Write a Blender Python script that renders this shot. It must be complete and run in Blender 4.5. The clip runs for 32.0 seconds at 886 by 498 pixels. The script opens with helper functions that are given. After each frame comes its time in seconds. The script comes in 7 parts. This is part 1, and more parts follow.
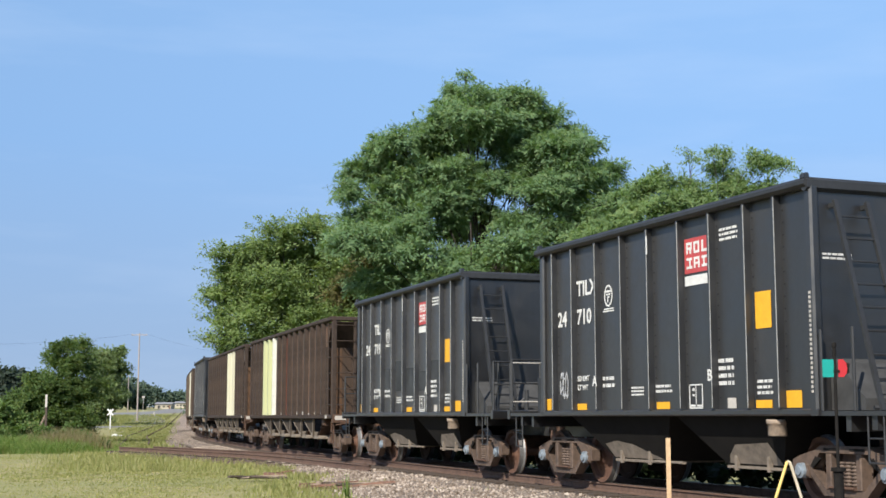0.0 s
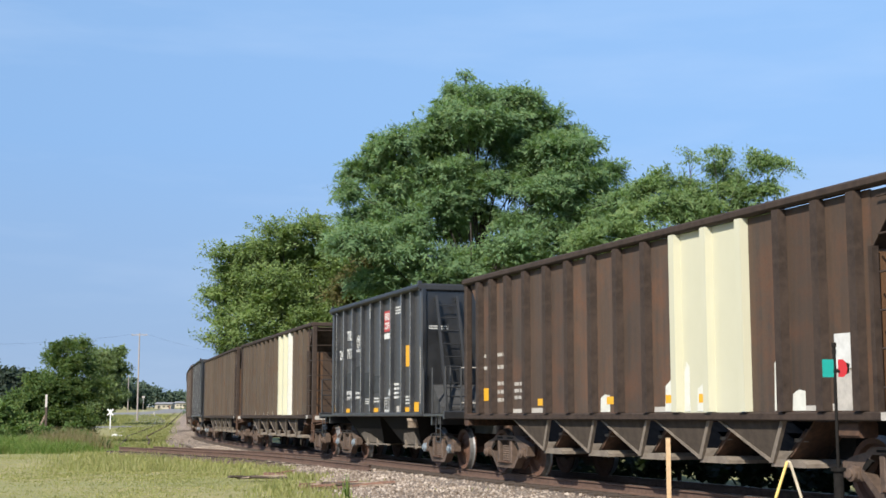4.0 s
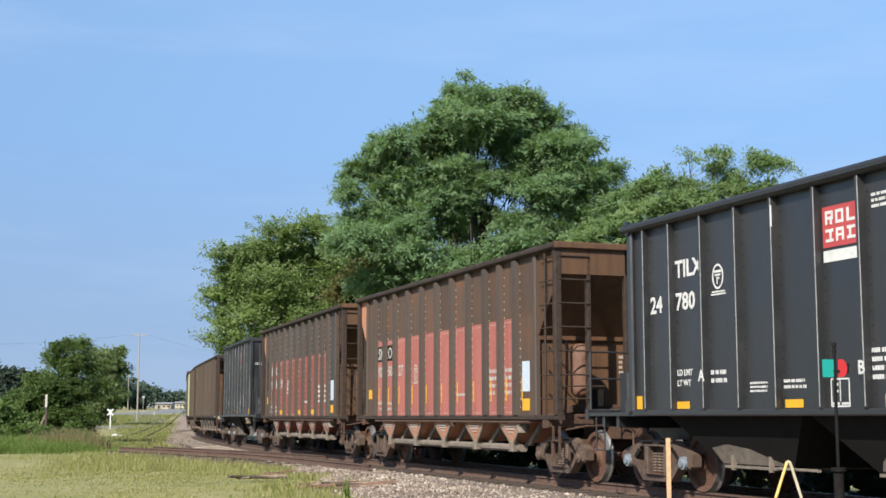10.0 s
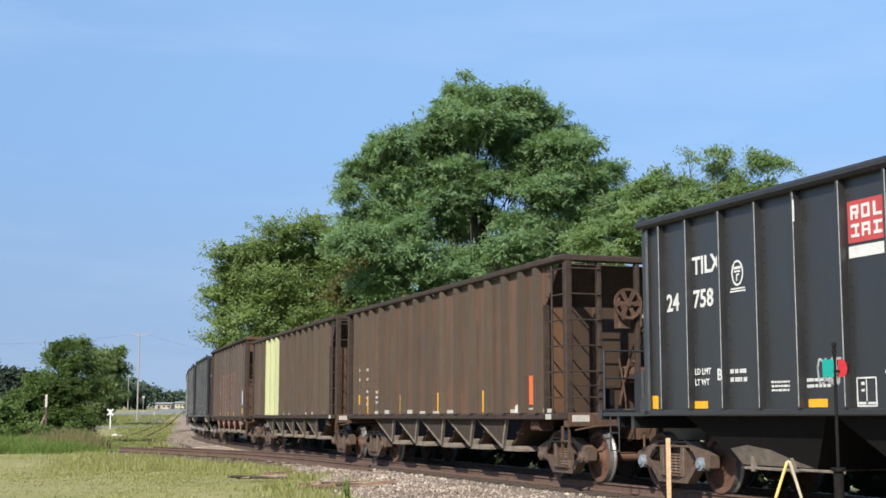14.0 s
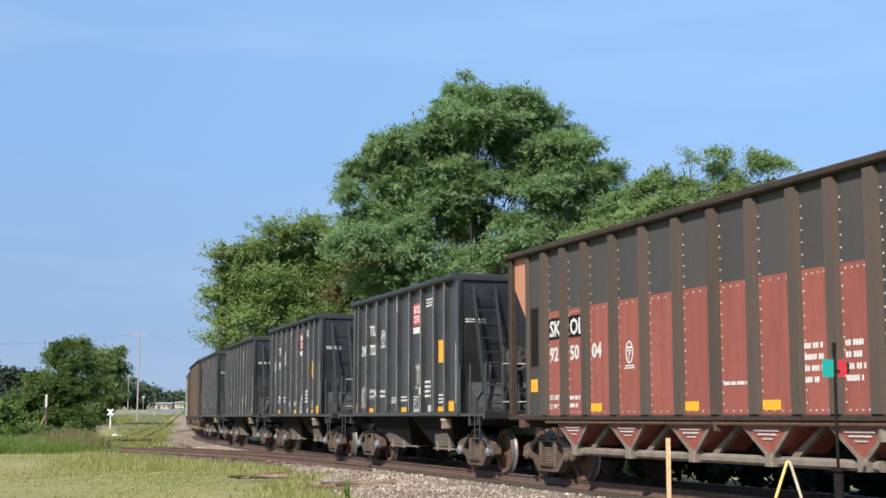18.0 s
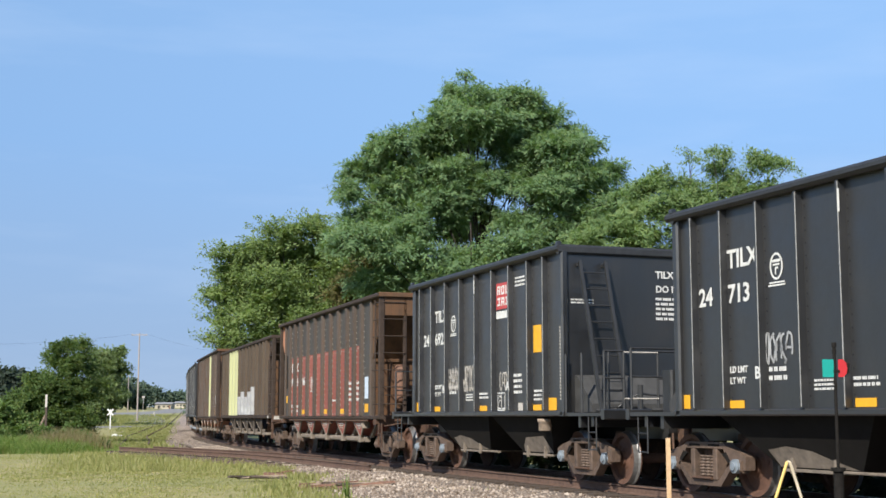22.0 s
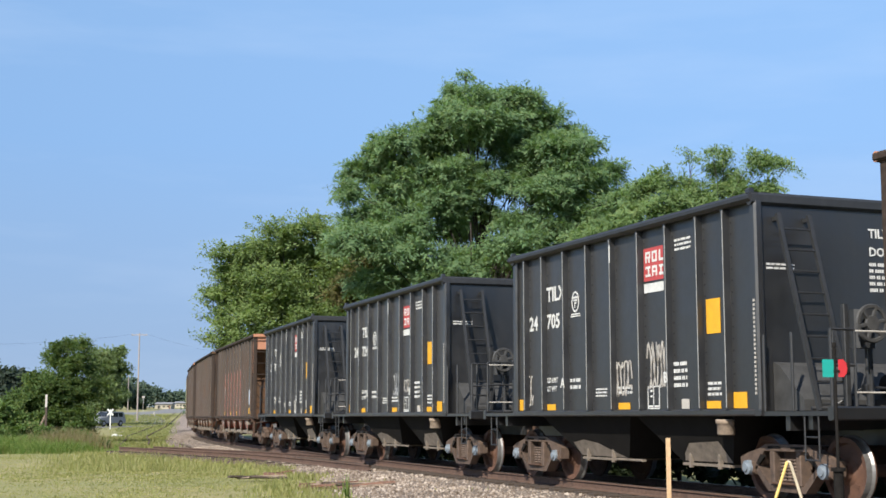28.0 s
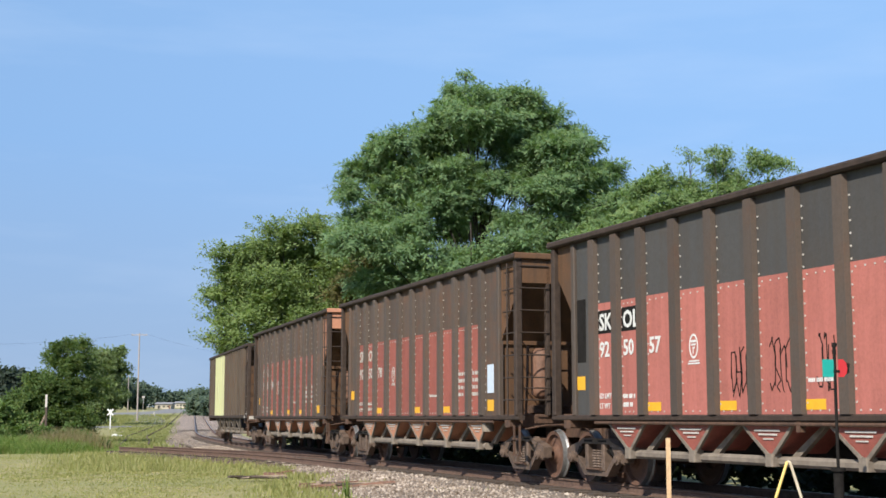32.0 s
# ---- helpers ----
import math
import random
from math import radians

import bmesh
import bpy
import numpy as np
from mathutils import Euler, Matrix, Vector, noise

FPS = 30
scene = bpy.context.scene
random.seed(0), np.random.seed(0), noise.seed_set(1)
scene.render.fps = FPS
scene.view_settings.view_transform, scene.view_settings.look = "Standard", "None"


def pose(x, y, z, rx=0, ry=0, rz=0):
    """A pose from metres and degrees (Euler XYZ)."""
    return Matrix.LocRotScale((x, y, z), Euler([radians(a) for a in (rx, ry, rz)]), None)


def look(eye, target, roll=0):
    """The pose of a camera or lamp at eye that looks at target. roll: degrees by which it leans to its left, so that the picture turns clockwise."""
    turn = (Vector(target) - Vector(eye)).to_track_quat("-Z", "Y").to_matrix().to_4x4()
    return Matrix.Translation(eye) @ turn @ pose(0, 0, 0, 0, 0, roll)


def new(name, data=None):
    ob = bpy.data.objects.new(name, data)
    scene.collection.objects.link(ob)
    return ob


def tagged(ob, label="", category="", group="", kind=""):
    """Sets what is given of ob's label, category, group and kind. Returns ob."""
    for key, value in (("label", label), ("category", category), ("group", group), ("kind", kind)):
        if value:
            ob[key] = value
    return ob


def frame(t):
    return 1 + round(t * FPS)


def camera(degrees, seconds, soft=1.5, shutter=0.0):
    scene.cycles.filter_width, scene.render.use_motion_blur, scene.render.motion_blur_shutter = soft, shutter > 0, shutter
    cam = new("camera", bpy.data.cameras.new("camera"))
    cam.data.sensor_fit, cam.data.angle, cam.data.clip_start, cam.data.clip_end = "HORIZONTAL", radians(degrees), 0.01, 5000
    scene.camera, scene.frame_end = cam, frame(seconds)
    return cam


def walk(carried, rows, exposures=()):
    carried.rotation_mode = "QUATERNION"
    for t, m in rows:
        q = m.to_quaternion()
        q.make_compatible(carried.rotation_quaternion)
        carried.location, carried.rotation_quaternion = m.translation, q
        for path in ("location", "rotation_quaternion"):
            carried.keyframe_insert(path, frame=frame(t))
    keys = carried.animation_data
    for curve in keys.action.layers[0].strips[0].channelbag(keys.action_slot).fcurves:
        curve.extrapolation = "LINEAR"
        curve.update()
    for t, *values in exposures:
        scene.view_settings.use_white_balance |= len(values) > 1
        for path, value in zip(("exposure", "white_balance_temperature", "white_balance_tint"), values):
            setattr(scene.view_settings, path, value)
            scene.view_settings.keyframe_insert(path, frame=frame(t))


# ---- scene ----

# ================= camera =================
RZ = 0.40                      # height of the rail's top over the grass
cam = camera(36.65, 32.0, soft=1.6)
EYE = pose(0, 0, RZ + 1.1835, 97.16, 0, 0)
walk(cam, [(0, EYE), (32, EYE)])

# ================= world and sun =================
SUN_AZ, SUN_EL = radians(206), radians(38)      # azimuth from +y over +x
world = bpy.data.worlds.new("sky")
scene.world = world
world.use_nodes = True
wn = world.node_tree.nodes
sky = wn.new("ShaderNodeTexSky")
sky.sky_type, sky.sun_disc = "NISHITA", False
sky.sun_elevation, sky.sun_rotation = SUN_EL, SUN_AZ
sky.air_density, sky.dust_density, sky.ozone_density = 1.0, 0.35, 1.3
climb = wn.new("ShaderNodeVectorMath")      # the zenith is deeper than the lower sky
climb.operation = "SUBTRACT"
climb.inputs[1].default_value = (-9, -9, .34)
above = wn.new("ShaderNodeVectorMath")
above.operation = "MAXIMUM"
above.inputs[1].default_value = (0, 0, 0)
steep = wn.new("ShaderNodeVectorMath")
steep.operation = "MULTIPLY"
steep.inputs[1].default_value = (0, 0, 1.6)
total = wn.new("ShaderNodeVectorMath")
total.operation = "ADD"
lift = wn.new("ShaderNodeVectorMath")
lift.operation = "MULTIPLY_ADD"
lift.inputs[1].default_value = (1, 1, 0.06)
lift.inputs[2].default_value = (0, 0, 0.36)
world.node_tree.links.new(wn.new("ShaderNodeTexCoord").outputs["Generated"], lift.inputs[0])
world.node_tree.links.new(wn["Texture Coordinate"].outputs["Generated"], climb.inputs[0])
for a, b in ((climb, above), (above, steep), (lift, total)):
    world.node_tree.links.new(a.outputs[0], b.inputs[0])
world.node_tree.links.new(steep.outputs[0], total.inputs[1])
world.node_tree.links.new(total.outputs[0], sky.inputs["Vector"])
wn["Background"].inputs["Strength"].default_value = 0.145
# thin cirrus streaks
cloud_map = wn.new("ShaderNodeMapping")
cloud_map.inputs["Scale"].default_value = (1.6, 1.6, 9.0)
cloud_map.inputs["Rotation"].default_value = (0.12, 0.05, 0)
cloud = wn.new("ShaderNodeTexNoise")
cloud.inputs["Scale"].default_value, cloud.inputs["Detail"].default_value, cloud.inputs["Roughness"].default_value = 1.6, 7, 0.55
cloud_ramp = wn.new("ShaderNodeValToRGB")
cloud_ramp.color_ramp.elements[0].position, cloud_ramp.color_ramp.elements[0].color = 0.5, (0, 0, 0, 1)
cloud_ramp.color_ramp.elements[1].position, cloud_ramp.color_ramp.elements[1].color = 0.8, (0.14, 0.14, 0.14, 1)
tint = wn.new("ShaderNodeMix")
tint.data_type, tint.blend_type = "RGBA", "MULTIPLY"
tint.inputs["Factor"].default_value = 1.0
tint.inputs[7].default_value = (0.875, 0.945, 0.97, 1)
# pale haze low over the horizon
height = wn.new("ShaderNodeSeparateXYZ")
haze_ramp = wn.new("ShaderNodeValToRGB")
haze_ramp.color_ramp.elements[0].position, haze_ramp.color_ramp.elements[0].color = 0.0, (0.75, 0.75, 0.75, 1)
haze_ramp.color_ramp.elements[1].position, haze_ramp.color_ramp.elements[1].color = 0.2, (0, 0, 0, 1)
haze = wn.new("ShaderNodeMix")
haze.data_type = "RGBA"
haze.inputs[7].default_value = (1.7, 2.15, 2.85, 1)
cloud_mix = wn.new("ShaderNodeMix")
cloud_mix.data_type = "RGBA"
cloud_mix.inputs[7].default_value = (4.6, 5.0, 5.6, 1)
for a, b in ((wn["Texture Coordinate"].outputs["Generated"], cloud_map.inputs["Vector"]), (cloud_map.outputs[0], cloud.inputs["Vector"]), (cloud.outputs["Fac"], cloud_ramp.inputs[0]),
             (cloud_ramp.outputs[0], cloud_mix.inputs["Factor"]), (sky.outputs["Color"], tint.inputs[6]), (tint.outputs[2], haze.inputs[6]), (wn["Texture Coordinate"].outputs["Generated"], height.inputs[0]), (height.outputs["Z"], haze_ramp.inputs[0]),
             (haze_ramp.outputs[0], haze.inputs["Factor"]), (haze.outputs[2], cloud_mix.inputs[6]), (cloud_mix.outputs[2], wn["Background"].inputs["Color"])):
    world.node_tree.links.new(a, b)
sun = new("sun", bpy.data.lights.new("sun", "SUN"))
sun.data.energy, sun.data.angle, sun.data.color = 5.0, radians(0.6), (1.0, 0.93, 0.82)
sun_way = Vector((math.sin(SUN_AZ) * math.cos(SUN_EL), math.cos(SUN_AZ) * math.cos(SUN_EL), math.sin(SUN_EL)))
sun.matrix_world = look((0, 0, 60), Vector((0, 0, 60)) - sun_way)
scene.view_settings.exposure = 0.62


# ================= materials =================
def ramp(nt, src, stops):
    r = nt.nodes.new("ShaderNodeValToRGB")
    while len(r.color_ramp.elements) < len(stops):
        r.color_ramp.elements.new(0.5)
    for e, (p, c) in zip(r.color_ramp.elements, stops):
        e.position, e.color = p, (*c, 1) if len(c) == 3 else c
    nt.links.new(src, r.inputs[0])
    return r.outputs[0]


def noise_node(nt, vec, scale, detail=5, rough=0.6, stretch=None):
    if stretch:
        mp = nt.nodes.new("ShaderNodeMapping")
        mp.inputs["Scale"].default_value = stretch
        nt.links.new(vec, mp.inputs["Vector"])
        vec = mp.outputs[0]
    n = nt.nodes.new("ShaderNodeTexNoise")
    n.inputs["Scale"].default_value, n.inputs["Detail"].default_value, n.inputs["Roughness"].default_value = scale, detail, rough
    nt.links.new(vec, n.inputs["Vector"])
    return n.outputs["Fac"]


def mixed(nt, fac, a, b, mode="MIX"):
    m = nt.nodes.new("ShaderNodeMix")
    m.data_type, m.blend_type = "RGBA", mode
    for sock, v in ((m.inputs["Factor"], fac), (m.inputs[6], a), (m.inputs[7], b)):
        if isinstance(v, bpy.types.NodeSocket):
            nt.links.new(v, sock)
        elif isinstance(v, (int, float)):
            sock.default_value = v
        else:
            sock.default_value = (*v, 1)
    return m.outputs[2]


def start_mat(name, rough=0.7, metal=0.0, coords="Object"):
    m = bpy.data.materials.new(name)
    m.use_nodes = True
    nt = m.node_tree
    b = nt.nodes["Principled BSDF"]
    b.inputs["Roughness"].default_value, b.inputs["Metallic"].default_value = rough, metal
    tc = nt.nodes.new("ShaderNodeTexCoord")
    return m, nt, b, tc.outputs[coords]


def bumped(nt, b, src, strength, dist):
    u = nt.nodes.new("ShaderNodeBump")
    u.inputs["Strength"].default_value, u.inputs["Distance"].default_value = strength, dist
    nt.links.new(src, u.inputs["Height"])
    nt.links.new(u.outputs[0], b.inputs["Normal"])


def object_random(nt):
    return nt.nodes.new("ShaderNodeObjectInfo").outputs["Random"]


def math_node(nt, op, a, b=0.0):
    m = nt.nodes.new("ShaderNodeMath")
    m.operation = op
    for sock, v in zip(m.inputs, (a, b)):
        if isinstance(v, bpy.types.NodeSocket):
            nt.links.new(v, sock)
        else:
            sock.default_value = v
    return m.outputs[0]


def weathered(name, base, grime, rust, streak=0.5, rusty=0.2, rough=0.55, shift=0.25):
    """Car paint: base colour, vertical grime streaks, blotches of rust."""
    m, nt, b, co = start_mat(name, rough)
    rnd = object_random(nt)
    add = nt.nodes.new("ShaderNodeVectorMath")
    add.operation = "ADD"
    nt.links.new(co, add.inputs[0])
    nt.links.new(math_node(nt, "MULTIPLY", rnd, 37.0), add.inputs[1])
    v = add.outputs[0]
    streaks = noise_node(nt, v, 1.0, 6, 0.65, (7.0, 7.0, 0.35))
    blot = noise_node(nt, v, 1.3, 6, 0.7)
    fine = noise_node(nt, v, 22.0, 4, 0.7)
    sf = ramp(nt, streaks, ((0.42, (0, 0, 0)), (0.72, (streak,) * 3)))
    col = mixed(nt, sf, base, grime)
    rf = ramp(nt, blot, ((0.60 - rusty * 0.35, (0, 0, 0)), (0.82 - rusty * 0.25, (min(1, rusty * 2.2),) * 3)))
    col = mixed(nt, rf, col, rust)
    col = mixed(nt, ramp(nt, fine, ((0.3, (0.82,) * 3), (0.75, (1.12,) * 3))), (0, 0, 0), col)
    k = ramp(nt, rnd, ((0.0, (1 - shift,) * 3), (1.0, (1 + shift * 0.4,) * 3)))
    col = mixed(nt, 1.0, col, k, "MULTIPLY")
    nt.links.new(col, b.inputs["Base Color"])
    nt.links.new(ramp(nt, blot, ((0.3, (rough - 0.12,) * 3), (0.8, (rough + 0.2,) * 3))), b.inputs["Roughness"])
    bumped(nt, b, noise_node(nt, v, 3.0, 6, 0.6), 0.25, 0.015)
    return m


def plain(name, base, rough=0.6, metal=0.0, vary=0.25, scale=9.0, bump=0.1, dark=None):
    m, nt, b, co = start_mat(name, rough, metal)
    n = noise_node(nt, co, scale, 6, 0.65)
    n2 = noise_node(nt, co, scale * 0.17, 4, 0.6)
    dk = dark or tuple(c * (1 - vary * 1.6) for c in base)
    col = mixed(nt, ramp(nt, n, ((0.3, (0, 0, 0)), (0.7, (1, 1, 1)))), dk, base)
    col = mixed(nt, ramp(nt, n2, ((0.35, (0, 0, 0)), (0.75, (vary, vary, vary)))), col, tuple(min(1, c * 1.3) for c in base))
    nt.links.new(col, b.inputs["Base Color"])
    if bump:
        bumped(nt, b, n, bump, 0.01)
    return m


def ivory_mat(name, low, high):
    """Fresh ivory primer with a few dark vertical scrapes."""
    m, nt, b, co = start_mat(name, 0.55)
    col = mixed(nt, noise_node(nt, co, 1.1, 4, 0.6), low, high)
    scrape = noise_node(nt, co, 1.0, 7, 0.75, (5.0, 5.0, 0.8))
    col = mixed(nt, ramp(nt, scrape, ((0.665, (0, 0, 0)), (0.69, (0.85,) * 3))), col, (0.10, 0.095, 0.05))
    nt.links.new(col, b.inputs["Base Color"])
    bumped(nt, b, noise_node(nt, co, 2.0, 4, 0.5), 0.15, 0.01)
    return m


M_BLACK = weathered("black_paint", (0.0072, 0.0073, 0.0082), (0.015, 0.0145, 0.0145), (0.03, 0.026, 0.023), 0.5, 0.14, 0.4, 0.18)
M_BLACK_TRIM = plain("black_trim", (0.027, 0.028, 0.03), 0.5, 0, 0.3)
M_RIB_EDGE = plain("sunlit_rib_edge", (0.34, 0.34, 0.33), 0.5, 0, 0.3)
M_BROWN = weathered("brown_paint", (0.094, 0.049, 0.026), (0.034, 0.025, 0.018), (0.14, 0.052, 0.019), 0.95, 0.38, 0.7, 0.32)
M_BROWN_DARK = weathered("dark_brown_paint", (0.07, 0.04, 0.023), (0.03, 0.024, 0.02), (0.12, 0.046, 0.018), 0.85, 0.34, 0.7, 0.3)
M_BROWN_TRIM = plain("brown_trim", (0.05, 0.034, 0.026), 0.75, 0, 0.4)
M_IVORY = ivory_mat("ivory_primer", (0.36, 0.375, 0.205), (0.43, 0.44, 0.255))
M_CREAMPRIMER = ivory_mat("cream_primer", (0.43, 0.42, 0.31), (0.5, 0.485, 0.37))
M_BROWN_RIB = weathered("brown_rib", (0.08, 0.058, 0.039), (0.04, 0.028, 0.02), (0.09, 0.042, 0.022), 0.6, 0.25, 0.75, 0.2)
M_WHITE_EDGE = plain("white_primer", (0.6, 0.6, 0.54), 0.6, 0, 0.12)
M_PATCH_RED = weathered("oxide_patch", (0.125, 0.032, 0.014), (0.075, 0.026, 0.014), (0.15, 0.036, 0.014), 0.4, 0.2)
M_SALMON = weathered("salmon_paint", (0.42, 0.19, 0.11), (0.30, 0.14, 0.09), (0.25, 0.1, 0.05), 0.4, 0.12, 0.7, 0.1)
M_RED = weathered("red_paint", (0.275, 0.078, 0.058), (0.16, 0.052, 0.038), (0.11, 0.045, 0.03), 0.7, 0.18, 0.65, 0.12)
M_RED_FADED = weathered("faded_red_paint", (0.38, 0.125, 0.1), (0.235, 0.08, 0.062), (0.16, 0.06, 0.04), 0.65, 0.16, 0.65, 0.12)
M_CHAR = weathered("charcoal_paint", (0.052, 0.05, 0.048), (0.05, 0.041, 0.034), (0.066, 0.047, 0.035), 0.75, 0.2, 0.7, 0.15)
M_RIB_S = weathered("brown_grey_rib", (0.072, 0.053, 0.041), (0.055, 0.043, 0.035), (0.1, 0.05, 0.03), 0.5, 0.3, 0.75, 0.2)
M_RUST = plain("rusty_steel", (0.095, 0.049, 0.029), 0.85, 0, 0.45, 12, 0.25, (0.024, 0.015, 0.011))
M_CAST = plain("cast_truck_steel", (0.115, 0.077, 0.056), 0.7, 0, 0.5, 7, 0.3, (0.02, 0.014, 0.011))
M_TREAD = plain("bright_tread", (0.22, 0.215, 0.21), 0.42, 0.5, 0.25)
M_WHEEL = plain("wheel_plate", (0.12, 0.06, 0.037), 0.8, 0, 0.4, 5, 0.2, (0.055, 0.028, 0.02))
M_HOPPER = plain("dusty_hopper_steel", (0.2, 0.165, 0.13), 0.85, 0, 0.4, 6, 0.2, (0.07, 0.058, 0.047))
M_BOTTOM = plain("dusty_black_hopper", (0.014, 0.013, 0.012), 0.9, 0, 0.3, 2.2, 0.15, (0.008, 0.0075, 0.007))
M_SAW = plain("dusty_dark_sheet", (0.07, 0.056, 0.045), 0.9, 0, 0.4, 5, 0.1, (0.03, 0.025, 0.021))
M_UNDER = plain("dark_underframe", (0.017, 0.0155, 0.0145), 0.85, 0, 0.4)
M_YELLOW = plain("yellow_sheeting", (0.7, 0.36, 0.02), 0.45, 0, 0.1)
M_ORANGE = plain("orange_sheeting", (0.64, 0.135, 0.04), 0.5, 0, 0.12)
M_CREAM = plain("cream_strip", (0.42, 0.37, 0.27), 0.7, 0, 0.2)
M_WHITE = plain("white_lettering", (0.6, 0.6, 0.58), 0.6, 0, 0.15)
M_FADEWHITE = plain("faded_lettering", (0.45, 0.42, 0.38), 0.7, 0, 0.2)
M_LOGO_RED = plain("red_decal", (0.42, 0.06, 0.06), 0.5, 0, 0.1)
M_BLUEWHITE = plain("pale_blue_placard", (0.5, 0.58, 0.68), 0.5, 0, 0.12)
M_GREYPAINT = plain("silver_grey_overspray", (0.4, 0.41, 0.42), 0.6, 0, 0.3, 2.5, 0.1, (0.2, 0.2, 0.2))
M_PALEPAINT = plain("pale_overspray", (0.5, 0.51, 0.51), 0.6, 0, 0.25, 2.5, 0.05, (0.34, 0.35, 0.36))
M_CAP = plain("blue_bearing_cap", (0.2, 0.235, 0.27), 0.5, 0, 0.35, 14)
M_BUFFED = plain("greyed_black_patch", (0.04, 0.043, 0.046), 0.6, 0, 0.45, 3)
M_GREYHOOD = plain("dusty_black_hood", (0.05, 0.05, 0.05), 0.7, 0, 0.35, 5)
M_TANK = plain("air_tank_brown", (0.16, 0.08, 0.05), 0.7, 0, 0.35)
M_END = weathered("rusty_end_sheet", (0.1, 0.049, 0.021), (0.04, 0.024, 0.014), (0.14, 0.056, 0.02), 0.6, 0.3, 0.75, 0.2)

M_END_DARK = weathered("dark_end_sheet", (0.05, 0.029, 0.017), (0.026, 0.018, 0.012), (0.085, 0.036, 0.015), 0.7, 0.25, 0.75, 0.2)

for dull, gloss in ((M_UNDER, .1), (M_SAW, .1), (M_BOTTOM, .1), (M_BLACK, 1.0), (M_BROWN_TRIM, .3)):
    dull.node_tree.nodes["Principled BSDF"].inputs["Specular IOR Level"].default_value = gloss

for dusty, film in ((M_BLACK, .08), (M_BROWN, .05), (M_BROWN_DARK, .05)):      # road dust
    dusty.node_tree.nodes["Principled BSDF"].inputs["Sheen Weight"].default_value = film


def ground_mat():
    m, nt, b, co = start_mat("mown_grass", 0.95)
    big = noise_node(nt, co, 0.12, 5, 0.6)
    mid = noise_node(nt, co, 0.9, 6, 0.7)
    fine = noise_node(nt, co, 14.0, 5, 0.75)
    col = mixed(nt, ramp(nt, mid, ((0.35, (0, 0, 0)), (0.68, (1, 1, 1)))), (0.235, 0.225, 0.085), (0.345, 0.295, 0.14))
    col = mixed(nt, ramp(nt, big, ((0.4, (0, 0, 0)), (0.62, (0.75, 0.75, 0.75)))), col, (0.2, 0.215, 0.075))
    col = mixed(nt, 1.0, col, ramp(nt, fine, ((0.25, (0.78,) * 3), (0.8, (1.18,) * 3))), "MULTIPLY")
    nt.links.new(col, b.inputs["Base Color"])
    bumped(nt, b, fine, 0.6, 0.04)
    return m


def gravel_mat(name, a, c, d, scale=16.0):
    m, nt, b, co = start_mat(name, 0.9)
    v = nt.nodes.new("ShaderNodeTexVoronoi")
    v.inputs["Scale"].default_value = scale
    nt.links.new(co, v.inputs["Vector"])
    sep = nt.nodes.new("ShaderNodeSeparateColor")
    nt.links.new(v.outputs["Color"], sep.inputs[0])
    col = ramp(nt, sep.outputs[0], ((0.0, a), (0.5, c), (1.0, d)))
    col = mixed(nt, ramp(nt, noise_node(nt, co, 0.8, 5, 0.6), ((0.4, (0, 0, 0)), (0.7, (0.5,) * 3))), col, (0.14, 0.09, 0.065))
    nt.links.new(mixed(nt, ramp(nt, v.outputs["Distance"], ((0.25, (0, 0, 0)), (0.7, (0.8,) * 3))), col, (0.05, 0.042, 0.036)), b.inputs["Base Color"])
    bumped(nt, b, math_node(nt, "SUBTRACT", 1.0, v.outputs["Distance"]), 0.9, 0.05)
    return m


def leaf_mat(name, a, c, yellow=(0.13, 0.15, 0.03), thin=True):
    m, nt, b, co = start_mat(name, 0.6)
    g = nt.nodes.new("ShaderNodeNewGeometry").outputs["Random Per Island"]
    col = ramp(nt, g, ((0.0, a), (0.6, c), (1.0, yellow)))
    col = mixed(nt, ramp(nt, noise_node(nt, co, 0.6, 3), ((0.35, (0, 0, 0)), (0.7, (0.6,) * 3))), col, tuple(x * 0.75 for x in a))
    nt.links.new(col, b.inputs["Base Color"])
    b.inputs["Specular IOR Level"].default_value = 0.22
    if not thin:
        b.inputs["Roughness"].default_value = 0.95
        return m
    tr = nt.nodes.new("ShaderNodeBsdfTranslucent")
    nt.links.new(mixed(nt, 1.0, col, (1.3, 1.4, 0.5), "MULTIPLY"), tr.inputs["Color"])
    mx = nt.nodes.new("ShaderNodeMixShader")
    mx.inputs[0].default_value = 0.4
    nt.links.new(b.outputs[0], mx.inputs[1])
    nt.links.new(tr.outputs[0], mx.inputs[2])
    nt.links.new(mx.outputs[0], nt.nodes["Material Output"].inputs["Surface"])
    return m


M_GRASS = ground_mat()
M_BALLAST = gravel_mat("ballast", (0.2, 0.15, 0.115), (0.33, 0.26, 0.2), (0.46, 0.385, 0.31))
M_FARBALLAST = gravel_mat("dusty_ballast", (0.36, 0.275, 0.22), (0.46, 0.365, 0.30), (0.56, 0.46, 0.39), 6.0)
M_STONE = leaf_mat("ballast_stone", (0.14, 0.106, 0.082), (0.315, 0.258, 0.21), (0.52, 0.45, 0.385), False)
M_DIRT = plain("rusty_dirt", (0.115, 0.074, 0.053), 0.95, 0, 0.4, 5, 0.3)
M_RAIL = plain("rusty_rail_web", (0.125, 0.074, 0.053), 0.85, 0, 0.4, 10, 0.2)
M_RAILTOP = plain("polished_railhead", (0.32, 0.3, 0.28), 0.35, 0.8, 0.2)
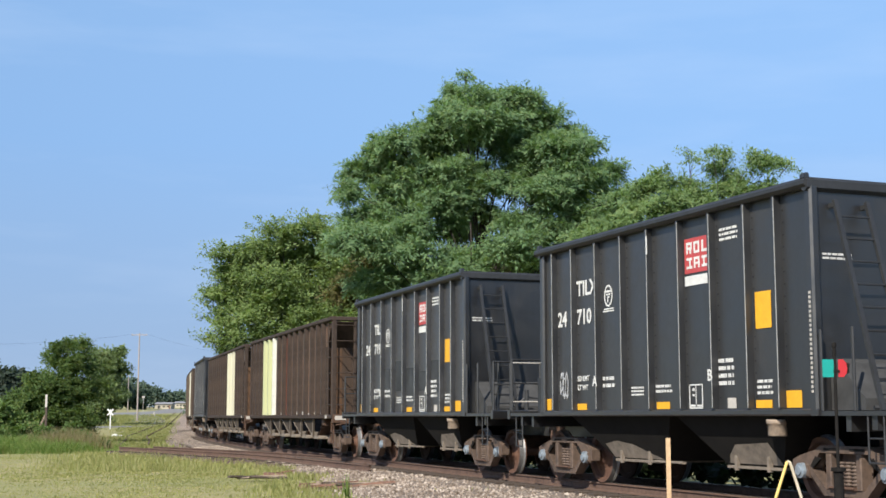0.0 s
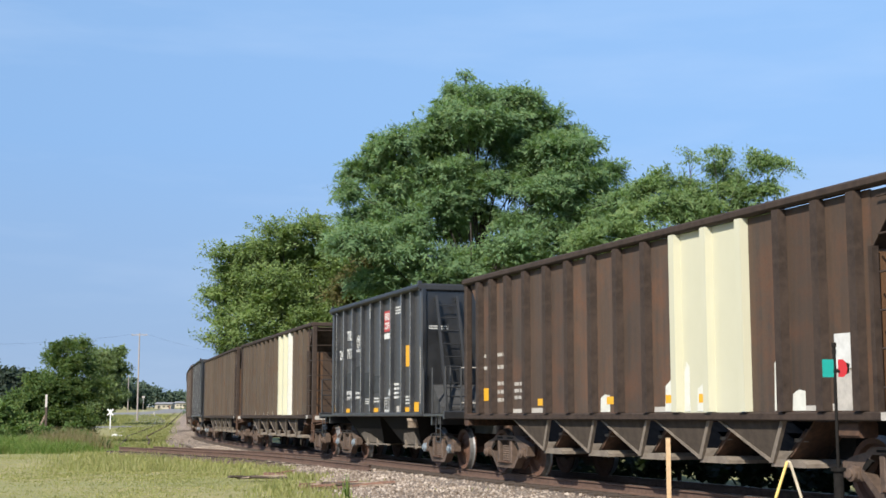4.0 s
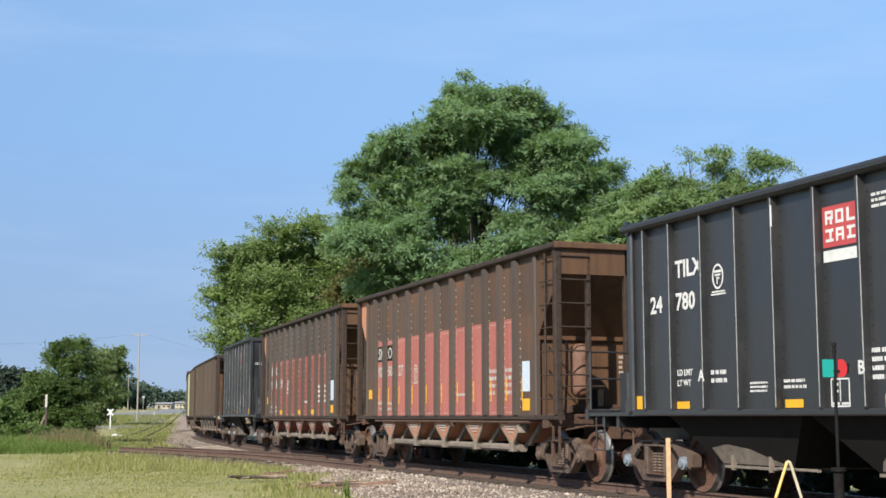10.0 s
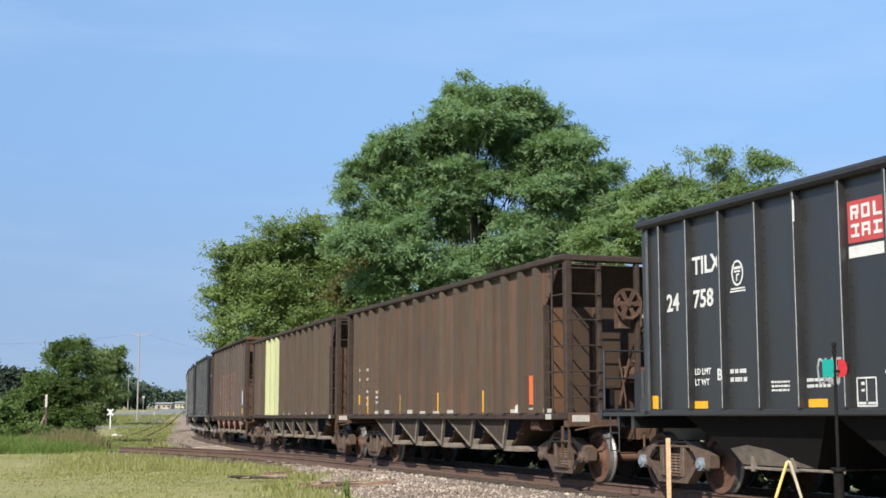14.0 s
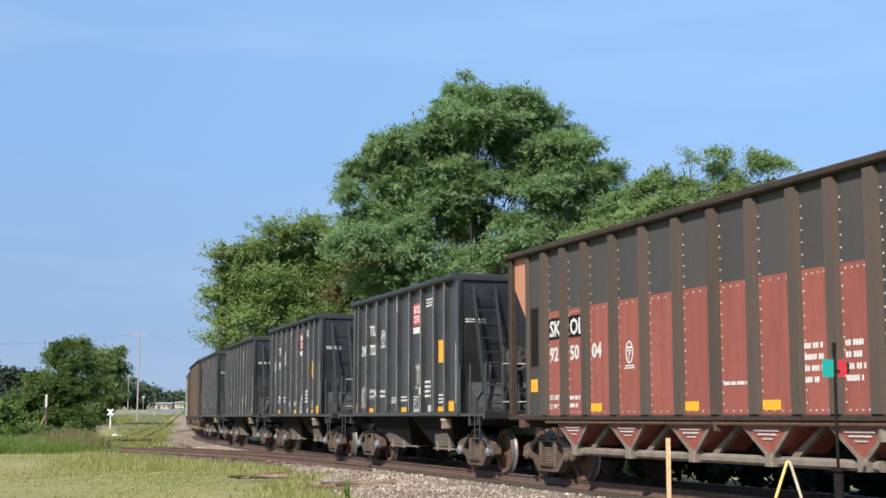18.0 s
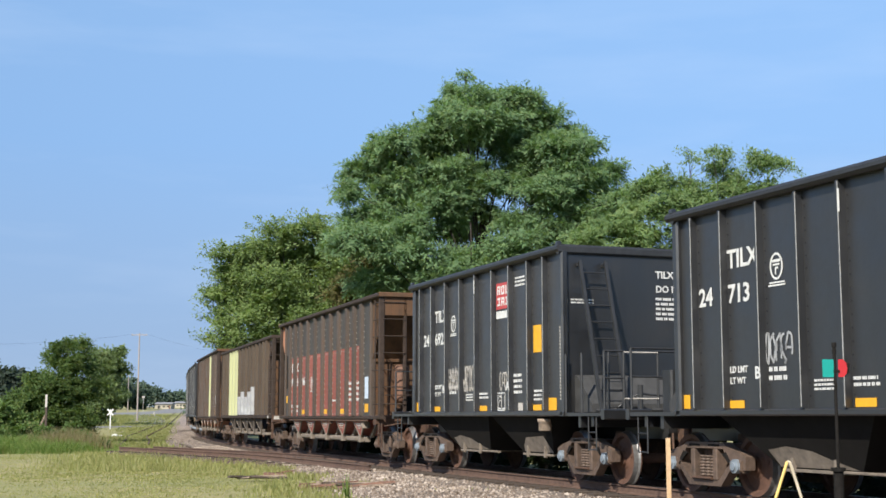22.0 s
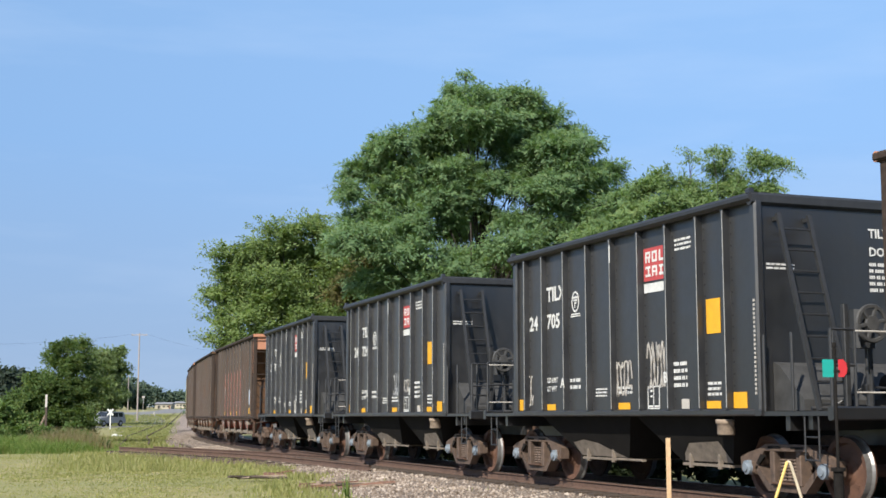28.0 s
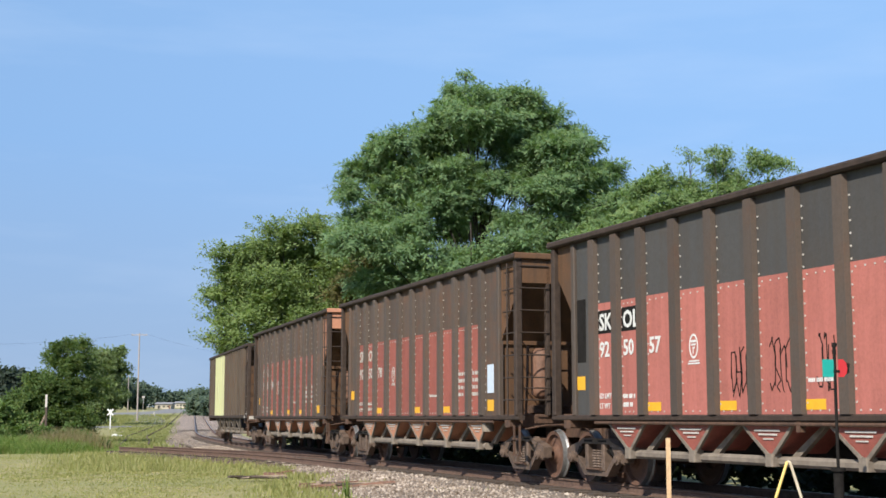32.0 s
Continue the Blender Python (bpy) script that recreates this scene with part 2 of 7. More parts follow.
M_TIE = plain("creosoted_tie", (0.075, 0.055, 0.042), 0.9, 0, 0.45, 12, 0.3)
M_ROAD = plain("asphalt", (0.2, 0.2, 0.2), 0.9, 0, 0.15, 3)
M_BARK = plain("bark", (0.05, 0.04, 0.033), 0.9, 0, 0.5, 9, 0.5)
M_LEAF_A = leaf_mat("locust_leaf", (0.132, 0.225, 0.115), (0.172, 0.27, 0.138), (0.23, 0.29, 0.13))
M_LEAF_B = leaf_mat("elm_leaf", (0.145, 0.215, 0.082), (0.195, 0.27, 0.1), (0.25, 0.295, 0.115))
# locust leaf colour about a fifth darker, for rear crown and undergrowth
M_LEAF_E = leaf_mat("darker_locust_leaf", (0.105, 0.18, 0.085), (0.14, 0.225, 0.102), (0.2, 0.24, 0.1))
M_LEAF_C = leaf_mat("bush_leaf", (0.07, 0.12, 0.04), (0.105, 0.165, 0.055))
M_LEAF_G = leaf_mat("bramble_leaf", (0.085, 0.15, 0.045), (0.13, 0.205, 0.065), (0.21, 0.22, 0.09))
M_LEAF_F = leaf_mat("pale_tree_leaf", (0.14, 0.2, 0.095), (0.19, 0.25, 0.115), (0.23, 0.27, 0.12))
# distance haze is tinted into this bluish leaf colour
M_LEAF_FAR = leaf_mat("hazed_far_leaf", (0.07, 0.105, 0.08), (0.09, 0.13, 0.095), (0.11, 0.14, 0.09))
M_LEAF_WOODS = leaf_mat("dark_wood_leaf", (0.03, 0.048, 0.036), (0.042, 0.062, 0.045), (0.05, 0.066, 0.045))
# near-black green: the shade behind the cars is put into this colour
M_LEAF_SHADE = leaf_mat("shade_dark_leaf", (0.012, 0.02, 0.008), (0.02, 0.032, 0.012), (0.03, 0.036, 0.014))
M_LEAF_DRY = leaf_mat("olive_leaf", (0.08, 0.085, 0.03), (0.13, 0.12, 0.045), (0.18, 0.15, 0.07))
M_LEAF_D = leaf_mat("young_leaf", (0.145, 0.23, 0.1), (0.19, 0.28, 0.12), (0.25, 0.3, 0.12))
M_BLADE = leaf_mat("grass_blade", (0.23, 0.25, 0.09), (0.31, 0.31, 0.13), (0.42, 0.37, 0.21))
M_FARGRASS = leaf_mat("rough_grass", (0.19, 0.21, 0.08), (0.25, 0.26, 0.105), (0.32, 0.3, 0.15))
M_WEED = leaf_mat("weed_blade", (0.12, 0.2, 0.05), (0.18, 0.26, 0.07), (0.28, 0.29, 0.12))
M_WOOD = plain("weathered_wood", (0.3, 0.23, 0.17), 0.85, 0, 0.35, 14, 0.3)
M_DRYWEED = leaf_mat("dry_weed", (0.17, 0.15, 0.08), (0.24, 0.2, 0.11), (0.3, 0.25, 0.15))
M_STAKE = plain("pale_stake", (0.62, 0.42, 0.24), 0.75, 0, 0.2, 10)
M_ROD = plain("worn_yellow_paint", (0.72, 0.52, 0.16), 0.6, 0, 0.25, 14)
M_CHALK = plain("chalky_paint", (0.6, 0.52, 0.38), 0.7, 0, 0.2, 14)
M_POLE = plain("utility_pole_wood", (0.33, 0.29, 0.26), 0.85, 0, 0.25, 10)
M_TEAL = plain("teal_target", (0.0, 0.26, 0.22), 0.5, 0, 0.1)
M_REDT = plain("red_target", (0.42, 0.016, 0.022), 0.5, 0, 0.1)
M_BUILD = plain("pale_wall", (0.42, 0.38, 0.3), 0.8, 0, 0.15, 2)
M_ROOF = plain("grey_roof", (0.25, 0.25, 0.26), 0.7, 0, 0.2, 2)
M_DARKGLASS = plain("dark_glass", (0.02, 0.025, 0.03), 0.15, 0, 0.1)
M_SILVER = plain("silver_car_paint", (0.34, 0.345, 0.37), 0.3, 0.3, 0.08)
M_TYRE = plain("tyre_rubber", (0.02, 0.02, 0.02), 0.9, 0, 0.2)


# ================= mesh helpers =================
class Shape:
    """Collects vertices and faces of one mesh."""

    def __init__(self):
        self.v, self.f = [], []

    def add(self, verts, faces):
        n = len(self.v)
        self.v += [tuple(p) for p in verts]
        self.f += [tuple(i + n for i in q) for q in faces]
        return self

    def box(self, x0, x1, y0, y1, z0, z1, c=0.0):
        """A box; c cuts its long edges off."""
        if not c:
            p = [(x, y, z) for x in (x0, x1) for y in (y0, y1) for z in (z0, z1)]
            return self.add(p, [(0, 1, 3, 2), (4, 6, 7, 5), (0, 4, 5, 1), (2, 3, 7, 6), (0, 2, 6, 4), (1, 5, 7, 3)])
        d = [x1 - x0, y1 - y0, z1 - z0]
        ax = d.index(max(d))
        lim = [(x0, x1), (y0, y1), (z0, z1)]
        o = [i for i in range(3) if i != ax]
        (a0, a1), (b0, b1) = lim[o[0]], lim[o[1]]
        ring = [(a0 + c, b0), (a1 - c, b0), (a1, b0 + c), (a1, b1 - c), (a1 - c, b1), (a0 + c, b1), (a0, b1 - c), (a0, b0 + c)]
        return self.prism(ring, ax, *lim[ax])

    def prism(self, ring, axis, lo, hi):
        """A polygon in the two other axes, drawn out along one."""
        def put(w, p):
            q = list(p)
            q.insert(axis, w)
            return q
        n = len(ring)
        faces = [tuple(range(n))[::-1], tuple(range(n, 2 * n))] + [(i, (i + 1) % n, n + (i + 1) % n, n + i) for i in range(n)]
        return self.add([put(lo, p) for p in ring] + [put(hi, p) for p in ring], faces)

    def rod(self, a, b, r, n=6, r2=None):
        a, b = Vector(a), Vector(b)
        q = (b - a).to_track_quat("Z", "Y")
        u, w = q @ Vector((1, 0, 0)), q @ Vector((0, 1, 0))
        r2 = r if r2 is None else r2
        ring = [(math.cos(2 * math.pi * i / n), math.sin(2 * math.pi * i / n)) for i in range(n)]
        return self.add([a + (u * c + w * s) * r for c, s in ring] + [b + (u * c + w * s) * r2 for c, s in ring],
                        [tuple(range(n))[::-1], tuple(range(n, 2 * n))] + [(i, (i + 1) % n, n + (i + 1) % n, n + i) for i in range(n)])

    def path(self, pts, r, n=6):
        for a, b in zip(pts, pts[1:]):
            self.rod(a, b, r, n)
        return self

    def lathe(self, prof, n=24, axis="y", at=(0, 0, 0)):
        """Profile of (radius, along) turned round an axis."""
        vs = []
        for r, h in prof:
            for i in range(n):
                a = 2 * math.pi * i / n
                c, s = r * math.cos(a), r * math.sin(a)
                p = {"y": (c, h, s), "z": (c, s, h), "x": (h, c, s)}[axis]
                vs.append((p[0] + at[0], p[1] + at[1], p[2] + at[2]))
        fs = [(k * n + i, k * n + (i + 1) % n, (k + 1) * n + (i + 1) % n, (k + 1) * n + i) for k in range(len(prof) - 1) for i in range(n)]
        return self.add(vs, fs)

    def plate(self, pts, thick, way):
        """A flat polygon with thickness along way."""
        n = len(pts)
        off = Vector(way).normalized() * thick
        return self.add([Vector(p) for p in pts] + [Vector(p) + off for p in pts],
                        [tuple(range(n)), tuple(range(n, 2 * n))[::-1]] + [(i, n + i, n + (i + 1) % n, (i + 1) % n) for i in range(n)])

    def mesh(self, name, mat, smooth=False):
        me = bpy.data.meshes.new(name)
        me.from_pydata(self.v, [], self.f)
        for m in mat if isinstance(mat, (list, tuple)) else [mat]:
            me.materials.append(m)
        if smooth:
            me.polygons.foreach_set("use_smooth", [True] * len(me.polygons))
        bm = bmesh.new()
        bm.from_mesh(me)
        bmesh.ops.recalc_face_normals(bm, faces=bm.faces)
        bm.to_mesh(me)
        bm.free()
        return me


CACHE = {}


def part(name, shape, mat, parent, label="", at=None, smooth=False):
    """Links one mesh under a thing or a part; a Shape or a ready mesh."""
    me = shape.mesh(name, mat, smooth) if isinstance(shape, Shape) else shape
    ob = new(name, me)
    ob.parent = parent
    if at is not None:
        ob.matrix_basis = at
    if mat is not None and not isinstance(mat, (list, tuple)) and me.materials[0] != mat:
        ob.material_slots[0].link = "OBJECT"
        ob.material_slots[0].material = mat
    return tagged(ob, label) if label else ob


def cached(key, make, mat, smooth=False):
    if key not in CACHE:
        CACHE[key] = make().mesh(key, mat, smooth)
    return CACHE[key]


def empty(name, m, label, category, group="", kind=""):
    ob = new(name)
    ob.empty_display_size = 0.3
    ob.matrix_basis = m
    return tagged(ob, label, category, group, kind)


def thing(name, shape, mat, m, label, category, group="", kind="", smooth=False):
    ob = new(name, shape.mesh(name, mat, smooth))
    ob.matrix_basis = m
    return tagged(ob, label, category, group, kind)


def word_mesh(text, size):
    key = "word " + text + str(size)
    if key not in CACHE:
        cu = bpy.data.curves.new("word", "FONT")
        cu.body, cu.size, cu.extrude, cu.offset = text, size / 0.72, 0.002, size * 0.034
        cu.resolution_u = 2
        ob = bpy.data.objects.new("word", cu)
        me = bpy.data.meshes.new_from_object(ob)
        me.name = "lettering"
        bpy.data.objects.remove(ob)
        bpy.data.curves.remove(cu)
        me.materials.clear()
        me.materials.append(M_WHITE)
        CACHE[key] = me
    return CACHE[key]


# ================= plan of the track =================
KNOTS = (0, 25, 40, 55, 70, 85, 95, 110, 125)
BENDS = (0.00013, 0.0016, 0.00284, 0.00174, 0.0025, 0.00234, 0.00169, 0.00091, 0.0)
STEP = 0.5
S_LINE = np.arange(0, 620, STEP)
_k = np.interp(S_LINE, KNOTS, BENDS)
_psi = -0.387126 + np.concatenate([[0], np.cumsum((_k[1:] + _k[:-1]) / 2 * STEP)])
_cx = 13.6256 + np.concatenate([[0], np.cumsum((np.sin(_psi[1:]) + np.sin(_psi[:-1])) / 2 * STEP)])
_cy = np.concatenate([[0], np.cumsum((np.cos(_psi[1:]) + np.cos(_psi[:-1])) / 2 * STEP)])


def rise(y):
    """The land climbs gently in the distance."""
    d = max(0.0, y - 105.0)
    return 0.0145 * d * d / (d + 60.0)


def line_at(s):
    """Centre of the track and its heading, s metres along it; straight on behind the start."""
    if s < 0:
        p = _psi[0]
        return _cx[0] + s * math.sin(p), _cy[0] + s * math.cos(p), p
    return float(np.interp(s, S_LINE, _cx)), float(np.interp(s, S_LINE, _cy)), float(np.interp(s, S_LINE, _psi))


def beside(s, off):
    """A point off metres to the left of the track (towards the camera)."""
    x, y, p = line_at(s)
    return x - off * math.cos(p), y + off * math.sin(p)


def sweep(curve, offs):
    """A strip along a curve of (x, y, heading) through (offset, height) profiles."""
    sh = Shape()
    n = len(offs)
    vs = []
    for x, y, p in curve:
        for o, z in offs:
            vs.append((x - o * math.cos(p), y + o * math.sin(p), z + rise(y)))
    fs = [(i * n + j, i * n + j + 1, (i + 1) * n + j + 1, (i + 1) * n + j) for i in range(len(curve) - 1) for j in range(n - 1)]
    return sh.add(vs, fs)


# ================= ground =================
def build_ground():
    xs = sorted(set(list(np.arange(-60, 61, 3.0)) + [-4000, -2000, -1000, -500, -250, -120, 120, 250, 500, 1000, 2000, 4000]))
    ys = sorted(set(list(np.arange(-30, 130, 3.0)) + [-3000, -800, -200, -80, 150, 180, 220, 280, 350, 450, 600, 800, 1200, 2000, 4500]))
    sh = Shape()
    for y in ys:
        for x in xs:
            bump = 0.05 * noise.noise(Vector((x * 0.11, y * 0.11, 0.3)))
            sh.v.append((x, y, (bump if abs(x) < 70 and -40 < y < 140 else 0) + (rise(y) if y < 800 else rise(800) + (y - 800) * 0.006)))
    n = len(xs)
    sh.f = [(j * n + i, j * n + i + 1, (j + 1) * n + i + 1, (j + 1) * n + i) for j in range(len(ys) - 1) for i in range(n - 1)]
    thing("ground", sh, M_GRASS, pose(0, 0, 0), "mown pale green grass with dry patches", "grass", kind="structure", smooth=True)


def track(name, curve, rail_top, ties, label, top_mat=None):
    """Two rails with head, web and foot, on a row of ties."""
    root = empty(name, pose(0, 0, 0), label, "railway track", kind="structure")
    for side in (-0.753, 0.753):
        z = rail_top
        ring = [(-.036, z), (.036, z), (.037, z - .03), (.01, z - .045), (.009, z - .13), (.07, z - .15), (.07, z - .165),
                (-.07, z - .165), (-.07, z - .15), (-.009, z - .13), (-.01, z - .045), (-.037, z - .03), (-.036, z)]
        part("rail", sweep(curve, [(side + o, h) for o, h in ring]), M_RAIL, root)
        if top_mat:
            part("running_band", sweep(curve, [(side - .03, z + .003), (side + .03, z + .003)]), top_mat, root, "polished running band of the rail")
    tie = cached("tie", lambda: Shape().box(-1.3, 1.3, -.11, .11, -.18, 0, .012), M_TIE)
    for x, y, p in ties:
        part("tie", tie, M_TIE, root, at=pose(x + random.uniform(-.04, .04), y, rail_top - .158 + rise(y), 0, 0, math.degrees(-p) + random.uniform(-1, 1)))
    return root


def ribbon(name, curve, offs, mat, label, category):
    thing(name, sweep(curve, offs), mat, pose(0, 0, 0), label, category, kind="structure", smooth=True)


def curve_through(pts, step=2.0):
    """Points every step metres along a smooth line through the given ones, with headings."""
    P = [Vector((*p, 0)) for p in pts]
    P = [P[0] * 2 - P[1]] + P + [P[-1] * 2 - P[-2]]
    out = []
    for i in range(1, len(P) - 2):
        n = max(2, int((P[i + 1] - P[i]).length / step))
        for k in range(n):
            t = k / n
            a, b, c, d = P[i - 1], P[i], P[i + 1], P[i + 2]
            out.append(0.5 * ((2 * b) + (c - a) * t + (2 * a - 5 * b + 4 * c - d) * t * t + (3 * b - a - 3 * c + d) * t ** 3))
    out.append(P[-2])
    res = []
    for i, p in enumerate(out):
        q = out[min(i + 1, len(out) - 1)] - out[max(i - 1, 0)]
        res.append((p.x, p.y, math.atan2(q.x, q.y)))
    return res


APRON = ((0, 8.5), (18, 6.8), (26, 5.7), (32, 4.9), (38, 3.7), (45, 2.9), (52, 2.6), (60, 2.4), (80, 2.2))


def apron_width(s):
    return float(np.interp(s, [a for a, _ in APRON], [b for _, b in APRON])) + 0.5 * noise.noise(Vector((s * 0.3, 1.7, 0))) + 0.25 * noise.noise(Vector((s * 1.3, 4.7, 0)))


def build_track():
    main = [line_at(s) for s in np.concatenate([[-40, -20], np.arange(0, 140, 1.5), np.arange(140, 600, 20)])]
    near = [m for m in main if m[1] < 135]
    far = [m for m in main if m[1] > 128]
    prof = [(2.6, 0.06), (1.75, RZ - 0.22), (0.8, RZ - 0.2), (0, RZ - 0.19), (-0.8, RZ - 0.2), (-1.75, RZ - 0.2), (-2.9, 0.05), (-3.6, -0.06)]
    thing("ballast_bed", sweep(near, [(3.2, -0.03)] + prof), M_BALLAST, pose(0, 0, 0), "pale grey crushed-stone ballast under the track", "ballast", kind="structure")
    thing("far_ballast_bed", sweep(far, [(3.8, -0.03)] + prof), M_FARBALLAST, pose(0, 0, 0), "dusty tan ballast of the distant track", "ballast", kind="structure")
    # gravel apron on the camera's side
    sh = Shape()
    ss = np.arange(2, 82, 0.5)
    for s in ss:
        w = apron_width(s)
        for o, z in ((1.9, RZ - .26), (2.6, .12), (2.6 + (w - 2.6) * .5, .07), (w, -.03)):
            x, y = beside(s, o)
            sh.v.append((x, y, z + .03 * noise.noise(Vector((x * .9, y * .9, 2)))))
    sh.f = [(i * 4 + j, i * 4 + j + 1, i * 4 + j + 5, i * 4 + j + 4) for i in range(len(ss) - 1) for j in range(3)]
    thing("gravel_apron", sh, M_BALLAST, pose(0, 0, 0), "spilled pale ballast stones beside the track", "gravel", kind="structure", smooth=True)
    track("main_track", main, RZ, [line_at(s) for s in np.arange(8, 100, 0.56)], "curving main track with rusty rails on dark ties", M_RAILTOP)
    spur = curve_through([beside(26, .12), beside(34, .75), (-5.0, 44.6), (-9.6, 52.3), (-13.0, 57.4)], 1.5)
    ribbon("spur_bed", spur, [(1.7, .0), (1.2, .15), (-1.2, .15), (-1.7, .0)], M_DIRT, "rust-brown dirt between the rails of the spur", "dirt")
    track("spur_track", [p for p in spur if p[1] > 35], RZ - .06, [p for p in spur if p[1] > 40][::1], "disused rusty spur track running into grass")
    siding = curve_through([(-16.5, 72), (-19.9, 88), (-24.0, 106), (-29.3, 135), (-38.4, 186), (-75, 385)], 4)
    track("siding_track", siding, .12, [], "rusty siding track half hidden in grass")


def stones():
    """Loose ballast stones over the shoulder and the apron."""
    rng = np.random.default_rng(3)
    base = np.array([(1, 0, 0), (0, 1, 0), (-1, 0, 0), (0, -1, 0), (0, 0, 1), (0, 0, -1)], float)
    tri = np.array([(0, 1, 4), (1, 2, 4), (2, 3, 4), (3, 0, 4), (1, 0, 5), (2, 1, 5), (3, 2, 5), (0, 3, 5)])
    V, F = [], []
    n = 0
    for k in range(22000):
        s = 15 + 55 * rng.random() ** 1.3
        w = apron_width(s)
        o = 1.35 + (w + .5 - 1.35) * rng.random() ** 0.9
        x, y = beside(s, o)
        z = float(np.interp(o, (1.35, 1.9, 2.6, max(2.7, w)), (RZ - .21, RZ - .26, .12, .0)))
        r = rng.uniform(.016, .042)
        m = base * r * rng.uniform(.6, 1.35, (6, 3))
        a, b = rng.uniform(0, 6.28), rng.uniform(-.8, .8)
        ca, sa, cb, sb = math.cos(a), math.sin(a), math.cos(b), math.sin(b)
        R = np.array([[ca, -sa, 0], [sa, ca, 0], [0, 0, 1]]) @ np.array([[1, 0, 0], [0, cb, -sb], [0, sb, cb]])
        V.append(m @ R.T + (x, y, z + r * .4))
        F.append(tri + n)
        n += 6
    for k in range(7000):
        s = rng.uniform(52, 128)
        o = rng.uniform(-2.4, 3.0)
        x, y = beside(s, o)
        z = float(np.interp(o, (-2.9, -1.75, 1.75, 2.6, 3.2), (.05, RZ - .2, RZ - .22, .06, -.02)))
        r = rng.uniform(.015, .036)
        V.append(base * r * rng.uniform(.6, 1.35, (6, 3)) + (x, y, z + r * .3 + rise(y)))
        F.append(tri + n)
        n += 6
    me = bpy.data.meshes.new("loose_stones")
    me.from_pydata(np.concatenate(V).tolist(), [], np.concatenate(F).tolist())
    me.materials.append(M_STONE)
    tagged(new("loose_stones", me), "loose pale grey and tan ballast stones", "stones", kind="stuff")


def blades(name, spots, h0, h1, mat, label, seed, per=7, width=.012, lean=.35, scatter=.05):
    """Tufts of narrow bent blades at (x, y, scale)."""
    rng = np.random.default_rng(seed)
    P = np.repeat(np.array(spots, float), per, 0)
    n = len(P)
    g = np.array([rise(y) for y in P[:, 1]])
    foot = np.stack([P[:, 0] + rng.normal(0, scatter, n) * P[:, 2], P[:, 1] + rng.normal(0, scatter, n) * P[:, 2], g - .02], 1)
    h = rng.uniform(h0, h1, n) * P[:, 2]
    a = rng.uniform(0, 2 * math.pi, n)
    d = np.stack([np.cos(a), np.sin(a), np.zeros(n)], 1)
    b = rng.uniform(0, math.pi, n)
    w = np.stack([np.cos(b), np.sin(b), np.zeros(n)], 1) * (width * P[:, 2])[:, None]
    up = np.array([0, 0, 1.0])
    mid = foot + d * (h * lean * .35)[:, None] + up * (h * .55)[:, None]
    tip = foot + d * (h * lean)[:, None] + up * h[:, None]
    v = np.stack([foot - w, foot + w, mid + w * .8, mid - w * .8, tip], 1).reshape(-1, 3)
    i = np.arange(n)[:, None] * 5
    f = [tuple(q) for q in (i + np.array([0, 1, 2, 3])).tolist()] + [tuple(q) for q in (i + np.array([3, 2, 4])).tolist()]
    me = bpy.data.meshes.new(name)
    me.from_pydata(v.tolist(), [], f)
    me.materials.append(mat)
    tagged(new(name, me), label, "grass", kind="stuff")


def spot_on(px, d):
    return (px - 784) / 2367.4 * d


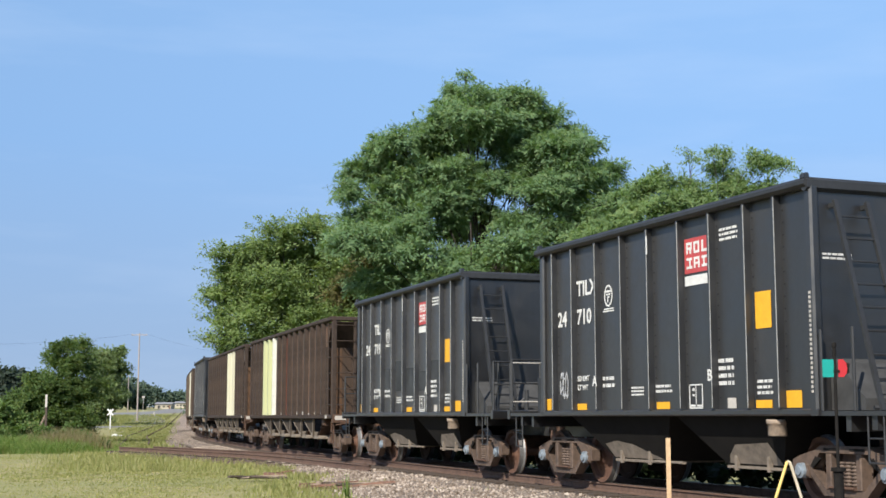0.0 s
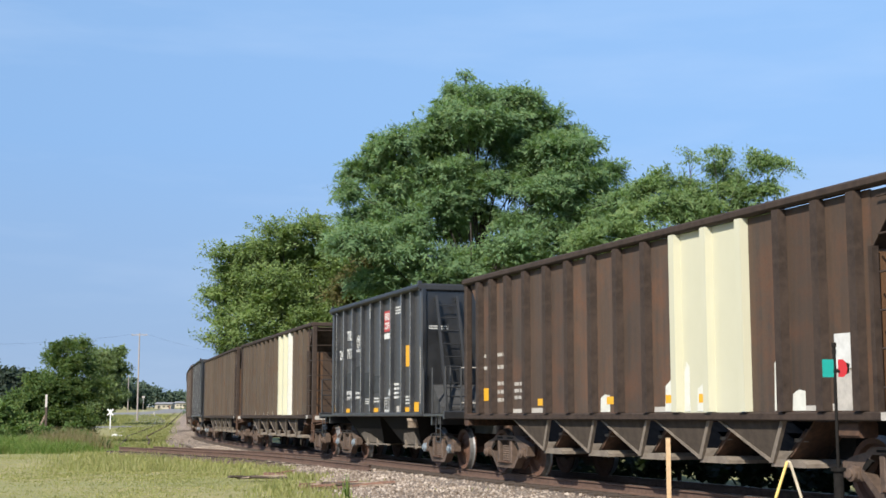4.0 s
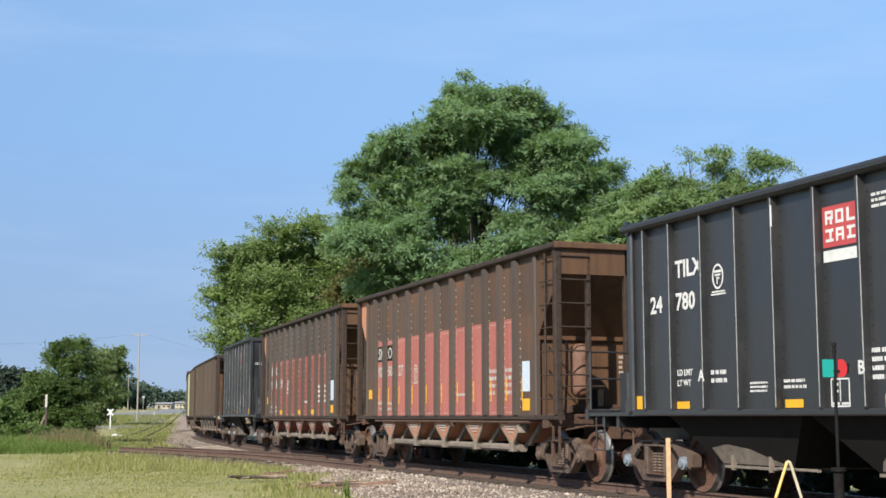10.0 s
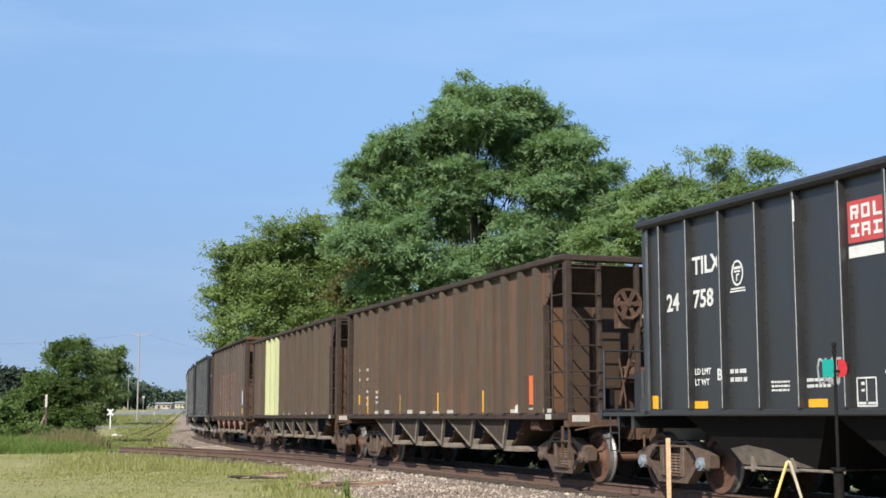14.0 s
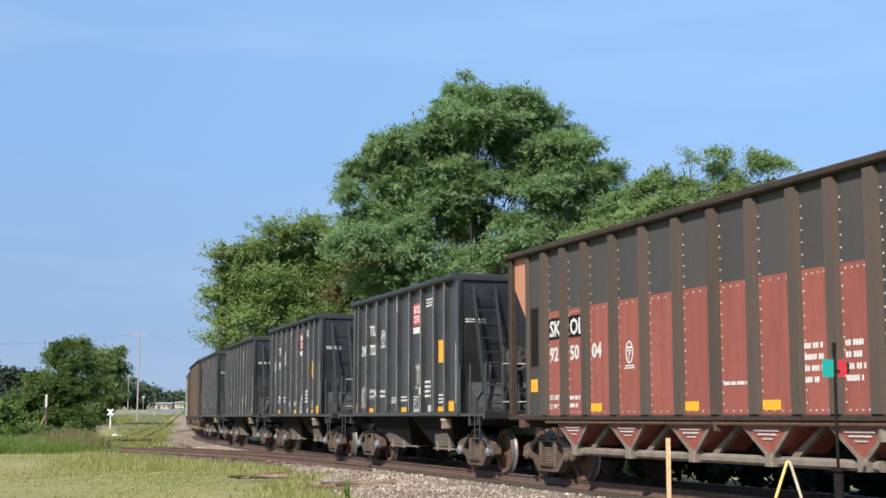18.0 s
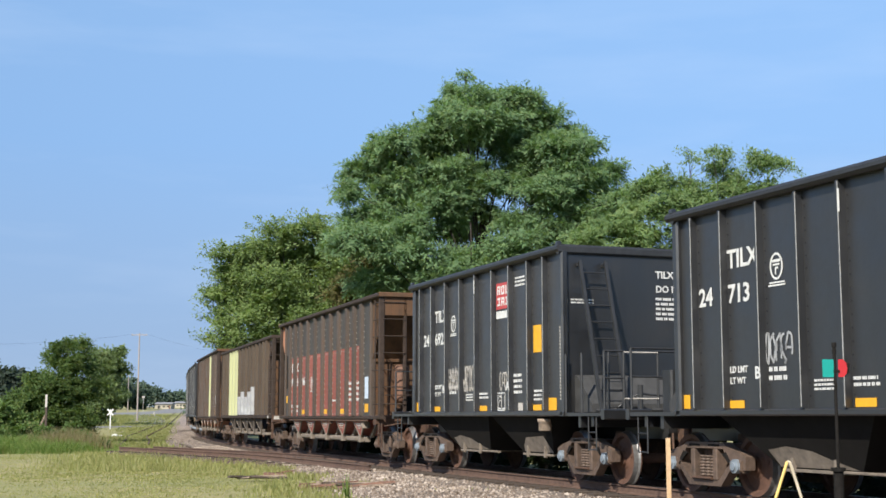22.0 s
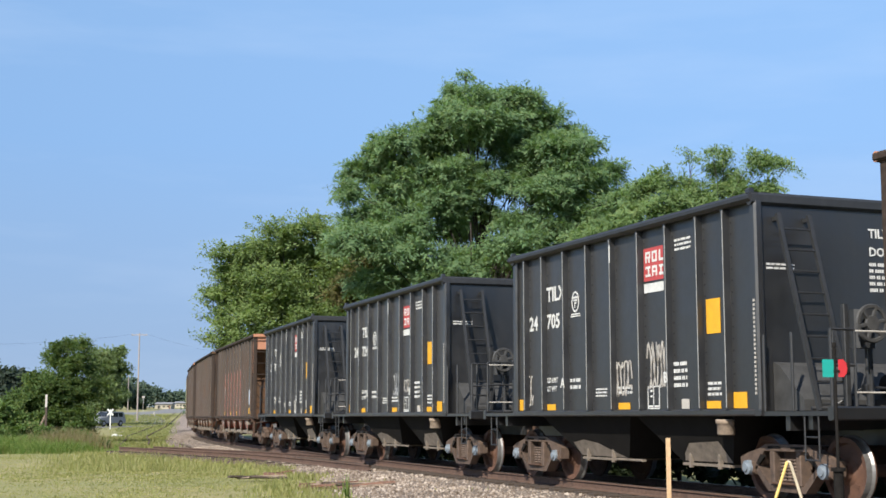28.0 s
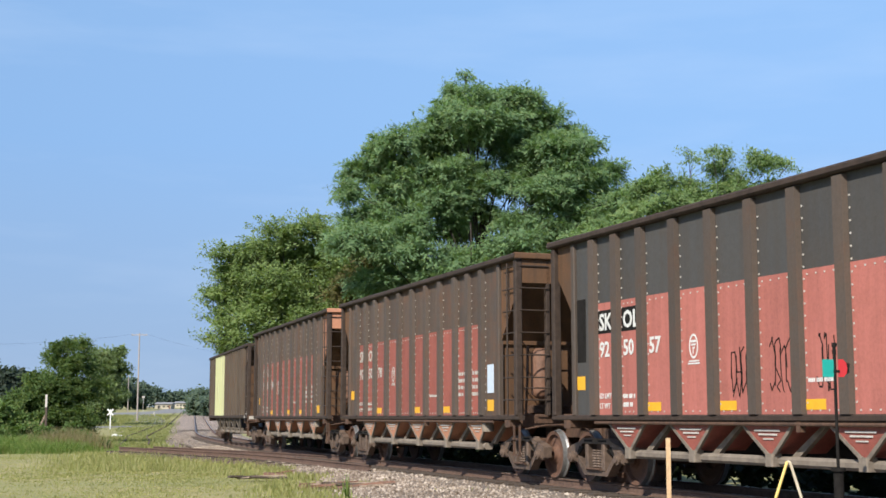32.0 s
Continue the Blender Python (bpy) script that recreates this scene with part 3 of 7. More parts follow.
def grasses():
    rng = random.Random(8)
    lawn = []
    while len(lawn) < 9000:
        d = 20 + 50 * rng.random() ** 1.4
        x = spot_on(rng.uniform(-20, 800), d)
        # stay off the gravel
        cx = 13.6 - .385 * d
        if x > cx - apron_width(d * 1.06) * 1.08 - rng.uniform(0, .8):
            continue
        if noise.noise(Vector((x * .35, d * .2, 9))) < rng.uniform(-.6, .5):
            continue
        lawn.append((x, d, rng.uniform(.6, 1.3)))
    blades("lawn_blades", lawn, .02, .058, M_BLADE, "short dry mown grass blades", 31, 9, .012, .5, .16)
    edge = []
    for k in range(1500):
        s = rng.uniform(17, 62)
        x, y = beside(s, apron_width(s) + rng.gauss(.3, .45))
        edge.append((x, y, rng.uniform(.6, 1.4)))
    for k in range(240):
        s = rng.uniform(20, 60)
        c = round(s / 4.3) * 4.3
        x, y = beside(c + rng.gauss(0, .35), 1.9 + 1.6 * abs(math.sin(c * 7)) + rng.gauss(0, .3))
        edge.append((x, y, rng.uniform(.7, 1.3)))
    blades("edge_grass", edge, .07, .2, M_BLADE, "taller yellow-green grass along the gravel", 32, 10, .011, .35, .12)
    tall = []
    for k in range(1500):
        d = rng.uniform(40, 58)
        px = rng.gauss(250, 75)
        tall.append((spot_on(px, d), d, rng.uniform(.5, 1.15)))
    blades("tall_grass", tall, .1, .3, M_BLADE, "unmown seeding grass near the end of the spur", 33, 9, .011, .35, .25)
    weeds = []
    for k in range(9000):
        d = rng.uniform(58, 82)
        px = rng.uniform(-60, 150) if rng.random() < .8 else rng.uniform(140, 230)
        h = .62 if px < 120 else .62 - .42 * min(1, (px - 120) / 90)
        weeds.append((spot_on(px, d), d, rng.uniform(.6, 1.2) * h * (1 + .35 * noise.noise(Vector((px * .03, d * .12, 0))))))
    blades("weed_bank", weeds, .4, 1.15, M_WEED, "bank of tall green weeds below the tree", 34, 9, .017, .9, .5)
    dry = []
    for k in range(1500):
        d = rng.uniform(60, 72)
        dry.append((spot_on(rng.gauss(118, 26), d), d, rng.uniform(.6, 1.1)))
    blades("dry_weeds", dry, .5, 1.15, M_DRYWEED, "brown seeding weeds in front of the tree", 36, 7, .013, .4, .3)
    strip = []
    for k in range(4000):
        d = rng.uniform(72, 190)
        px = rng.uniform(150, 345)
        x = spot_on(px, d)
        if px < 228 and d > 105:
            continue
        if abs(x + 0.1844 * d + 0.5) < 2.2 or abs(x + .2 * d) < .6 and d > 150:
            continue
        strip.append((x, d, rng.uniform(.8, 1.6)))
    for k in range(45):
        strip.append((spot_on(rng.uniform(228, 262), 70.5), rng.uniform(69.8, 71.4), rng.uniform(1.0, 1.9)))
    blades("far_grass", strip, .05, .15, M_FARGRASS, "rough bright green grass round the siding", 35, 9, .035, .5, .7)


# ================= trees =================
def foliage(lobes, count, size, seed, flat=0.55, fill=0.35, slim=0.45, per=26, spread=1.9, twig=0.0, upward=0.0):
    """Leaves on short twigs over the shells of the lobes (x, y, z, rx, rz)."""
    rng = np.random.default_rng(seed)
    lob = np.array(lobes, float)
    wgt = lob[:, 3] * (lob[:, 3] + lob[:, 4])
    pick = rng.choice(len(lob), count // per, p=wgt / wgt.sum())
    d = rng.normal(size=(len(pick), 3))
    d /= np.linalg.norm(d, axis=1)[:, None]
    d[:, 2] = np.where(d[:, 2] < -0.55, -d[:, 2], d[:, 2])
    rad = 1 - fill * rng.random(len(pick)) ** 1.2 + 0.07 * rng.normal(size=len(pick)).clip(-1, 2)
    c = lob[pick, :3] + d * rad[:, None] * np.stack([lob[pick, 3], lob[pick, 3], lob[pick, 4]], 1)
    n = len(pick) * per
    way = d + rng.normal(size=d.shape) * .55 + np.array([0, 0, upward])
    way *= (twig * rng.uniform(.4, 1.3, len(way)) / np.linalg.norm(way, axis=1))[:, None]
    cen = np.repeat(c, per, 0) + np.repeat(way, per, 0) * rng.random((n, 1)) + rng.normal(size=(n, 3)) * np.array([1, 1, flat]) * (size * spread)
    nor = rng.normal(size=(n, 3)) * .55 + np.repeat(d, per, 0) * 0.55 + np.array([-.1, -.5, 0.75])
    nor /= np.linalg.norm(nor, axis=1)[:, None]
    u = np.cross(nor, rng.normal(size=(n, 3)))
    u /= np.linalg.norm(u, axis=1)[:, None]
    w = np.cross(nor, u)
    s = size * (0.6 + 0.8 * rng.random((n, 1)))
    v = np.stack([cen - u * s, cen + w * s * slim, cen + u * s, cen - w * s * slim], 1).reshape(-1, 3)
    me = bpy.data.meshes.new("crown")
    me.from_pydata(v.tolist(), [], np.arange(n * 4).reshape(-1, 4).tolist())
    return me


def leaf_sprays(lobes, n, seed, reach=1.0, per=26, leaf=.2, slim=.2, droop=.25, up=.2, fan=.3, loose=.75, jitter=.3, split=7):
    """Branchlets that grow outwards from the lobes (x, y, z, rx, rz), each a loose flat fan of leaves. Gives the leaf mesh and the branchlets' lines."""
    rng = np.random.default_rng(seed)
    small = []
    for x, y, z, r, h in lobes:
        for k in range(split):
            a, q, e = rng.uniform(0, 6.28), rng.uniform(.2, 1.05), rng.uniform(-1, 1)
            rr = r * rng.uniform(.28, .58)
            small.append((x + r * q * math.cos(a), y + r * q * math.sin(a) * .8, z + h * e * math.sqrt(max(.1, 1 - .7 * q * q)), rr, rr * rng.uniform(.35, .65)))
    lob = np.array(small, float)
    wgt = lob[:, 3] ** 1.6
    pick = rng.choice(len(lob), n, p=wgt / wgt.sum())
    d = rng.normal(size=(n, 3))
    d *= np.minimum(1, 1.9 / np.linalg.norm(d, axis=1))[:, None]
    rad = np.stack([lob[pick, 3], lob[pick, 3], lob[pick, 4]], 1)
    tip = lob[pick, :3] + d * rad * loose
    way = d * np.array([1, 1, .55]) + rng.normal(size=(n, 3)) * np.array([.4, .4, .2]) + np.array([0, 0, up])
    way /= np.linalg.norm(way, axis=1)[:, None]
    size = reach * rng.uniform(.55, 1.35, (n, 1))
    foot = tip - way * size * .6
    side = np.cross(way, np.array([0, 0, 1.0]) + rng.normal(size=(n, 3)) * .25)
    side /= np.linalg.norm(side, axis=1)[:, None] + 1e-6
    nor = np.cross(side, way)
    m = n * per
    R = lambda a: np.repeat(a, per, 0)
    t = rng.random((m, 1)) ** .8
    sgn = np.where(rng.random((m, 1)) < .5, -1.0, 1.0)
    off = rng.random((m, 1)) * fan * (1.15 - t)
    cen = R(foot) + R(way * size) * t + R(side * size) * sgn * off + R(nor * size) * rng.normal(size=(m, 1)) * .06
    cen[:, 2:] -= droop * R(size) * (t ** 2 * .6 + off ** 2 * 2)
    go = R(way) * .55 + R(side) * sgn * .75 + rng.normal(size=(m, 3)) * jitter
    go[:, 2] -= droop * .8
    go /= np.linalg.norm(go, axis=1)[:, None]
    tone = nor * .5 + rng.normal(size=(n, 3)) * .38 + np.array([-.2, -.5, .5])
    face = R(tone / np.linalg.norm(tone, axis=1)[:, None]) + rng.normal(size=(m, 3)) * (jitter * .6)
    wide = np.cross(face, go)
    wide /= np.linalg.norm(wide, axis=1)[:, None] + 1e-6
    ln = leaf * rng.uniform(.6, 1.3, (m, 1))
    v = np.stack([cen, cen + go * ln * .45 + wide * ln * slim, cen + go * ln, cen + go * ln * .45 - wide * ln * slim], 1).reshape(-1, 3)
    me = bpy.data.meshes.new("crown")
    me.from_pydata(v.tolist(), [], np.arange(m * 4).reshape(-1, 4).tolist())
    end = foot + way * size * .6
    end[:, 2] -= droop * size[:, 0] * .2
    return me, foot, end


def tree(pos, lobes, n, mat, seed, label, trunk_r=0.22, category="tree", twigs=.2, **kw):
    """A tapered trunk with bending limbs to every lobe and a crown of leaf sprays; lobes stand relative to the foot."""
    x, y = pos
    root = empty("tree", pose(x, y, rise(y)), label, category)
    rng = random.Random(seed)
    lobes = list(lobes)
    sh = Shape()
    mean = [sum(l[i] for l in lobes) / len(lobes) for i in (0, 1)]
    top = max(l[2] for l in lobes) * 0.82
    pts = [Vector((0, 0, -0.1))]
    for i in range(1, 6):
        pts.append(Vector((mean[0] * i / 5 + rng.uniform(-.2, .2), mean[1] * i / 5 + rng.uniform(-.2, .2), top * i / 5)))
    for i in range(5):
        sh.rod(pts[i], pts[i + 1], trunk_r * (1 - i / 6), 9, trunk_r * (1 - (i + 1) / 6))
    for l in lobes:
        b = Vector((l[0], l[1], l[2]))
        k = max(1, min(4, int(b.z / top * 4) - 1))
        a = pts[k]
        bend = Vector((rng.uniform(-.3, .3), rng.uniform(-.3, .3), .12 * (b - a).length))
        line = [a + (b - a) * u + bend * (4 * u * (1 - u)) for u in (0, .3, .65, 1)]
        for q in range(3):
            sh.rod(line[q], line[q + 1], trunk_r * (.26, .17, .1)[q], 6, trunk_r * (.17, .1, .05)[q])
        for j in range(5):
            e = b + Vector((rng.uniform(-1, 1) * l[3] * .75, rng.uniform(-1, 1) * l[3] * .75, rng.uniform(-.3, .7) * l[4]))
            sh.rod(line[2].lerp(b, rng.random()), e, trunk_r * .09, 4, trunk_r * .03)
    me, foot, end = leaf_sprays(lobes, n, seed, **kw)
    part("trunk", sh, M_BARK, root)
    fine = Shape()
    for i in range(int(n * twigs)):
        fine.rod(foot[i], end[i], .012, 3, .004)
    if twigs:
        tagged(part("fine_branching", fine, M_BARK, root), kind="stuff")
    me.materials.append(mat)
    part("crown", me, None, root)
    return root


def lobes_at(rows, d, pos, deep=0.6, seed=1, shrink=.86):
    """Lobes from (across, down, radius, flatness) as seen from the eye at the depth d, relative to the foot."""
    k = d / 2367.4
    rng = random.Random(seed)
    return [((px - 784) * k - pos[0], rng.uniform(-1, 1) * deep, 1.58 + (738.4 - py) * k - rise(pos[1]), r * k * shrink, r * k * q * shrink) for px, py, r, q in rows]


def tree_plan():
    frond = dict(reach=1.0, per=34, leaf=.2, slim=.125, droop=.36, up=.12, fan=.34, loose=.95, jitter=.36, split=10)
    big = [(850, 176, 40, .6), (812, 152, 18, .8), (797, 136, 11, .8), (826, 132, 9, .8), (897, 164, 40, .55), (930, 166, 30, .6), (957, 184, 42, .55), (1012, 222, 38, .5), (1032, 268, 24, .5), (830, 225, 60, .5), (915, 240, 60, .45), (770, 240, 46, .5),
           (735, 220, 14, .9), (697, 258, 40, .5), (646, 296, 28, .6), (616, 298, 12, .7), (676, 256, 18, .6), (755, 290, 62, .45), (850, 290, 46, .4), (975, 275, 55, .4), (1035, 315, 42, .4), (1086, 298, 30, .5), (1060, 282, 24, .5), (690, 330, 58, .5), (800, 350, 52, .4), (985, 345, 55, .35), (620, 345, 26, .6), (800, 200, 36, .6), (880, 215, 60, .5), (940, 300, 45, .4), (908, 325, 30, .5), (990, 262, 40, .45), (660, 285, 30, .5), (700, 300, 50, .5), (790, 315, 60, .45), (880, 330, 26, .5), (900, 375, 24, .5), (855, 370, 22, .5), (835, 395, 26, .5), (800, 385, 30, .5)]
    tree((1.6, 55), lobes_at(big, 55, (1.6, 55), 1.7), 7300, M_LEAF_A, 11, "tall spreading green locust tree with layered feathery foliage", 0.2, **frond)
    low = [(630, 372, 42, .6), (690, 400, 52, .55), (640, 430, 52, .6), (735, 402, 40, .5), (810, 440, 40, .5), (945, 395, 50, .45), (1060, 372, 55, .5), (740, 465, 56, .6), (670, 490, 50, .6), (1005, 415, 58, .5), (805, 475, 55, .6), (915, 440, 52, .55), (1110, 350, 40, .5), (960, 330, 42, .45), (1005, 300, 36, .45), (760, 345, 40, .5)]
    tree((1.0, 52.5), lobes_at(low, 52.5, (1.0, 52.5), 1.3, 2), 3500, M_LEAF_A, 16, "lower green locust growth under the tall tree", 0.14, **frond)
    core = [(740, 325, 70, .6), (980, 320, 50, .5), (780, 395, 60, .6), (700, 380, 70, .6), (960, 420, 55, .6), (1030, 385, 60, .6), (650, 410, 60, .7), (1080, 360, 45, .6), (830, 230, 60, .6), (930, 225, 60, .6), (880, 440, 60, .6)]
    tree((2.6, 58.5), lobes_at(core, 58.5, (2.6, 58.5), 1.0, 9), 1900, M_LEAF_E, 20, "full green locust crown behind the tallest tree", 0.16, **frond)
    left = [(403, 464, 34, .9), (388, 530, 26, 1.0), (392, 588, 28, .9), (437, 444, 30, .9), (445, 505, 46, .9), (455, 575, 46, .9), (500, 416, 36, .9), (510, 480, 54, .9), (520, 555, 56, .9),
            (558, 404, 36, .8), (575, 465, 54, .9), (590, 530, 56, .9), (620, 440, 50, .9), (465, 452, 24, 1.0), (560, 600, 55, .9), (625, 565, 56, .9), (490, 612, 42, .9), (498, 448, 42, .9), (535, 442, 42, .9), (410, 610, 24, .9), (430, 545, 50, .9), (480, 520, 56, .9), (560, 500, 60, .9), (610, 500, 60, .9), (540, 580, 60, .9), (650, 470, 50, .9), (600, 600, 50, .9), (420, 500, 40, .9)]
    tree((-8.0, 78), lobes_at(left, 78, (-8.0, 78), 1.3, 3, .84), 5600, M_LEAF_B, 12, "dense dark green broadleaf tree overhanging the track", 0.24, reach=1.5, per=32, leaf=.16, slim=.3, droop=.05, up=.4, fan=.24, jitter=.55, split=9, loose=.95)
    under = [(690, 500, 48, .8), (735, 505, 50, .8), (785, 498, 50, .8), (835, 490, 50, .8), (885, 485, 50, .8), (940, 470, 50, .8), (995, 460, 50, .8), (1050, 455, 50, .8)]
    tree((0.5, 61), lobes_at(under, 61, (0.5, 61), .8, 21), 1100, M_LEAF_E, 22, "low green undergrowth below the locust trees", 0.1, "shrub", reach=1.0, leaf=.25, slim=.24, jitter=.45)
    dry = [(650, 490, 40, .8), (620, 510, 45, .8), (690, 500, 38, .8), (660, 455, 30, .8)]
    tree((-4.0, 66), lobes_at(dry, 66, (-4.0, 66), .5, 4), 420, M_LEAF_DRY, 18, "olive-brown shrub top among the trees", 0.12, reach=1.2, leaf=.22, slim=.2, up=.4, jitter=.5)
    right = [(1165, 325, 32, .7), (1170, 300, 16, .9), (1218, 322, 30, .7), (1278, 285, 18, .9), (1293, 258, 12, .7), (1320, 300, 24, .5), (1345, 285, 16, .5), (1375, 272, 13, .4), (1396, 276, 7, .7), (1285, 325, 30, .6),
             (1140, 352, 22, .7), (1200, 365, 44, .6), (1315, 335, 30, .5), (1115, 390, 34, .6), (1232, 270, 9, .8), (1224, 256, 6, .9), (1262, 262, 8, .7), (1255, 372, 46, .6), (1160, 385, 50, .7), (1330, 372, 38, .6), (1230, 345, 36, .7), (1075, 425, 50, .8), (1130, 430, 50, .8), (1190, 425, 50, .8), (1250, 415, 44, .8), (1365, 330, 20, .5), (1340, 274, 14, .5), (1388, 268, 9, .5), (1405, 288, 5, .8)]
    tree((9.0, 46), lobes_at(right, 46, (9.0, 46), .6, 5), 1900, M_LEAF_D, 14, "thin-crowned young tree with arching sprays", 0.075, reach=1.1, per=34, leaf=.17, slim=.13, droop=.6, up=.4, fan=.2, jitter=.4, split=5, loose=.8, twigs=0)
    bush = [(72, 672, 32, .9), (108, 646, 34, .8), (146, 642, 30, .8), (60, 710, 28, .8), (106, 692, 46, .8), (146, 688, 40, .8), (100, 618, 13, .9), (122, 610, 11, 1.2), (150, 610, 11, 1.2), (90, 735, 34, .7), (132, 738, 36, .7),
            (70, 755, 30, .6), (108, 758, 32, .6), (142, 756, 26, .6), (38, 716, 20, .8), (28, 742, 26, .7)]
    tree((-23.2, 82), lobes_at(bush, 82, (-23.2, 82), 1.0, 6, .86), 2300, M_LEAF_C, 15, "rounded dark green tree standing by the road", 0.16, reach=1.3, per=34, leaf=.16, slim=.26, droop=.12, up=.25, fan=.3, jitter=.5, loose=.85)
    second = [(185, 632, 28, .8), (208, 640, 20, .9), (205, 668, 22, .9), (190, 690, 30, .8), (172, 650, 24, .9), (205, 705, 20, .8), (190, 722, 26, .8), (212, 622, 10, .9), (170, 735, 26, .7)]
    foot = (spot_on(190, 172), 172)
    tree(foot, lobes_at(second, 172, foot, 1.5, 7, .9), 1300, M_LEAF_F, 17, "lighter green tree behind the rounded one", 0.2, reach=1.9, per=28, leaf=.32, slim=.26, droop=.1, up=.25, fan=.3, jitter=.45, loose=.9)
    shrub = [(10, 752, 30, .7), (35, 752, 28, .7), (-15, 750, 34, .7), (62, 756, 26, .7), (150, 762, 20, .7)]
    tree((-25.5, 80), lobes_at(shrub, 80, (-25.5, 80), .8, 8), 560, M_LEAF_C, 19, "low bright green bramble bank", 0.06, "shrub", reach=.9, leaf=.24, slim=.26, up=.4, jitter=.5)
    bramble = [(-25, 742, 34, .7), (8, 738, 30, .8), (36, 748, 22, .8), (22, 765, 26, .6), (-10, 770, 34, .6), (60, 764, 20, .6), (5, 722, 16, .9)]
    tree((-22.0, 66), lobes_at(bramble, 66, (-22.0, 66), .6, 23), 520, M_LEAF_G, 24, "mid-green bramble at the edge of the weeds", 0.05, "shrub", reach=.7, per=30, leaf=.15, slim=.3, up=.35, jitter=.55)
    mound = [(88, 762, 16, .6), (112, 768, 18, .5), (138, 770, 16, .5), (165, 776, 14, .5), (60, 780, 18, .5), (190, 784, 12, .5)]
    tree((-18.3, 64), lobes_at(mound, 64, (-18.3, 64), .6, 25), 300, M_LEAF_G, 26, "low leafy weeds growing in a loose mound", 0.03, "shrub", reach=.5, per=26, leaf=.13, slim=.26, up=.4, jitter=.55)
    # brush on the far side of the track; its leaf colour carries the shade
    for k in range(20):
        s = 1 + k * 4.0
        x, y, p = line_at(s)
        x, y = beside(s, -4.3)
        along, across = Vector((math.sin(p), math.cos(p), 0)), Vector((math.cos(p), -math.sin(p), 0))
        rows = []
        for u, w, z, r, h in ((-1.6, -.3, .5, .9, .8), (-.3, -.5, .8, .9, .9), (1.0, -.4, .6, .95, .8), (.3, .4, 1.2, 1.0, .9), (-1.2, .5, 1.1, 1.0, .9), (1.6, .5, 1.0, 1.0, .9)):
            q = along * u + across * (w + .3 * math.sin(k * 2.1))
            rows.append((q.x, q.y, z, r, h))
        tree((x, y), rows, 160, M_LEAF_SHADE, 40 + k, "brush behind the track with shade painted into its dark green leaves", 0.07, "shrub", reach=.6, per=20, leaf=.22, slim=.36, up=.3, jitter=.5, split=4)


# ================= the distance =================
def far_belt(name, x0, x1, y0, y1, h, count, size, seed, label, mat=None):
    """A belt of far woods: leaf clumps massed along a line with an uneven top."""
    rng = np.random.default_rng(seed)
    lobes = []
    n = max(6, int(math.hypot(x1 - x0, y1 - y0) / (h * .55)))
    for i in range(n):
        t = (i + rng.random()) / n
        hh = h * (0.62 + .38 * rng.random())
        for k in range(3):
            r = hh * rng.uniform(.22, .34)
            x, y = x0 + (x1 - x0) * t + rng.normal() * h * .2, y0 + (y1 - y0) * t + rng.normal() * h * .2
            z = rise(y) + (hh - r if k == 0 else hh * rng.uniform(.15, .6))
            lobes.append((x, y, z, r, r))
    me = foliage(lobes, count, size, seed, flat=.9, fill=.3, slim=.7, spread=1.6)
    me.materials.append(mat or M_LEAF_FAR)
    tagged(new(name, me), label, "woods", kind="stuff")


def far_plan():
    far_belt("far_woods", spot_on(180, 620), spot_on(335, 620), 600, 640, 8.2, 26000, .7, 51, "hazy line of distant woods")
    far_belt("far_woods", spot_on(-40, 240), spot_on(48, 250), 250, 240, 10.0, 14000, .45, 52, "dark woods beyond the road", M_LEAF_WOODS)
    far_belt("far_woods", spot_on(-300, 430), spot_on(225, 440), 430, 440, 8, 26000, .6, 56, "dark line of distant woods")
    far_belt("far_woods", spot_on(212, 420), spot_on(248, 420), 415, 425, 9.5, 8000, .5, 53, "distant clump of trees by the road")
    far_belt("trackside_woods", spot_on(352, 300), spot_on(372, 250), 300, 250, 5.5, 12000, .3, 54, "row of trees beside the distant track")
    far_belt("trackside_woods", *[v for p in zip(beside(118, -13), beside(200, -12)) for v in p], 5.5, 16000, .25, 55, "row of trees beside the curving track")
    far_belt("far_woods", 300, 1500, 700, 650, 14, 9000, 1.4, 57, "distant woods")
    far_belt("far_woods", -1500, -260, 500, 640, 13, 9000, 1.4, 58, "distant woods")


ROAD = [(-75, 120), (spot_on(60, 150), 150), (spot_on(150, 156), 156), (spot_on(205, 160.5), 160.5), (spot_on(240, 166), 166), (spot_on(262, 182), 182), (spot_on(266, 215), 215), (spot_on(262, 260), 260), (spot_on(245, 306), 306)]
HIGHWAY = [(spot_on(-150, 250), 250), (spot_on(0, 268), 268), (spot_on(170, 290), 290), (spot_on(240, 310), 310), (spot_on(300, 340), 340), (spot_on(330, 420), 420)]


def utility_pole(px, d, h, label, arm=True):
    root = empty("utility_pole", pose(spot_on(px, d), d, rise(d)), label, "utility pole", "utility poles along the road")
    part("shaft", Shape().rod((0, 0, -.3), (0, 0, h), .13, 10, .09), M_POLE, root)
    if arm:
        part("crossarm", Shape().box(-1.2, 1.2, -.06, .06, h - .35, h - .23, .01), M_POLE, root)
        for x in (-1.1, -.4, .4, 1.1):
            part("insulator", cached("insul", lambda: Shape().rod((0, 0, 0), (0, 0, .16), .05, 8, .03), M_FADEWHITE), M_FADEWHITE, root, at=pose(x, 0, h - .23))
    return root


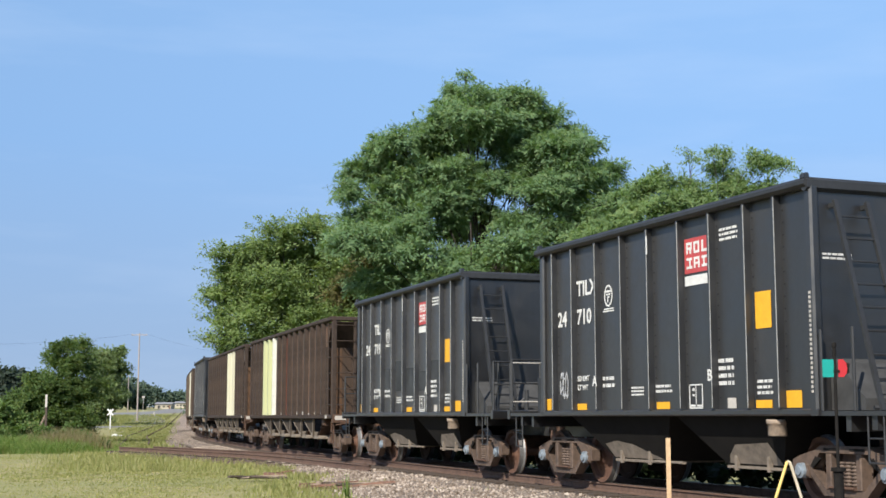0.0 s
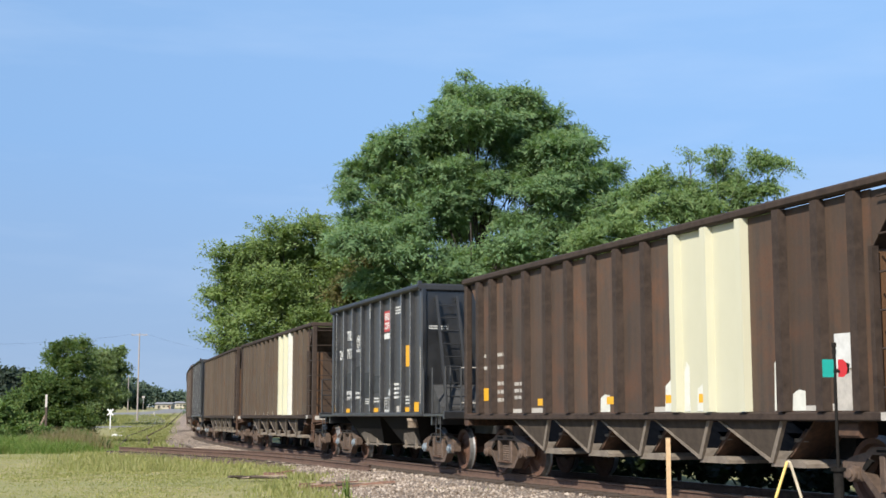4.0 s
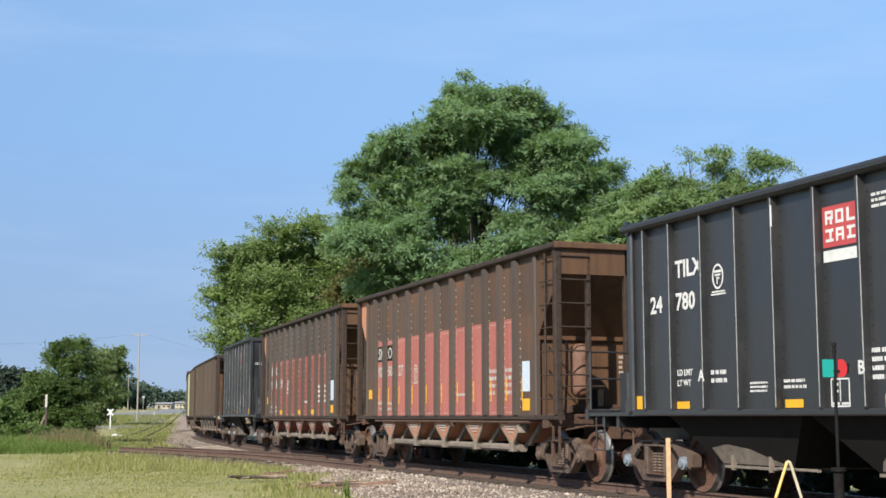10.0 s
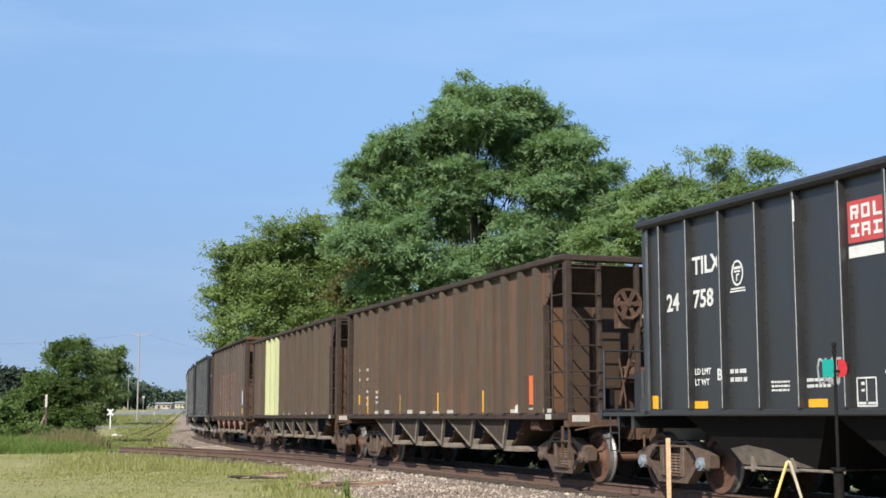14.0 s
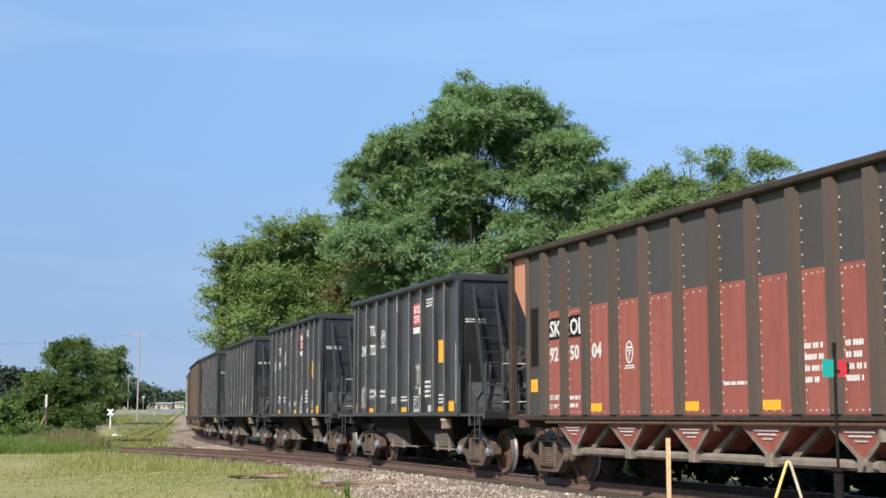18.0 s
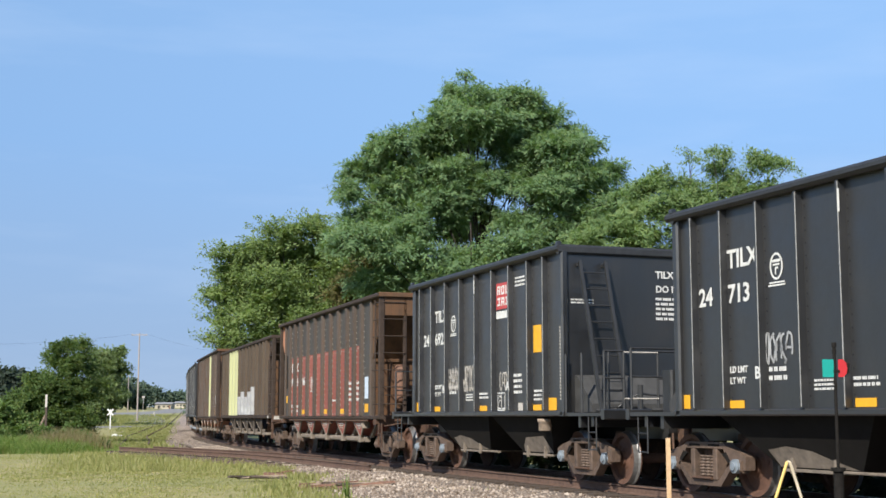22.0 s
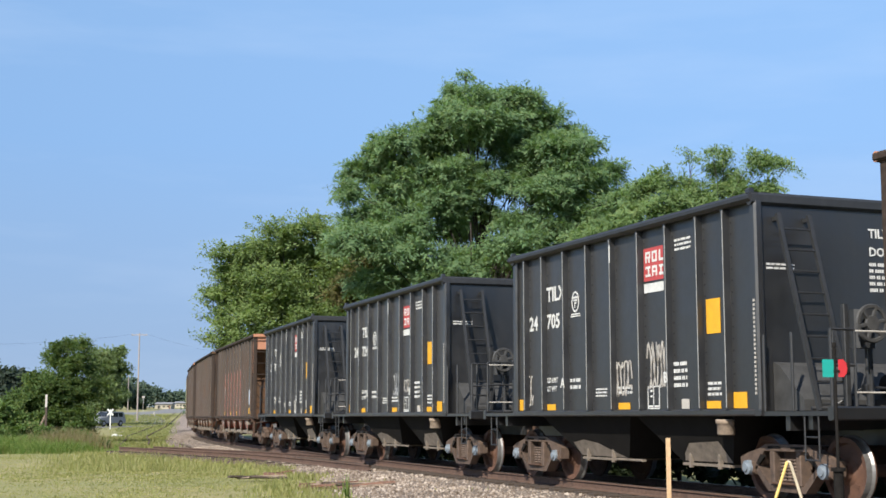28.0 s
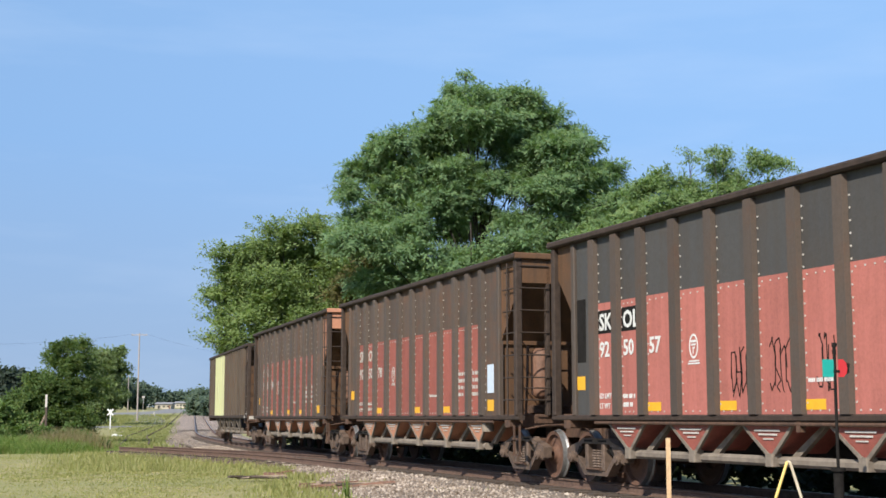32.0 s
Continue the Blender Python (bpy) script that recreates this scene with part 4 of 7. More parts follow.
def cable(a, b, sag, r=.009):
    pts = []
    for i in range(17):
        t = i / 16
        p = Vector(a).lerp(Vector(b), t)
        p.z -= sag * 4 * t * (1 - t)
        pts.append(p)
    sh = Shape()
    for p in pts:
        sh.v += [(p.x, p.y, p.z + r), (p.x, p.y + r, p.z - r * .5), (p.x, p.y - r, p.z - r * .5)]
    sh.f = [(i * 3 + j, i * 3 + (j + 1) % 3, i * 3 + 3 + (j + 1) % 3, i * 3 + 3 + j) for i in range(16) for j in range(3)]
    thing("overhead_cable", sh, M_UNDER, pose(0, 0, 0), "thin dark overhead cable between utility poles", "cable")


def suv():
    """Length along x, front at +x."""
    car = empty("suv", pose(0, 0, 0), "silver-grey sport utility car driving along the road", "car")
    side = [(-2.35, .42), (-2.38, .95), (-2.25, 1.05), (-2.0, 1.68), (-1.7, 1.76), (.25, 1.74), (1.0, 1.12), (2.1, .98), (2.36, .8), (2.38, .42)]
    part("body", Shape().prism(side, 1, -.9, .9), M_SILVER, car)
    for sy in (-1, 1):
        lo, hi = sorted((sy * .895, sy * .912))
        for a, b, c, e in ((-1.9, -1.15, -1.05, -1.75), (-.98, .02, .02, -.98), (.12, .72, .2, .12)):
            part("window", Shape().prism([(a, 1.12), (b, 1.12), (c, 1.62), (e, 1.62)], 1, lo, hi), M_DARKGLASS, car)
        part("headlight", Shape().box(2.2, 2.36, min(sy * .55, sy * .86), max(sy * .55, sy * .86), .72, .88, .02), M_WHITE, car)
    part("windscreen", Shape().plate([(.32, -.75, 1.70), (.32, .75, 1.70), (.98, .8, 1.16), (.98, -.8, 1.16)], .015, (.6, 0, .8)), M_DARKGLASS, car)
    part("bumper", Shape().box(2.25, 2.45, -.9, .9, .38, .62, .04), M_SILVER, car)
    for x in (-1.45, 1.5):
        for sy in (-1, 1):
            w = part("wheel", cached("suvtyre", lambda: Shape().lathe([(.2, -.12), (.34, -.12), (.37, -.08), (.37, .08), (.34, .12), (.2, .12)], 20, "y"), M_TYRE), M_TYRE, car, at=pose(x, sy * .82, .37))
            part("rim", cached("suvrim", lambda: Shape().lathe([(0, -.1), (.2, -.11), (.21, 0), (.2, .11), (0, .1)], 16, "y"), M_SILVER), M_SILVER, w)
    return car


def roadside():
    road = curve_through(ROAD, 4)
    ribbon("road", road, [(2.6, .03), (2.2, .08), (-2.2, .08), (-2.6, .03)], M_ROAD, "pale grey asphalt country road", "road")
    ribbon("highway", curve_through(HIGHWAY, 6), [(5.4, .22), (5.0, .26), (-3.6, .1), (-4.2, .0)], M_ROAD, "pale grey highway crossing the distance", "road")
    verge = []
    rv = random.Random(77)
    for k in range(1500):
        d = rv.uniform(162, 286)
        px = rv.uniform(176, 285 + max(0, d - 200) * .3)
        verge.append((spot_on(px, d), d, rv.uniform(.7, 1.3)))
    blades("road_verge", verge, .1, .34, M_FARGRASS, "unmown bright green verge along the road", 78, 9, .04, .5, 1.2)
    for px, d, tone, lab in ((268, 470, M_WHITE, "white car parked far along the highway"), (306, 500, M_WHITE, "white van parked far along the highway"), (315, 510, M_SILVER, "silver car parked far along the highway")):
        car = empty("parked_car", pose(spot_on(px, d), d, rise(d), 0, 0, 70), lab, "car", "cars parked along the highway")
        part("body", Shape().prism([(-2.2, .35), (-2.2, .95), (-1.5, 1.05), (-1.0, 1.5), (.7, 1.5), (1.2, 1.0), (2.1, .9), (2.2, .35)], 1, -.85, .85), tone, car)
        part("window", Shape().prism([(-1.3, 1.06), (-.92, 1.42), (.62, 1.42), (1.0, 1.04)], 1, -.865, -.85), M_DARKGLASS, car)
        for x in (-1.4, 1.4):
            part("wheel", cached("pkwheel", lambda: Shape().lathe([(0, -.1), (.3, -.1), (.32, 0), (.3, .1), (0, .1)], 14, "y"), M_TYRE), M_TYRE, car, at=pose(x, -.8, .32))
    for px, d, h in ((277, 252, .9), (193, 210, 2.6), (257, 340, 3.6)):
        sp = empty("roadside_post", pose(spot_on(px, d), d, rise(d)), "slim pale roadside post in the grass", "post", "posts along the road")
        part("shaft", Shape().rod((0, 0, 0), (0, 0, h), .06, 8, .05), M_FADEWHITE, sp)
        part("head", Shape().box(-.3, .3, -.05, .05, h, h + .5, .02) if h > 3.2 else Shape().box(-.1, .1, -.05, .05, h - .3, h + .05, .02), M_FADEWHITE, sp)
    p1 = utility_pole(247, 200, 13.2, "tall weathered wooden utility pole with a crossarm")
    utility_pole(230, 330, 9.5, "weathered wooden utility pole by the road", False)
    utility_pole(3, 205, 12.0, "weathered wooden utility pole beside the trees", False).scale = (1, 1, .35)
    utility_pole(256, 480, 9.5, "distant wooden utility pole", True)
    utility_pole(262, 620, 9.5, "distant wooden utility pole", True)
    t1 = Vector((spot_on(247, 200), 200, rise(200) + 13.0))
    cable(t1 + Vector((-1, 0, 0)), (-80, 150, rise(150) + 11), 1.6)
    cable(t1 + Vector((1, 0, 0)), (6, 260, rise(260) + 9), 3.0)
    # crossing sign
    d = 148
    sign = empty("crossing_sign", pose(spot_on(200, d), d, rise(d)), "white crossbuck railway crossing sign on a post", "sign")
    part("post", Shape().box(-.05, .05, -.05, .05, -.2, 2.2), M_WHITE, sign)
    for a in (-45, 45):
        part("blade", Shape().box(-.46, .46, -.03, .0, -.085, .085), M_WHITE, sign, "white crossbuck blade", pose(0, -.06 - .02 * (a > 0), 1.85, 0, a, 0))
    part("reflector", Shape().box(-.06, .06, -.07, -.05, .3, 1.2), M_WHITE, sign)
    # marker post in the weeds
    d = 72
    mk = empty("marker_post", pose(spot_on(87, d), d, 0), "dark post with a white marker board", "sign post")
    part("post", Shape().box(-.06, .06, -.05, .05, -.1, 2.2, .01), M_TIE, mk)
    part("board", Shape().box(-.06, .06, -.08, -.05, 2.1, 2.78, .005), M_FADEWHITE, mk, "blank white board")
    part("brace", Shape().rod((-.35, 0, 1.0), (-.05, 0, 1.65), .05, 6), M_WOOD, mk)
    # buildings far along the road
    for px, d, w, h, lab in ((292, 440, 5.0, 2.3, "long pale farm building with a grey roof"), (322, 500, 4, 2.4, "pale shed far along the road"), (12, 300, 9, 4.6, "pale house with a grey roof among trees")):
        b = empty("building", pose(spot_on(px, d), d, rise(d)), lab, "building")
        part("wall", Shape().box(-w / 2, w / 2, 0, 6, 0, h * .7), M_BUILD, b)
        part("roof", Shape().prism([(-.4, h * .7), (3, h), (6.4, h * .7)], 0, -w / 2 - .4, w / 2 + .4), M_ROOF, b)
        for k in range(3):
            part("window", Shape().box(-w / 2 + w * (k + .6) / 3.4, -w / 2 + w * (k + 1.1) / 3.4, -.03, .0, h * .25, h * .5), M_DARKGLASS, b)
        part("door", Shape().box(w * .36, w * .46, -.04, 0, 0, h * .55), M_TANK, b)
    # pale rubble at the end of the spur and an old tie in the grass
    rub = Shape()
    for x, y, r in ((0, 0, .26), (.4, .2, .17), (-.25, .3, .13)):
        rub.lathe([(0, -.02), (r * .9, .0), (r, r * .4), (r * .6, r * .8), (0, r * .9)], 7, "z", (x, y, 0))
    thing("pale_rubble", rub, M_WHITE_EDGE, pose(spot_on(209, 108), 108, .02), "pale chunk of broken concrete in the grass", "rubble")
    thing("old_tie", Shape().box(-1.5, 1.2, -.12, .12, 0, .2, .02), M_TIE, pose(spot_on(5, 74), 74, .0), "dark old tie lying in the grass", "tie")


# ================= foreground things =================
def foreground():
    # surveyor's stake
    d = 14.5
    thing("wooden_stake", Shape().prism([(-.022, -.012), (.022, -.012), (.022, .012), (-.022, .012)], 2, -.15, 1.36), M_STAKE, pose(spot_on(1178, d), d, 0, 1.2, -.4, 12), "pale bare wooden survey stake in the gravel", "stake")
    # bent rod
    d = 13.6
    k = d / 2367.4
    rod = empty("bent_rod", pose(spot_on(1386, d), d, .0), "bent yellow and white steel rod standing in the gravel", "rod")
    top = 1.58 - (815 - 738.4) * k
    foot = 1.58 - (878 - 738.4) * k
    part("yellow_leg", Shape().path([(0, 0, top), (-22 * k, 0, foot), (-19 * k, 0, foot - .1), (-15 * k, .1, .0)], .015, 8), M_ROD, rod, "yellow painted leg")
    part("white_leg", Shape().path([(0, 0, top), (5 * k, 0, top - .01), (25 * k, .05, foot), (40 * k, .1, .0)], .015, 8), M_CHALK, rod, "chalky white leg")
    # switch stand
    d = 15.2
    k = d / 2367.4
    st = empty("switch_stand", pose(spot_on(1475, d), d, 0), "dark switch stand with teal and red target plates", "switch stand")
    zt = 1.58 + (738.4 - 612) * k
    part("mast", Shape().rod((0, 0, .9), (0, 0, zt), .019, 10).rod((0, 0, zt - .02), (0, 0, zt + .03), .028, 10).rod((0, 0, zt - .1), (0, 0, zt - .05), .026, 10), M_UNDER, st)
    part("tube", Shape().rod((0, 0, .05), (0, 0, 1.0), .058, 12).rod((0, 0, .98), (0, 0, 1.02), .085, 12), M_UNDER, st)
    part("base", Shape().box(-.25, .25, -.35, .35, 0, .12, .03).box(-.12, .12, -.15, .15, .1, .3, .03), M_RUST, st)
    z0, z1 = 1.58 + (738.4 - 668) * k, 1.58 + (738.4 - 637) * k
    part("target", Shape().box(-22 * k, -2 * k, -.012, .0, z0, z1, .002), M_TEAL, st, "teal target plate")
    part("target", Shape().prism([(6 * k, z0), (15 * k, z0), (20 * k, z0 + .04), (22 * k, (z0 + z1) / 2), (20 * k, z1 - .04), (15 * k, z1), (6 * k, z1)], 1, -.012, .0), M_REDT, st, "red rounded target plate")
    part("target_rim", Shape().prism([(20 * k, z0 + .03), (26 * k, z0 + .05), (27 * k, z1 - .05), (20 * k, z1 - .03)], 1, .01, .02), M_UNDER, st, "dark edge of the crosswise target")
    part("bracket", Shape().box(-3 * k, 8 * k, -.02, .01, z0 + .05, z0 + .08), M_UNDER, st)
    part("lever", Shape().rod((0, .05, .25), (.5, .1, .35), .02, 8), M_RUST, st)
    # broken planks, weathered and split
    rng = random.Random(5)
    for k in range(16):
        px, d = (rng.uniform(560, 670), rng.uniform(28.0, 30.2)) if k < 11 else (rng.uniform(425, 500), rng.uniform(32.5, 36))
        ln, w = rng.uniform(.6, 1.6), rng.uniform(.07, .13)
        sh = Shape()
        n = 5
        ring = lambda j: [(-w * rng.uniform(.7, 1), .0), (w * rng.uniform(.7, 1), -.01), (w * rng.uniform(.6, .9), .05 * rng.uniform(.5, 1)), (-w * rng.uniform(.3, .8), .06 * rng.uniform(.5, 1))]
        for j in range(n + 1):
            sh.v += [(-ln / 2 + ln * j / n + rng.uniform(-.03, .03), a, b) for a, b in ring(j)]
        sh.f = [(j * 4 + i, j * 4 + (i + 1) % 4, j * 4 + 4 + (i + 1) % 4, j * 4 + 4 + i) for j in range(n) for i in range(4)] + [(3, 2, 1, 0), (n * 4, n * 4 + 1, n * 4 + 2, n * 4 + 3)]
        thing("broken_plank", sh, rng.choice((M_WOOD, M_WOOD, M_TIE, M_TANK)), pose(spot_on(px, d), d, .1, rng.uniform(-8, 8), rng.uniform(-7, 5), rng.uniform(-15, 40)), "split weathered piece of old tie on the gravel", "plank", "broken planks on the gravel")
    weed = [(spot_on(616, 24.6) + rng.gauss(0, .008), 24.6, .55) for _ in range(4)]
    blades("tall_weed", weed, .6, 1.15, M_WEED, "single tall green weed stalk in the gravel", 61, 7, .022, .1)


build_ground()
build_track()
stones()
grasses()
tree_plan()
far_plan()
roadside()
foreground()
SUV = suv()


# ================= hopper cars =================
# car space: x towards the head of the train, y to its left, z up from the rail's top; the side at -y faces the camera
def travelled(t):
    return 10.3892 * t + 0.0086643 * t * t - 0.00011454 * t ** 3


def car_pose(s, half):
    """Pose of a car whose truck centres stand half metres before and behind s."""
    ax, ay, _ = line_at(s - half)
    bx, by, _ = line_at(s + half)
    az, bz = rise(ay), rise(by)
    d = Vector((ax - bx, ay - by, az - bz))
    yaw = math.atan2(d.y, d.x)
    pitch = -math.atan2(d.z, math.hypot(d.x, d.y))
    return Matrix.LocRotScale(((ax + bx) / 2, (ay + by) / 2, (az + bz) / 2 + RZ), Euler((0, pitch, yaw)), None)


LENGTH = {"T": 12.356, "K": 16.024, "S": 14.635}
TRUCKS = {"T": 4.14, "K": 6.1, "S": 5.7}
WHEELSETS = []


# ---- trucks ----
def sideframe_shape():
    sh = Shape()
    for sy in (-1, 1):
        lo, hi = sorted((sy * 0.96, sy * 1.13))
        sh.prism([(-1.10, .40), (-1.12, .60), (-.92, .67), (-.62, .74), (-.5, .80), (.5, .80), (.62, .74), (.92, .67), (1.12, .60), (1.10, .40),
                  (1.0, .40), (.98, .55), (.80, .56), (.77, .44), (.71, .44), (.52, .705), (-.52, .705), (-.71, .44), (-.77, .44), (-.80, .56), (-.98, .55), (-1.0, .40)], 1, lo, hi)
        sh.prism([(-.77, .45), (-.70, .50), (-.40, .235), (.40, .235), (.70, .50), (.77, .45), (.44, .14), (-.44, .14)], 1, lo, hi)
        for cx in (-.31, .31):
            sh.box(cx - .055, cx + .055, lo - .02, hi + .02, .24, .70, .015)
        for bx in (-.89, .89):
            sh.box(bx - .14, bx + .14, lo - .02, hi - .02, .36, .56, .03)
    return sh


def slot_shape():
    """Dark plates on the top member and the struts, painting the shade of openings."""
    sh = Shape()
    for sy in (-1, 1):
        lo, hi = sorted((sy * 1.10, sy * 1.136))
        for x0, x1, z0, z1 in ((-.42, -.12, .735, .775), (.12, .42, .735, .775)):
            sh.box(x0, x1, lo, hi, z0, z1, .008)
        for sx in (-1, 1):
            sh.prism([(sx * .50, .62), (sx * .60, .66), (sx * .72, .52), (sx * .66, .50)], 1, lo, hi)
    return sh


def spring_shape():
    sh = Shape()
    for sx in (-.14, 0, .14):
        prof = []
        for k in range(7):
            z = .28 + k * .047
            prof += [(.045, z), (.068, z + .012), (.068, z + .026), (.045, z + .038)]
        sh.lathe(prof, 10, "z", (sx, 0, 0))
    return sh


def wheelset_mesh():
    if "wheelset" not in CACHE:
        sh = Shape()
        bright = []
        for sy in (-1, 1):
            prof = [(.03, .86), (.14, .86), (.15, .80), (.20, .765), (.36, .745), (.385, .81), (.455, .82), (.463, .735), (.492, .70), (.487, .675), (.40, .675), (.37, .71), (.2, .72), (.15, .66), (.09, .64)]
            n0 = len(sh.f)
            sh.lathe([(r, h * sy) for r, h in prof], 36, "y")
            bright += list(range(n0 + 6 * 36, n0 + 8 * 36))
            for k in range(3):
                a = 2 * math.pi * k / 3
                sh.box(.26 * math.cos(a) - .02, .26 * math.cos(a) + .02, sy * .755 - .01, sy * .755 + .012, .26 * math.sin(a) - .035, .26 * math.sin(a) + .035)
        sh.rod((0, -.9, 0), (0, .9, 0), .085, 12)
        me = bpy.data.meshes.new("wheelset")
        me.from_pydata(sh.v, [], sh.f)
        me.materials.append(M_WHEEL)
        me.materials.append(M_TREAD)
        for i in bright:
            me.polygons[i].material_index = 1
        CACHE["wheelset"] = me
    return CACHE["wheelset"]


def add_truck(car, x, cap):
    bol = cached("bolster", lambda: Shape().box(-.2, .2, -1.0, 1.0, .48, .78, .03).box(-.24, .24, -.35, .35, .72, .92, .03).rod((-.55, -.6, .36), (.55, -.6, .36), .03).rod((-.55, .6, .36), (.55, .6, .36), .03)
                 .box(-.50, -.44, -.85, .85, .36, .48).box(.44, .50, -.85, .85, .36, .48), M_RUST)
    tr = part("truck", bol, M_RUST, car, "rusty cast-steel two-axle truck", pose(x, 0, 0))
    part("sideframe", cached("sideframe", sideframe_shape, M_CAST), M_CAST, tr)
    tagged(part("lightening_holes", cached("slots", slot_shape, M_UNDER), M_UNDER, tr, "dark plates painting the shade inside side frame holes"), kind="stuff")
    for x in (-.38, .38):
        part("brake_shoe", cached("shoe", lambda: Shape().box(-.04, .04, -.86, -.66, .3, .62, .02), M_RUST), M_RUST, tr, at=pose(x, 0, 0))
    for sy in (-1, 1):
        part("spring_seat", cached("seat", lambda: Shape().box(-.26, .26, -.145, .145, .235, .275, .015), M_RUST), M_RUST, tr, at=pose(0, sy * 1.045, 0))
        part("spring", cached("springs", spring_shape, M_CAST, True), M_CAST, tr, at=pose(0, sy * 1.05, 0))
    capm = cached("bearing_cap", lambda: Shape().lathe([(.0, -.08), (.06, -.08), (.065, -.06), (.105, -.05), (.11, .04), (.09, .06)], 14, "y"), M_CAP)
    for ax in (-.89, .89):
        ws = part("wheelset", wheelset_mesh(), None, tr, "rusty wheels with bright worn treads", pose(ax, 0, .457))
        WHEELSETS.append((ws, car, ax))
        for sy in (-1, 1):
            part("bearing_cap", capm, cap, tr, at=pose(ax, sy * 1.14, .457, 0, 0, 0 if sy < 0 else 180))
    return tr


def brake_wheel_shape():
    """A dished rim on six spokes, with its shaft behind it."""
    sh = Shape().lathe([(.24, -.03), (.29, -.02), (.29, .02), (.24, .01), (.24, -.03)], 24, "x").lathe([(0, -.02), (.06, -.02), (.06, .04), (0, .04)], 12, "x")
    for k in range(6):
        a = math.pi * k / 3
        c, s = math.cos(a), math.sin(a)
        sh.plate([(0, .04 * c - .035 * s, .04 * s + .035 * c), (0, .26 * c - .05 * s, .26 * s + .05 * c), (0, .26 * c + .05 * s, .26 * s - .05 * c), (0, .04 * c + .035 * s, .04 * s - .035 * c)], .014, (1, 0, 0))
    return sh.rod((-.3, 0, 0), (0, 0, 0), .03, 8).box(-.34, -.12, -.13, .13, -.45, .12, .03)


def end_clutter(car, key, x, turn, seed):
    """Uncoupling lever, hoses, valve and chain at one end."""
    rng = random.Random(seed)
    lever = cached(key + "lever", lambda: Shape().path([(x + .25, -1.5, .95), (x + .3, -1.1, 1.02), (x + .3, -.3, 1.05), (x + .3, -.05, .9)], .018), M_RUST)
    part("uncoupling_lever", lever, M_RUST, car, "thin rusty uncoupling lever", turn)

    for k in range(4):
        y = rng.uniform(-1.2, 1.2)
        bend = [(x - .5, y, 1.2), (x - rng.uniform(.2, .5), y + rng.uniform(-.2, .2), 1.5), (x - rng.uniform(.2, .6), y + rng.uniform(-.3, .3), 2.0 + rng.uniform(-.2, .4))]
        part("brake_pipe", cached(key + "pipe%d" % k, lambda: Shape().path(bend, .02, 5), M_RUST), M_RUST, car, "rusty bent brake pipe", turn)
    part("valve", cached(key + "valve", lambda: Shape().lathe([(0, -.2), (.1, -.19), (.12, -.1), (.12, .1), (.07, .14), (.07, .24), (0, .25)], 12, "y", (x - .35, .35, 1.5)), M_UNDER), M_UNDER, car, "dark brake valve", turn)
    part("valve_box", cached(key + "vbox", lambda: Shape().box(x - .5, x - .22, -.75, -.45, 1.25, 1.7, .03), M_UNDER), M_UNDER, car, "dark square valve box", turn)

    def step():
        sh = Shape()
        for z in (.42, .74):
            sh.box(x - .28, x + .02, -1.55, -1.47, z, z + .03)
        for q in (x - .28, x + .0):
            sh.box(q, q + .03, -1.53, -1.49, .42, 1.02)
        return sh
    part("step", cached(key + "step", step, M_RUST), M_RUST, car, "rusty sill step", turn)
    part("safety_rail", cached(key + "hand", lambda: Shape().rod((x + .12, -1.45, 1.75), (x + .12, -.62, 1.75), .014, 5), M_BROWN_TRIM), M_BROWN_TRIM, car, "thin brown handhold", turn)


def add_coupler(car, x, d):
    def make():
        sh = Shape().box(-.75, 0, -.09, .09, .79, .95, .02).box(-.12, .12, -.14, .14, .74, 1.02, .04).box(.08, .22, -.16, -.03, .76, 1.0, .03)
        return sh.path([(-.1, -.25, .9), (.0, -.3, .62), (.1, -.28, .48), (.2, -.2, .55)], .022)
    part("coupler", cached("coupler", make, M_RUST), M_RUST, car, "rusty coupler with an air hose", pose(x, 0, 0, 0, 0, 0 if d > 0 else 180))


# ---- lettering and decals on the side that is seen ----
def decal(car, x0, x1, z0, z1, mat, y=-1.505, name="decal", label=""):
    return part(name, Shape().box(x0, x1, y - .004, y, z0, z1), mat, car, label)


def word(car, text, x, z, size, y=-1.508, mat=None, end=None):
    if end is None:
        at = pose(x, y, z, 90, 0, 0)
    else:
        at = pose(end, x, z, 90, 0, 90)
    ob = part("lettering", word_mesh(text, size), mat, car, at=at)
    return ob


def bars(car, x, z, w, h, rows, y=-1.505, mat=None, seed=0, end=None):
    """Rows of small writing, as bars."""
    rng = random.Random(seed)
    sh = Shape()
    for k in range(rows):
        zz = z + h - (k + .75) * h / rows
        a = x
        lim = x + w * rng.uniform(.8, 1)
        tall = min(.075, h / rows * .52)
        while a < lim:
            for k2 in range(rng.randint(2, 5)):
                b = min(lim, a + tall * rng.uniform(.45, .7))
                if end is None:
                    sh.box(a, b, y - .003, y, zz, zz + tall)
                else:
                    sh.box(end, end + .003, a, b, zz, zz + tall)
                a = b + tall * .16
                if a >= lim:
                    break
            a += tall * .5
    return tagged(part("small_lettering", sh, mat or M_WHITE, car), kind="stuff")


